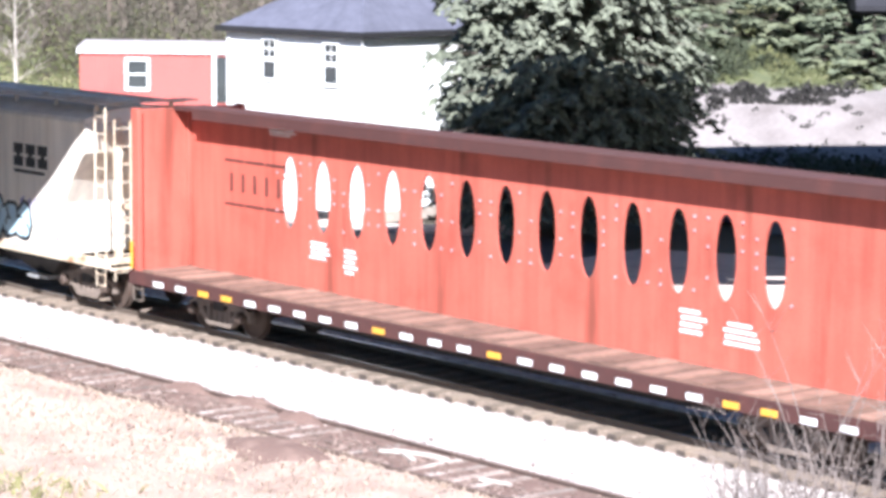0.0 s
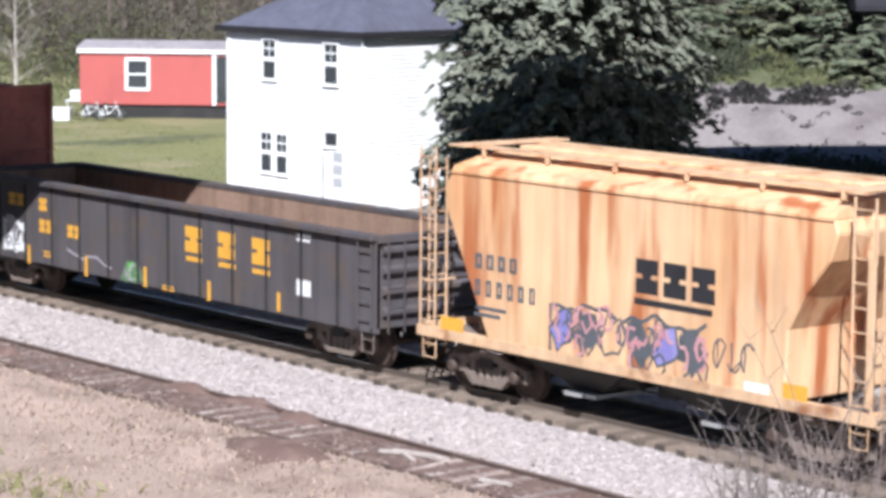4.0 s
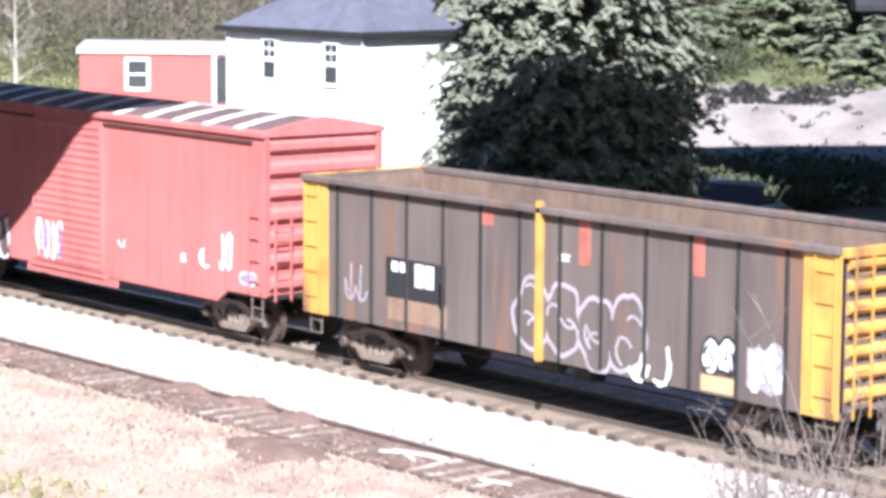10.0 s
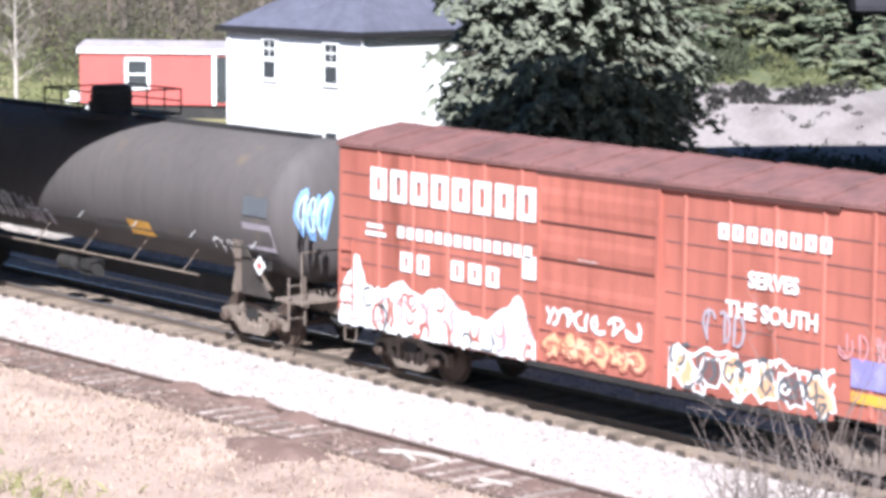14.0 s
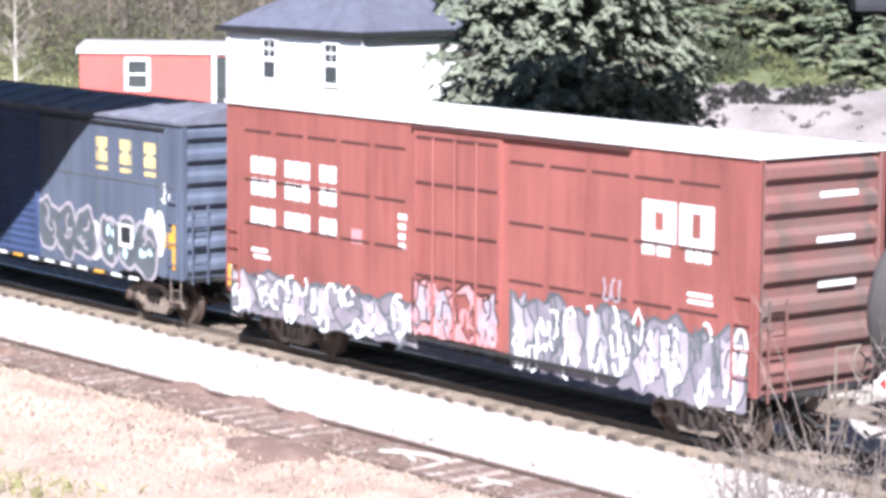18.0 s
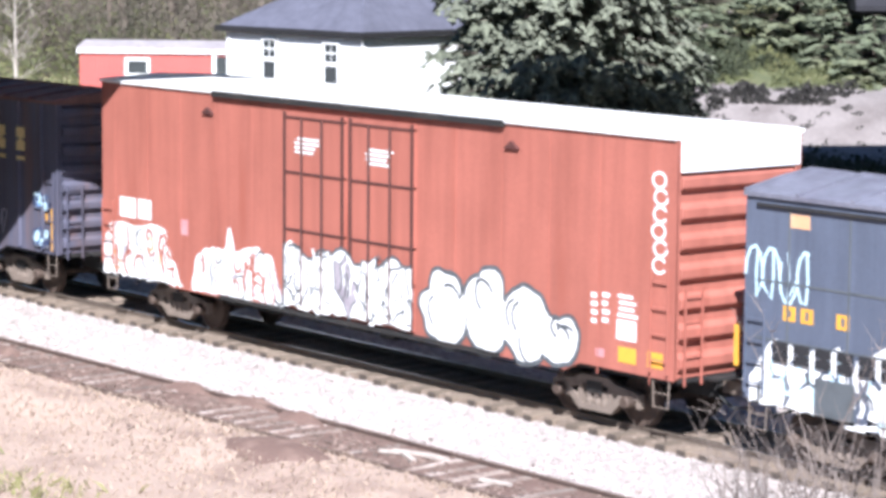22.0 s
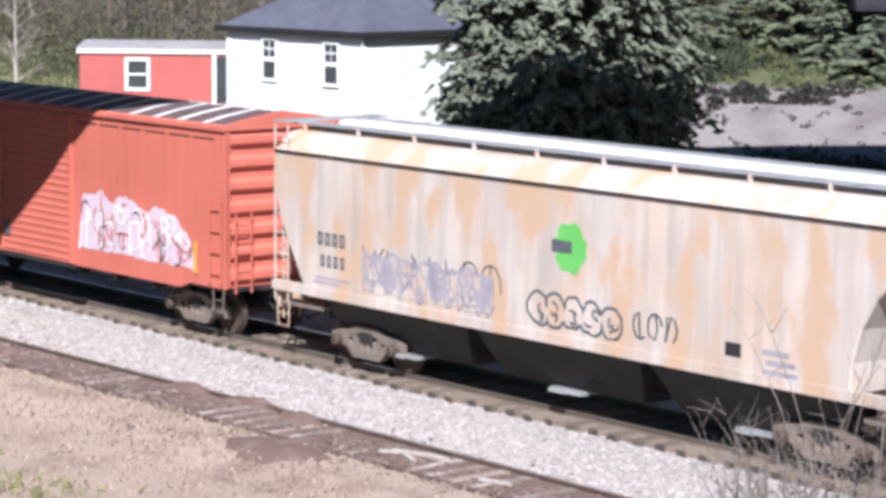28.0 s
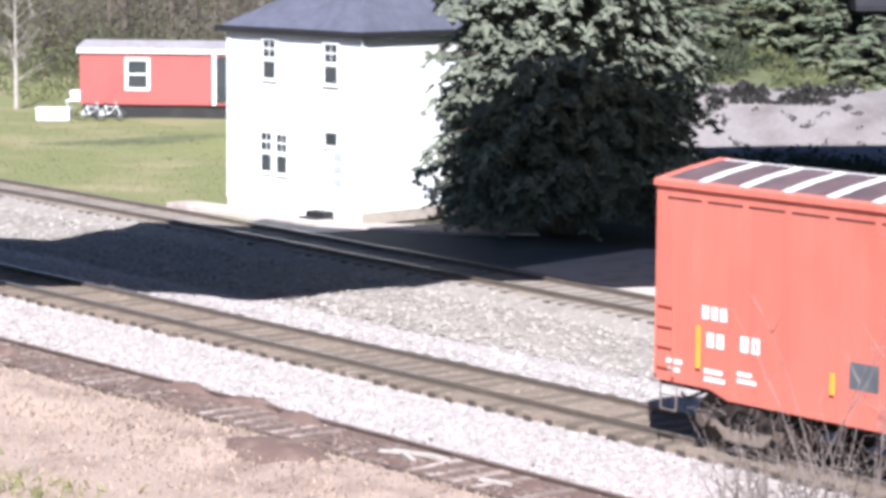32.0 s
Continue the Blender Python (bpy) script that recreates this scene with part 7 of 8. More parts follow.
for bx, by, bl, bw, bz in ((-34.2, -4.95, 0.75, 0.13, 24), (-33.7, -4.85, 0.5, 0.16, 8), (-34.5, -5.15, 0.45, 0.10, 40), (-34.0, -5.2, 0.6, 0.10, -20), (-31.6, -5.3, 0.6, 0.12, 15)):
    ob = tagged(new("scrap_board"), "pale weathered scrap board lying on the siding", "board", "scrap boards on the siding")
    ob.matrix_basis = pose(bx, by, -0.165, 0, 2, bz)
    part("plank", Form().box(-bl / 2, bl / 2, -bw / 2, bw / 2, -0.02, 0.025), "pale_bark", ob)

rng1 = random.Random(8)
for k in range(8):
    dx = -54.0 + 3.6 * k + rng1.uniform(-0.8, 0.8)
    mound("dirt_mound", dx, siding_y(dx) - 0.72 + rng1.uniform(-0.1, 0.1), rng1.uniform(0.8, 1.7), rng1.uniform(0.2, 0.34), rng1.uniform(0.24, 0.29),
          "brown_bed", "low drift of dirt over the ties of the siding", "dirt mound", 20 + k)
for dx, dy, rx in ((-41.6, 0.75, 1.2), (-39.6, 0.85, 1.5), (-37.9, 0.7, 1.1), (-47.5, 0.1, 1.0)):
    mound("dirt_mound", dx, siding_y(dx) + dy, rx, 0.42, 0.30, "brown_bed", "low drift of dirt over the siding's rail", "dirt mound", int(-dx))


# ---- paint, doors and lettering, car by car ----
# cream hopper
marks(b, 1.69, 3.33, 3.01, 3.54, 3, "paint_black", thin=0.8, kind="C")
marks(b, 1.7, 3.09, 2.86, 2.94, 1, "paint_black", thin=1.0)
marks(b, -4.07, -2.79, 2.74, 2.98, 4, "paint_slate", thin=0.6)
marks(b, -4.06, -2.68, 2.3, 2.52, 6, "paint_silver", thin=0.6)
wildstyle(b, -2.68, -0.87, 1.26, 2.61, 4, ("paint_silver", "hopper_white", "paint_silver", "paint_sky"), "paint_black", "hopper_white", 5)
graffiti(b, -0.07, 2.44, 1.22, 2.21, 4, "paint_sky", "paint_black", 6)
scrawl(b, -4.23, -2.78, 1.72, 2.28, 3, "paint_violet", 7, 0.05)
scrawl(b, 1.98, 2.89, 1.97, 2.29, 3, "paint_violet", 8, 0.045)
scrawl(b, 3.2, 4.12, 1.11, 1.5, 3, "paint_violet", 9, 0.045)
graffiti(b, -4.23, -2.64, 1.0, 1.28, 3, "paint_tan", None, 10)
graffiti(b, -0.79, 0.02, 1.12, 1.7, 2, "paint_sky", None, 11)
# rust-orange hopper
marks(c, 0.29, 2.34, 2.5, 3.09, 3, "paint_black", thin=0.8, kind="C")
marks(c, 0.26, 2.15, 2.3, 2.41, 1, "paint_black", thin=1.0)
marks(c, -4.02, -2.72, 2.45, 2.73, 4, "paint_slate", thin=0.6)
marks(c, -4.02, -2.19, 1.95, 2.25, 6, "paint_slate", thin=0.5)
lines(c, -4.11, -3.04, 1.57, 1.82, 2, "paint_slate", seed=17)
wildstyle(c, -1.91, 2.03, 1.17, 2.21, 6, ("hopper_rust", "paint_violet", "paint_slate", "hopper_rust", "paint_slate"), "paint_slate", "paint_pink", 18)
scrawl(c, 2.19, 3.16, 1.44, 1.96, 3, "paint_slate", 19, 0.04)
marks(c, -5.02, -4.35, 1.12, 1.44, 1, "paint_yellow", thin=1.0)
marks(c, 3.79, 4.33, 1.15, 1.44, 1, "paint_yellow", thin=1.0)
marks(c, 2.92, 3.48, 1.09, 1.34, 1, "paint_white", thin=1.0)
# black gondola
marks(d, 1.38, 5.11, 1.74, 2.29, 3, "paint_yellow", thin=0.5, kind="C")
marks(d, 1.41, 5.12, 1.55, 1.65, 3, "paint_yellow", thin=0.5)
marks(d, -6.12, -5.34, 2.08, 2.36, 2, "paint_yellow", thin=0.8, kind="C")
marks(d, -4.73, -4.36, 2.05, 2.34, 1, "paint_yellow", thin=0.9, kind="C")
marks(d, -4.73, -4.11, 1.55, 1.85, 2, "paint_yellow", thin=0.8, kind="C")
marks(d, -3.48, -2.86, 1.55, 1.84, 2, "paint_yellow", thin=0.8, kind="C")
mass(d, [(-6.4, 1.75), (-6.1, 1.85), (-5.8, 1.7), (-5.4, 1.72)], 0.98, "paint_white", (("gon_black", 12, 0.05), ("paint_silver", 4, 0.05)), 30)
mass(d, [(-7.7, 1.0), (-7.3, 1.9), (-7.0, 2.1), (-6.7, 1.8), (-6.55, 1.0)], 0.85, "paint_moss", (("paint_green", 3, 0.05), ("gon_black", 5, 0.06)), 31, lab="dull green sprayed patch")
mass(d, [(-1.2, 0.95), (-0.9, 1.3), (-0.55, 1.25), (-0.1, 0.95)], 0.84, "paint_moss", (("paint_green", 4, 0.05), ("paint_silver", 3, 0.04)), 32, lab="dull green sprayed patch")
tag = Form()
ribbon(tag, [(-3.5, 1.28), (-3.2, 1.2), (-2.8, 1.12), (-2.6, 1.2), (-2.2, 1.22), (-1.9, 1.08), (-1.6, 1.04)], 0.05, -HALF - 0.007)
part("graffiti_tag", tag, "paint_silver", d, "thin sprayed wavy line")
strips(d, (-8.03,), 0.9, 1.76)
strips(d, (-5.16,), 0.78, 1.2)
strips(d, (-2.62,), 0.76, 1.2)
strips(d, (-0.16,), 0.79, 1.23)
strips(d, (2.33,), 0.79, 1.21)
strips(d, (4.86,), 0.87, 1.26)
marks(d, 5.44, 5.91, 1.28, 1.6, 1, "paint_white", thin=1.0)
lines(d, -4.56, -4.16, 1.0, 1.17, 2, "paint_yellow", seed=41)
lines(d, 0.44, 0.95, 0.81, 0.94, 2, "paint_yellow", seed=42)
lines(d, 5.44, 5.99, 2.38, 2.57, 2, "paint_white", seed=43)
# brown gondola with yellow ends
for s in (-1, 1):
    part("end_panel", Form().box(s * hf, s * (hf - 0.78), -HALF - 0.05, -HALF, 1.0, 3.62), "end_yellow", f_, "yellow painted end panel")
part("center_post", Form().box(-0.03, 0.07, -HALF - 0.13, -HALF, 0.98, 3.85), "end_yellow", f_, "yellow stake at mid-length")
marks(f_, -4.54, -2.72, 1.61, 2.38, 1, "paint_black", thin=1.0)
marks(f_, -4.34, -3.83, 2.12, 2.31, 2, "paint_white", thin=0.7, y=-HALF - 0.01)
marks(f_, -3.62, -3.0, 1.89, 2.32, 2, "paint_white", thin=0.8, y=-HALF - 0.01)
marks(f_, -4.47, -2.68, 1.18, 1.62, 1, "gon_rust", thin=1.0)
graffiti(f_, -0.66, 2.7, 1.0, 2.42, 4, "gon_brown", "paint_silver", 50)
scrawl(f_, 2.3, 3.35, 0.97, 1.7, 2, "paint_white", 52, 0.07)
graffiti(f_, 4.16, 4.84, 1.36, 2.02, 2, "paint_white", "paint_black", 53)
wildstyle(f_, 5.18, 5.95, 1.19, 2.08, 2, ("paint_silver", "paint_white", "paint_silver"), "paint_silver", "paint_white", 54)
marks(f_, 4.08, 4.86, 1.05, 1.32, 1, "paint_tan", thin=1.0)
scrawl(f_, -5.86, -5.11, 1.41, 2.16, 2, "paint_silver", 56, 0.05)
marks(f_, -1.72, -1.34, 3.27, 3.51, 1, "lumber_car_red", thin=1.0)
marks(f_, 1.0, 1.3, 2.81, 3.65, 1, "lumber_car_red", thin=1.0)
marks(f_, 3.84, 4.12, 2.94, 3.66, 1, "lumber_car_red", thin=1.0)
marks(f_, -2.9, -2.74, 1.54, 2.02, 1, "paint_blue", thin=1.0)
lines(f_, 0.41, 0.8, 2.84, 2.99, 2, "paint_white", seed=61)
# salmon boxcar
door(g, -1.62, 1.42, 0.92, 4.20, "box_salmon", 20, label="salmon sliding door with pressed ribs")
rail_bar(g, -1.7, 1.5, 0.84, "box_salmon")
rail_bar(g, 1.45, 7.2, 4.24, "dark_red", h=0.05, d=0.05)
rail_bar(g, -7.4, -1.6, 4.22, "dark_red", h=0.05, d=0.05)
rail_bar(g, -1.9, 2.0, 0.72, "box_salmon", "door_sill", 0.16, 0.06)
marks(g, -6.63, -5.43, 2.14, 2.38, 4, "paint_white", thin=0.7, gaps=(1,))
marks(g, -6.41, -5.49, 1.67, 1.92, 4, "paint_white", thin=0.7, gaps=(1,))
lines(g, -6.42, -5.22, 1.29, 1.46, 2, "paint_white", seed=66)
lines(g, -6.58, -5.98, 0.88, 0.98, 1, "paint_white", seed=67)
wildstyle(g, -5.06, -2.87, 0.73, 1.87, 4, ("paint_white", "paint_white", "roof_violet"), "roof_violet", "paint_white", 68)
scrawl(g, -4.85, -4.51, 1.72, 2.13, 1, "paint_white", 69, 0.05)
scrawl(g, -1.45, -0.22, 1.0, 1.91, 4, "paint_white", 70, 0.06, y=-HALF - 0.075)
scrawl(g, -1.36, -0.32, 1.06, 1.8, 3, "paint_violet", 71, 0.05, y=-HALF - 0.075)
scrawl(g, 5.92, 6.5, 1.5, 2.29, 2, "paint_white", 72, 0.06)
scrawl(g, 5.23, 5.7, 1.48, 1.87, 1, "paint_white", 73, 0.05)
graffiti(g, 6.76, 7.3, 1.25, 1.55, 2, "paint_violet", "paint_white", 74)
marks(g, 4.52, 4.68, 1.5, 1.68, 1, "paint_white", thin=1.0)
scrawl(g, 2.02, 2.33, 1.58, 1.75, 1, "paint_white", 76, 0.04)
# brick-red boxcar with white lettering
door(h, -1.58, 1.55, 0.98, 4.32, "box_southern", 4, label="brick-red sliding door")
for z in (1.55, 2.2, 2.85, 3.5):
    rail_bar(h, -1.5, 1.45, z, "dark_red", "door_seam", 0.03, 0.078)
for k in range(7):
    part("side_seam", Form().box(-7.45, -1.66, -HALF - 0.010, -HALF, 1.30 + 0.43 * k, 1.325 + 0.43 * k), "roof_brown", h)
    part("side_seam", Form().box(1.66, 7.45, -HALF - 0.010, -HALF, 1.30 + 0.43 * k, 1.325 + 0.43 * k), "roof_brown", h)
rail_bar(h, -1.6, 5.6, 4.36, "dark_red", h=0.06, d=0.07)
rail_bar(h, -1.8, 5.2, 0.92, "black_steel")
marks(h, -6.52, -1.55, 3.45, 4.06, 8, "paint_white", thin=0.8, y=-HALF - 0.031)
lines(h, -6.71, -5.91, 2.74, 3.04, 2, "paint_white", seed=80, y=-HALF - 0.031)
marks(h, -5.67, -1.69, 2.78, 3.0, 14, "paint_white", thin=0.7, y=-HALF - 0.031)
marks(h, -5.58, -2.52, 2.15, 2.52, 6, "paint_white", thin=0.7, gaps=(2,), y=-HALF - 0.031)
marks(h, 2.93, 5.52, 3.63, 3.89, 8, "paint_white", thin=0.72, y=-HALF - 0.031)
words(h, "SERVES", 4.19, 2.91, 0.36, "paint_white", y=-HALF - 0.031)
words(h, "THE SOUTH", 4.16, 2.37, 0.38, "paint_white", y=-HALF - 0.031)
mass(h, [(-7.54, 1.5), (-7.2, 2.0), (-6.95, 2.35), (-6.6, 1.75), (-6.2, 1.75), (-5.6, 1.95), (-5.0, 1.75), (-4.4, 1.95), (-3.7, 1.6), (-3.0, 1.5), (-2.5, 1.85), (-2.1, 2.05), (-1.62, 1.3)], 0.92, "paint_white",
     (("paint_silver", 16, 0.06), ("paint_pink", 12, 0.07), ("box_southern", 14, 0.07), ("paint_slate", 5, 0.045)), 86, y=-HALF - 0.031)
scrawl(h, -1.4, 1.2, 1.68, 2.0, 6, "paint_white", 77, 0.07, y=-HALF - 0.075)
graffiti(h, -1.35, 1.3, 1.08, 1.62, 6, "paint_tan", "box_southern", 78, y=-HALF - 0.075, spiky=True)
wildstyle(h, 1.84, 5.57, 0.96, 1.84, 6, ("box_southern", "paint_tan", "roof_brown", "paint_tan"), "paint_white", "paint_slate", 87, y=-HALF - 0.031)
scrawl(h, 2.6, 3.56, 1.88, 2.43, 3, "paint_silver", 89, 0.06, y=-HALF - 0.031)
scrawl(h, 6.99, 7.33, 2.64, 3.85, 1, "paint_violet", 90, 0.05, y=-HALF - 0.031)
scrawl(h, 5.62, 6.88, 2.02, 2.44, 4, "paint_pink", 91, 0.04, y=-HALF - 0.031)
marks(h, 5.92, 6.78, 1.35, 1.52, 1, "paint_yellow", thin=1.0, y=-HALF - 0.031)
marks(h, 5.91, 6.75, 1.59, 2.05, 1, "paint_violet", thin=1.0, y=-HALF - 0.031)
marks(h, -2.01, -1.65, 2.41, 2.82, 1, "paint_white", thin=1.0, y=-HALF - 0.031)
lines(h, -1.35, -0.85, 3.0, 3.25, 2, "paint_white", y=-HALF - 0.06)
lines(h, -0.6, 0.2, 2.9, 2.98, 1, "paint_white", y=-HALF - 0.06)
lines(h, -0.6, 0.1, 2.25, 2.4, 2, "paint_white", y=-HALF - 0.06)
# tank car
def on_tank(ob):
    """Wraps painted shapes round the tank's shell."""
    for o in [c for p in (ob if isinstance(ob, list) else [ob]) for c in (p, *p.children)]:
        for vert in o.data.vertices:
            lift = -HALF - vert.co.y
            dz = min(1.45, max(-1.45, vert.co.z - 2.78))
            vert.co.y = -math.sqrt(1.5 ** 2 - dz ** 2) - lift - 0.012


on_tank(marks(i_, 2.97, 3.87, 1.86, 2.19, 1, "paint_yellow", thin=1.0))
on_tank(scrawl(i_, -4.7, -1.9, 1.72, 2.36, 9, "paint_white", 99, 0.055) + scrawl(i_, -1.6, -0.5, 1.7, 2.1, 3, "paint_silver", 98, 0.12))
on_tank(scrawl(i_, 9.5, 10.75, 2.45, 3.4, 3, "paint_blue", 100, 0.11) + scrawl(i_, 9.6, 10.6, 2.6, 3.3, 3, "paint_sky", 102, 0.06))
on_tank(scrawl(i_, 6.29, 7.42, 1.8, 2.12, 3, "paint_white", 101, 0.05))
on_tank(marks(i_, 7.64, 8.51, 2.72, 3.12, 1, "paint_slate", thin=1.0))
on_tank(marks(i_, 7.59, 8.58, 2.0, 2.57, 1, "paint_silver", thin=1.0))
on_tank(lines(i_, -7.48, -6.59, 2.29, 2.4, 1, "paint_yellow", seed=104))
on_tank(marks(i_, -7.45, -5.55, 1.91, 2.21, 9, "paint_yellow", thin=0.8))
on_tank(lines(i_, -7.36, -6.04, 1.81, 1.87, 1, "paint_yellow", seed=106))
on_tank(scrawl(i_, -4.82, -0.9, 1.69, 2.34, 10, "paint_silver", 107, 0.06))
for x in (hi - 0.9, -hi + 0.9):
    pl = Form().prism([(x - 0.2, 1.72), (x, 1.52), (x + 0.2, 1.72), (x, 1.92)], "y", -1.50, -1.485)
    pq = part("placard", pl, "paint_white", i_, "white diamond placard with red")
    part("placard_print", Form().prism([(x - 0.1, 1.72), (x, 1.62), (x + 0.1, 1.72), (x, 1.82)], "y", -1.505, -1.5), "paint_red", pq)
    part("placard_holder", Form().box(x - 0.03, x + 0.03, -1.485, -1.2, 1.6, 1.8), "black_steel", i_)
# maroon high-cube boxcar
door(j, -1.32, 1.22, 1.0, 4.86, "box_maroon", 0, bars=3, bar_paint="box_maroon", label="maroon plug door with lock rods")
for z in (1.35, 2.15, 3.0, 3.9, 4.75):
    rail_bar(j, -1.3, 1.2, z, "dark_red", "door_bar", 0.05, 0.07)
rail_bar(j, -1.4, 4.6, 4.93, "dark_red", h=0.06, d=0.08)
rail_bar(j, -1.5, 4.4, 0.95, "black_steel", h=0.07)
for z, x0, x1 in ((4.45, -7.0, -1.5), (3.45, -7.0, -1.5), (2.55, -7.0, -1.5), (4.45, 1.4, 6.9), (3.35, 1.4, 6.9), (2.3, 1.4, 6.9)):
    marks(j, x0, x1, z, z + 0.055, 5, "dark_red", thin=0.85, name="seam")
marks(j, 4.9, 6.7, 3.42, 4.12, 2, "paint_white", thin=0.9, name="emblem")
marks(j, 4.9, 5.64, 3.19, 3.36, 2, "paint_white", thin=0.8)
marks(j, 5.97, 6.6, 3.17, 3.38, 3, "paint_white", thin=0.8)
marks(j, -6.76, -3.8, 3.63, 3.96, 10, "paint_white", thin=0.8, gaps=(3, 7))
marks(j, -6.76, -3.8, 3.18, 3.52, 10, "paint_white", thin=0.8, gaps=(3, 7))
marks(j, -6.77, -3.79, 2.59, 2.92, 10, "paint_white", thin=0.8, gaps=(3, 7))
lines(j, -0.83, 0.09, 3.15, 3.36, 3, "paint_white", seed=120)
lines(j, -0.83, -0.24, 2.67, 2.97, 3, "paint_white", seed=121)
lines(j, 0.22, 0.82, 2.89, 3.1, 2, "paint_white", seed=122)
marks(j, -3.35, -3.02, 2.52, 2.8, 1, "paint_pink", thin=1.0)
lines(j, -6.77, -5.97, 1.88, 2.15, 2, "paint_white", seed=124)
lines(j, 5.95, 6.66, 2.47, 2.71, 2, "paint_white", seed=125)
lines(j, -1.87, -1.6, 2.56, 3.32, 4, "paint_white", seed=126)
scrawl(j, 3.89, 4.4, 2.27, 2.69, 2, "paint_silver", 127, 0.04)
wildstyle(j, -7.45, -1.24, 0.68, 1.72, 7, ("paint_dusk", "paint_silver", "paint_dusk", "paint_lilac"), "paint_slate", "paint_white", 128)
wildstyle(j, 1.47, 7.44, 0.74, 2.31, 9, ("paint_dusk", "paint_silver", "paint_dusk", "paint_lilac"), "paint_slate", "paint_white", 129)
wildstyle(j, -1.3, 1.2, 1.0, 2.2, 4, ("paint_pink", "paint_lilac", "paint_silver", "box_maroon"), "dark_red", "paint_pink", 7, y=-HALF - 0.075)
for q, z in ((0.35, 4.3), (0.3, 3.55), (0.35, 2.8)):
    part("end_label", Form().box(hj + 0.012, hj + 0.02, q - 0.45, q + 0.45, z, z + 0.09), "paint_white", j)
strips(j, (-7.53,), 1.2, 1.68)
# blue-grey boxcar with a bright blue door
door(k_, -1.55, 1.62, 0.98, 4.34, "door_blue", 20, label="bright blue sliding door with pressed ribs")
rail_bar(k_, 1.6, 6.9, 4.28, "black_steel", h=0.05, d=0.05)
rail_bar(k_, -7.3, -1.6, 4.28, "black_steel", h=0.05, d=0.05)
rail_bar(k_, -1.7, 5.2, 0.94, "black_steel", h=0.07)
for x in (-6.6, -5.3, -4.0, -2.7, 2.9, 4.2, 5.5, 6.7):
    part("side_seam", Form().box(x - 0.02, x + 0.02, -HALF - 0.012, -HALF, 1.1, 4.25), "paint_slate", k_)
for z in (2.1, 3.05):
    part("side_seam", Form().box(-7.3, -1.7, -HALF - 0.009, -HALF, z - 0.02, z + 0.02), "paint_slate", k_)
    part("side_seam", Form().box(1.8, 7.3, -HALF - 0.009, -HALF, z - 0.02, z + 0.02), "paint_slate", k_)
for i in range(16):
    part("sill_plate", Form().box(-5.2 + 0.72 * i, -4.8 + 0.72 * i, -HALF - 0.115, -HALF - 0.10, 0.92, 0.98), "paint_yellow" if i % 5 == 3 else "paint_white", k_)
mass(k_, [(-7.42, 1.5), (-6.9, 2.1), (-6.3, 2.0), (-5.6, 2.15), (-5.0, 2.0), (-4.3, 2.35), (-3.6, 2.15), (-2.8, 2.45), (-2.2, 2.3), (-1.67, 2.55)], 1.02, "paint_white",
     (("box_bluegrey", 26, 0.08), ("paint_sky", 14, 0.07), ("paint_slate", 5, 0.05)), 137)
mass(k_, [(-5.1, 1.1), (-4.4, 1.1), (-1.67, 1.1)], 0.93, "paint_white", (("paint_sky", 5, 0.05),), 138)
marks(k_, -6.88, -4.09, 1.77, 2.1, 6, "paint_black", thin=0.75, y=-HALF - 0.04, kind="C")
marks(k_, -5.94, -5.09, 1.02, 1.62, 1, "paint_slate", thin=1.0, y=-HALF - 0.04)
scrawl(k_, -7.55, -6.03, 2.72, 3.6, 4, "paint_sky", 141, 0.06)
marks(k_, -6.7, -5.16, 2.45, 2.69, 4, "paint_yellow", thin=0.7, gaps=(2,))
marks(k_, -6.62, -6.16, 3.96, 4.18, 1, "paint_tan", thin=1.0)
lines(k_, -2.09, -1.78, 2.75, 3.15, 3, "paint_white", seed=144)
strips(k_, (-7.7,), 1.58, 2.26)
marks(k_, 4.12, 7.08, 3.4, 3.94, 3, "paint_cream", thin=0.45, kind="C")
marks(k_, 4.12, 7.09, 3.22, 3.31, 3, "paint_cream", thin=0.45)
graffiti(k_, 1.6, 4.03, 1.06, 2.41, 3, "paint_slate", "paint_silver", 148, second="box_bluegrey")
graffiti(k_, 4.31, 6.6, 0.98, 2.3, 3, "paint_slate", "paint_silver", 149, second="paint_sky")
graffiti(k_, 3.55, 4.31, 1.06, 2.21, 1, "paint_white", None, 150)
marks(k_, 5.1, 5.66, 1.59, 2.09, 1, "paint_white", thin=1.0, y=-HALF - 0.04)
marks(k_, 5.19, 5.59, 1.68, 2.04, 1, "paint_black", thin=1.0, y=-HALF - 0.046)
scrawl(k_, 6.73, 7.09, 2.7, 3.14, 1, "paint_white", 153, 0.06)
strips(k_, (7.3,), 1.3, 2.27)
marks(k_, 6.83, 7.2, 1.73, 2.06, 1, "paint_yellow", thin=1.0)
graffiti(k_, 6.16, 6.88, 1.49, 2.7, 2, "paint_white", None, 156)
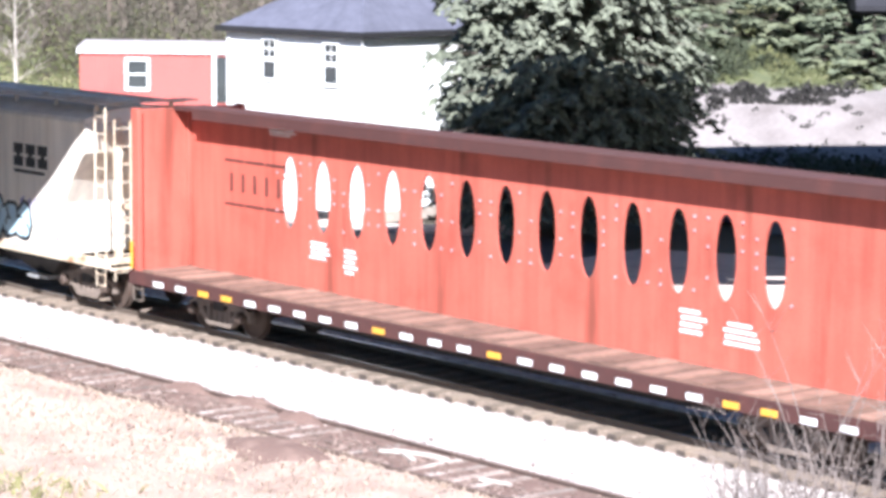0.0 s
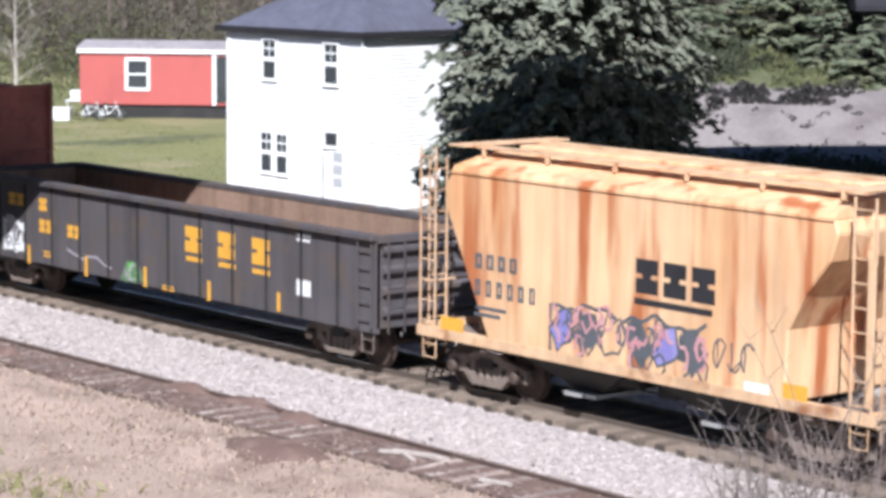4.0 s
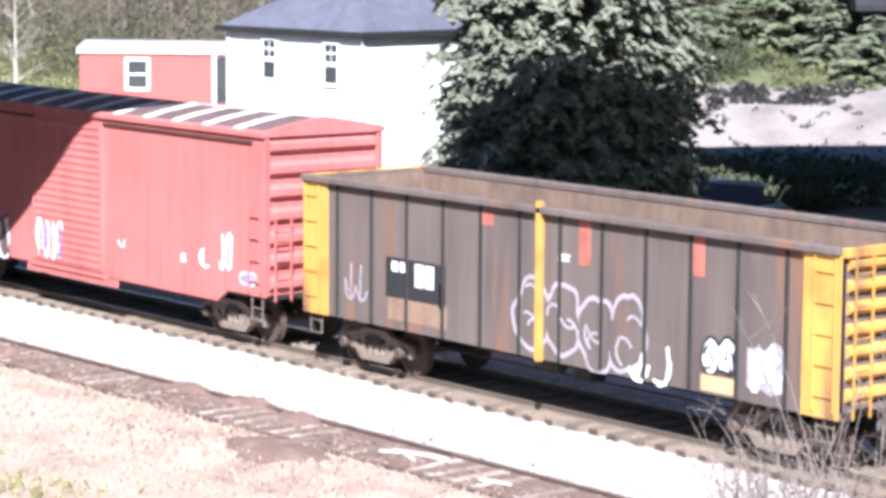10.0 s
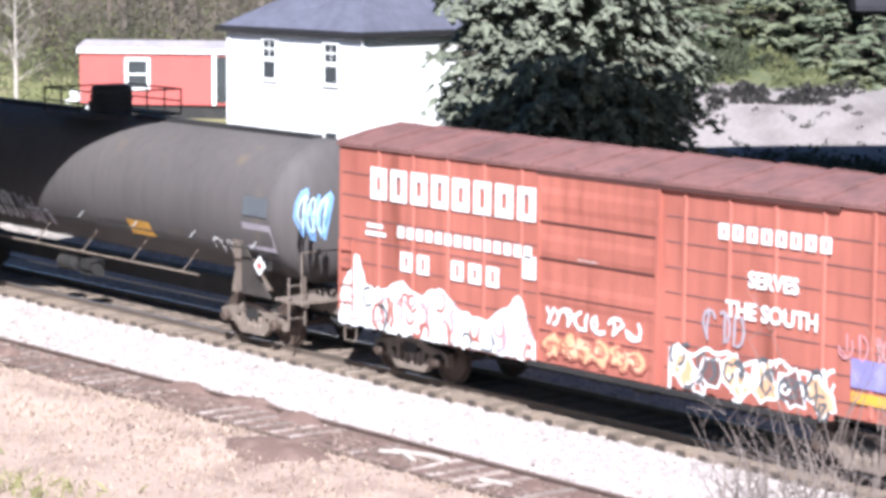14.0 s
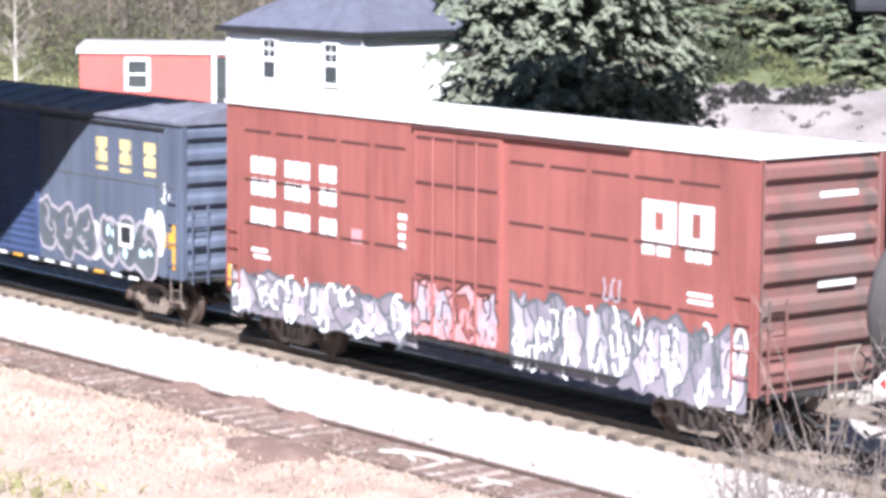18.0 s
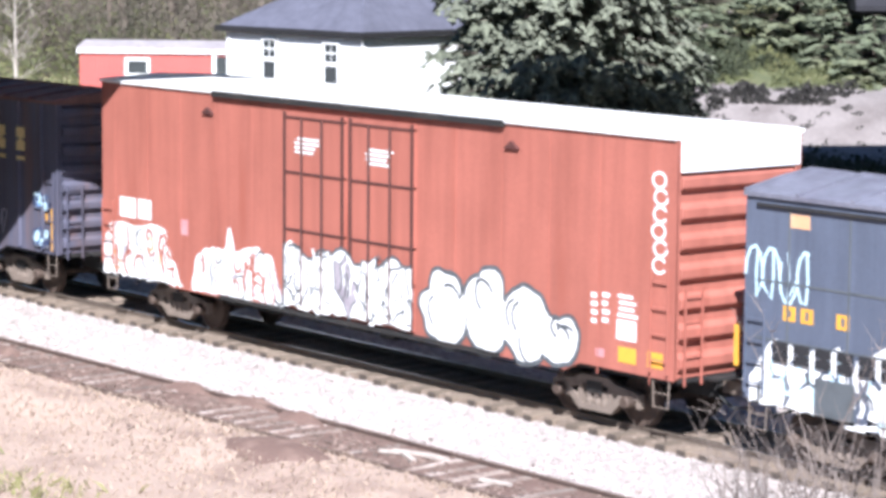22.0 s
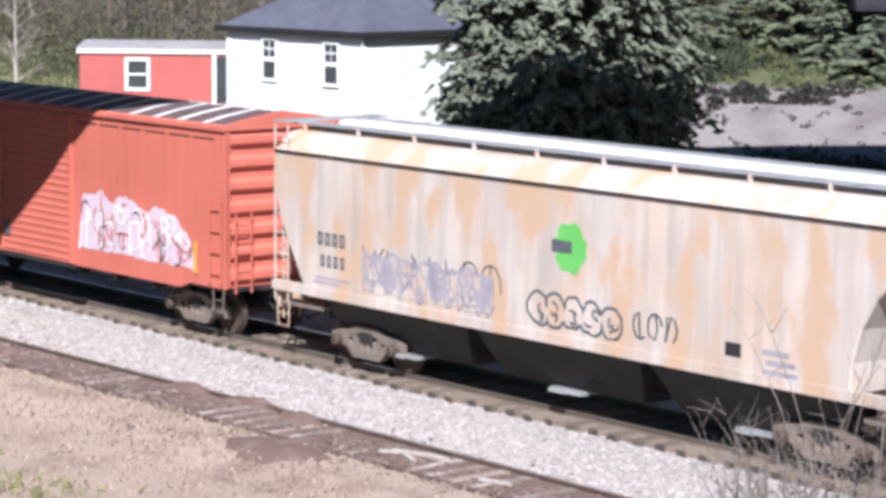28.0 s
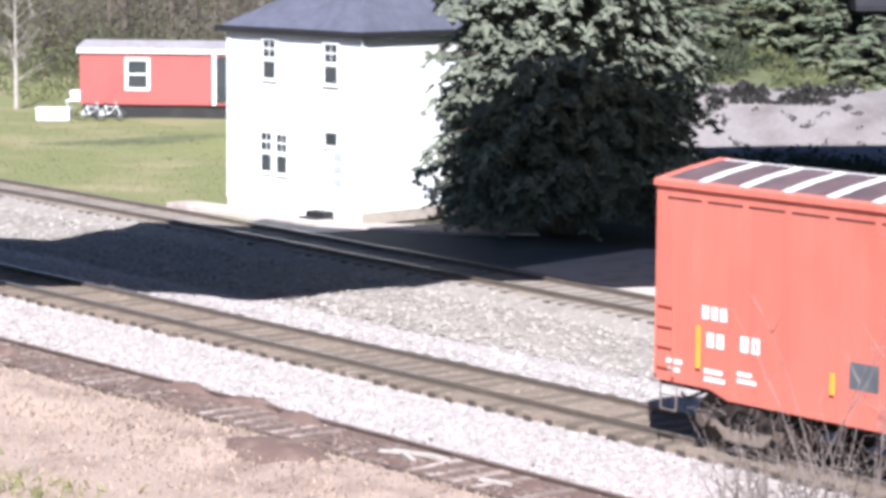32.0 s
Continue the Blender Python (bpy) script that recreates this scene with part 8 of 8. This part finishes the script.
# orange-red high-cube boxcar
for x0, x1 in ((-2.12, -0.1), (0.08, 2.1)):
    door(l_, x0, x1, 1.02, 4.96, "box_orange", 0, bars=2, bar_paint="dark_red", label="orange-red plug door with lock rods")
    for z in (1.9, 2.6, 3.75, 4.85):
        rail_bar(l_, x0, x1, z, "dark_red", "door_bar", 0.05, 0.07)
# gutter in black, so the shadow under the eave is part of its colour
rail_bar(l_, -4.65, 4.7, 5.16, "black_steel", "gutter", 0.12, 0.10)
rail_bar(l_, -4.4, 4.6, 0.93, "black_steel", h=0.08)
for x in (-4.9, 4.9):
    part("lamp_bracket", Form().prism([(x - 0.2, 4.72), (x + 0.2, 4.72), (x, 4.86)], "y", -HALF - 0.06, -HALF), "dark_red", l_)
for i in range(14):
    x = -8.6 + 1.32 * i
    if abs(x) > 2.3:
        part("side_seam", Form().box(x - 0.012, x + 0.012, -HALF - 0.008, -HALF, 0.95, 5.1), "box_orange", l_)
mass(l_, [(-9.1, 1.8), (-8.7, 2.1), (-7.9, 2.12), (-7.1, 2.2), (-6.6, 2.1), (-6.3, 1.5), (-5.9, 1.0)], 0.95, "paint_white", (("paint_silver", 14, 0.05), ("paint_tan", 6, 0.07), ("paint_slate", 5, 0.035), ("box_orange", 12, 0.07)), 160)
mass(l_, [(-5.55, 1.15), (-5.35, 1.7), (-4.9, 1.92), (-4.3, 1.95), (-4.15, 2.4), (-3.9, 1.95), (-3.2, 2.1), (-2.6, 1.95), (-2.35, 1.35), (-2.15, 1.0)], 0.95, "paint_white", (("paint_silver", 16, 0.05), ("paint_slate", 9, 0.045), ("box_orange", 12, 0.06)), 161)
wildstyle(l_, -2.05, 2.1, 1.0, 2.5, 5, ("paint_white", "paint_white", "paint_white", "paint_silver"), "paint_slate", "paint_white", 91, y=-HALF - 0.10)
graffiti(l_, 2.52, 5.92, 0.63, 2.5, 3, "paint_white", "paint_slate", 163)
graffiti(l_, 5.68, 6.71, 0.85, 1.92, 1, "paint_white", "paint_slate", 164)
marks(l_, -8.4, -7.77, 2.25, 2.69, 1, "paint_white", thin=1.0)
marks(l_, -7.66, -7.14, 2.27, 2.7, 1, "paint_white", thin=1.0)
lines(l_, -1.75, -0.85, 4.15, 4.5, 4, "paint_white", y=-HALF - 0.06, seed=8)
lines(l_, 0.6, 1.5, 4.1, 4.45, 4, "paint_white", y=-HALF - 0.06, seed=9)
for k in range(6):
    fo = Form()
    ribbon(fo, [(8.76 + 0.16 * math.cos(q * math.pi / 6 + 0.5) + 0.03 * math.sin(k * 2.2), 3.02 + 0.29 * k + 0.13 * math.sin(q * math.pi / 6 + 0.5)) for q in range(11 + k % 3)], 0.05, -HALF - 0.008)
    part("graffiti", fo, "paint_white", l_, "column of small sprayed loops")
lines(l_, 7.05, 7.25, 1.84, 2.44, 4, "paint_white", seed=170)
lines(l_, 7.32, 7.54, 1.88, 2.47, 4, "paint_white", seed=171)
lines(l_, 7.71, 8.28, 2.03, 2.47, 4, "paint_white", seed=172)
marks(l_, 7.72, 8.21, 1.63, 1.98, 1, "paint_white", thin=1.0)
marks(l_, 7.77, 8.22, 1.24, 1.51, 1, "paint_yellow", thin=1.0)
marks(l_, 8.5, 8.88, 1.25, 1.52, 1, "paint_yellow", thin=1.0)
marks(l_, 7.19, 7.41, 1.26, 1.41, 1, "paint_pink", thin=1.0)
marks(l_, -5.98, -5.7, 2.08, 2.41, 1, "paint_pink", thin=1.0)
part("end_board", Form().box(hl + 0.012, hl + 0.03, -HALF + 0.1, HALF - 0.05, 4.62, 5.2), "paint_white", l_, "white painted upper end panel")
# weathered blue boxcar
door(m_, -1.25, 1.5, 0.98, 4.42, "door_bluegrey", 0, bars=2, bar_paint="dark_red", label="rust-edged plug door with lock rods")
for z in (1.5, 2.3, 3.2, 4.3):
    rail_bar(m_, -1.0, 1.25, z, "black_steel", "door_bar", 0.06, 0.14)
door(m_, 1.62, 4.75, 1.0, 4.40, "door_plug", 0, label="plain blue sliding door")
rail_bar(m_, -1.4, 4.9, 4.48, "dark_red", h=0.06, d=0.09)
rail_bar(m_, -1.5, 5.0, 0.94, "roof_rust", h=0.08)
marks(m_, 5.66, 8.38, 3.38, 3.92, 3, "paint_cream", thin=0.42, y=-HALF - 0.052, kind="C")
marks(m_, 5.67, 8.38, 3.16, 3.25, 3, "paint_cream", thin=0.42, y=-HALF - 0.052)
marks(m_, -8.02, -6.23, 2.33, 2.65, 4, "paint_yellow", thin=0.6, gaps=(2,), y=-HALF - 0.052)
marks(m_, -7.95, -5.37, 1.84, 2.16, 5, "paint_yellow", thin=0.6, y=-HALF - 0.052)
lines(m_, -7.9, -6.48, 1.29, 1.6, 2, "paint_yellow", seed=185)
mass(m_, [(1.8, 1.25), (2.0, 1.9), (2.3, 2.1), (2.9, 1.9), (3.4, 2.15), (4.0, 1.95), (4.4, 2.1), (4.65, 1.8), (4.72, 1.1)], 1.06, "paint_white", (("paint_silver", 10, 0.06), ("door_plug", 8, 0.05)), 95, y=-HALF - 0.06)
scrawl(m_, 1.75, 4.6, 2.15, 2.5, 5, "paint_white", 96, 0.07, y=-HALF - 0.06)
wildstyle(m_, -5.37, -3.77, 0.93, 1.98, 3, ("door_bluegrey", "paint_blue", "door_blue", "paint_blue"), "door_blue", "paint_sky", 187, y=-HALF - 0.052)
wildstyle(m_, 4.7, 5.83, 1.68, 2.35, 3, ("door_bluegrey", "paint_blue", "door_blue", "paint_blue"), "door_blue", "paint_sky", 188, y=-HALF - 0.052)
wildstyle(m_, 8.27, 8.94, 2.09, 2.49, 2, ("door_bluegrey", "paint_blue", "door_blue", "paint_blue"), "door_blue", "paint_sky", 189, y=-HALF - 0.052)
wildstyle(m_, 8.24, 8.91, 1.2, 1.67, 2, ("door_bluegrey", "paint_blue", "door_blue", "paint_blue"), "door_blue", "paint_sky", 190, y=-HALF - 0.052)
marks(m_, -3.42, -2.7, 1.56, 1.95, 1, "lumber_car_red", thin=1.0)
scrawl(m_, -2.23, -1.84, 2.36, 3.05, 1, "paint_white", 192, 0.06)
marks(m_, 5.69, 6.16, 1.64, 1.93, 1, "paint_white", thin=1.0)
graffiti(m_, -4.4, -3.88, 1.18, 2.02, 1, "paint_yellow", None, 194)
graffiti(m_, -4.3, -3.67, 0.84, 1.08, 2, "paint_silver", None, 195)
marks(m_, -5.14, -4.81, 2.37, 2.64, 1, "roof_rust", thin=1.0)
scrawl(m_, 6.61, 7.0, 1.33, 1.94, 1, "paint_silver", 197, 0.05)
strips(m_, (-9.14,), 1.15, 2.11)
strips(m_, (-8.78,), 1.19, 2.14)
strips(m_, (-6.47,), 1.26, 1.69)
strips(m_, (-1.7,), 1.15, 1.61)
strips(m_, (1.7,), 1.28, 1.77)
strips(m_, (6.28,), 1.24, 1.69)
strips(m_, (9.05,), 1.17, 2.14)
marks(m_, 8.44, 8.77, 1.82, 2.16, 1, "paint_yellow", thin=1.0)
marks(m_, 4.69, 5.38, 4.07, 4.19, 1, "paint_black", thin=1.0)
part("end_label", Form().box(hm + 0.012, hm + 0.02, -0.3, 0.5, 3.75, 3.83).box(hm + 0.012, hm + 0.02, -0.1, 0.4, 3.5, 3.58), "paint_yellow", m_)
# grain hopper
emblem, hole = Form(), Form()
flat(emblem, [(0.37 + (0.42 + 0.05 * math.sin(q * 2.3)) * math.cos(math.pi * q / 12), 3.08 + (0.45 + 0.05 * math.sin(q * 1.7)) * math.sin(math.pi * q / 12)) for q in range(24)], -HALF - 0.006)
em = part("emblem", emblem, "paint_green", n_, "plain green disc emblem")
flat(hole, [(-0.12, 2.98), (0.42, 2.98), (0.42, 3.2), (-0.12, 3.2)], -HALF - 0.010)
part("emblem_bar", hole, "paint_slate", em)
marks(n_, -7.15, -6.19, 2.38, 2.64, 4, "paint_slate", thin=0.7)
marks(n_, -7.05, -6.19, 1.95, 2.19, 4, "paint_slate", thin=0.6)
lines(n_, -7.36, -6.03, 1.61, 1.79, 2, "paint_silver", seed=212)
scrawl(n_, -5.79, -1.5, 1.73, 2.54, 7, "paint_slate", 213, 0.04)
wildstyle(n_, -5.63, -1.71, 1.6, 2.47, 8, ("grain_white", "grain_white", "paint_silver", "grain_white"), "paint_silver", "paint_silver", 214)
graffiti(n_, -0.71, 1.7, 1.62, 2.2, 5, "grain_white", "paint_slate", 216)
scrawl(n_, 2.02, 3.1, 1.71, 2.18, 3, "paint_slate", 216, 0.05)
marks(n_, 4.24, 4.6, 1.71, 1.94, 1, "paint_black", thin=1.0)
lines(n_, 5.07, 5.91, 1.51, 2.0, 3, "paint_silver", seed=218)
# bright coral-red boxcar at the tail
door(o, -1.6, 1.58, 0.98, 4.36, "box_bright", 20, label="coral-red sliding door with pressed ribs")
rail_bar(o, -1.7, 5.2, 4.40, "dark_red", h=0.05, d=0.06)
rail_bar(o, -1.7, 1.7, 0.92, "black_steel", h=0.08)
marks(o, -7.4, -1.7, 4.18, 4.22, 6, "dark_red", thin=0.85, name="seam")
marks(o, 1.8, 7.4, 4.18, 4.22, 6, "dark_red", thin=0.85, name="seam")
marks(o, -6.53, -5.9, 2.25, 2.47, 3, "paint_white", thin=0.7)
marks(o, -6.41, -5.95, 1.79, 2.03, 2, "paint_white", thin=0.7)
marks(o, -5.63, -5.12, 1.81, 2.07, 2, "paint_white", thin=0.7)
lines(o, -6.47, -5.95, 1.21, 1.48, 2, "paint_white", seed=224)
lines(o, -5.74, -5.22, 1.29, 1.53, 2, "paint_white", seed=225)
marks(o, -3.23, -2.62, 1.55, 1.98, 1, "paint_slate", thin=1.0)
lines(o, -2.19, -1.78, 1.96, 2.85, 6, "paint_white", seed=227)
lines(o, -7.38, -6.97, 1.26, 1.54, 2, "paint_white", seed=228)
marks(o, -1.41, -1.17, 1.37, 1.71, 1, "paint_slate", thin=1.0, y=-HALF - 0.095)
mass(o, [(1.85, 1.9), (2.0, 2.6), (2.5, 2.6), (2.75, 2.75), (3.2, 2.5), (3.6, 2.7), (4.1, 2.62), (4.6, 2.42), (5.1, 2.6), (5.7, 2.45), (6.2, 2.15), (6.6, 1.6)], 1.38, "paint_blush",
     (("paint_pink", 16, 0.09), ("box_bright", 10, 0.06), ("paint_white", 30, 0.055), ("roof_violet", 12, 0.03)), 230, lab="pink and white sprayed graffiti letters")
strips(o, (-6.58,), 1.41, 2.13)
strips(o, (-3.56,), 1.4, 1.75)
strips(o, (-0.99,), 1.31, 1.65)
strips(o, (6.59,), 1.31, 2.0)
strips(o, (-0.24,), 1.41, 1.79)


# ---- what moves ----
def motions():
    times = [float(t) for t in range(33)]
    for car, mid in CARS:
        walk(car, [(t, pose(mid + train_x(t), 0, 0)) for t in times])
    for ob, mid, z, turn in LOADS:
        walk(ob, [(t, pose(mid + train_x(t), 0, z, 0, 0, turn)) for t in times])
    for wheel, x, mid in WHEELS:
        seen = [t / 15 for t in range(0, 481) if -78 < mid + train_x(t / 15) < -14]
        if not seen:
            continue
        rows = sorted({0.0, 32.0, *seen})
        walk(wheel, [(t, Matrix.Translation((x, 0, 0.457)) @ Matrix.Rotation((train_x(min(max(t, seen[0]), seen[-1])) - train_x(seen[0])) / 0.457, 4, "Y")) for t in rows])


motions()
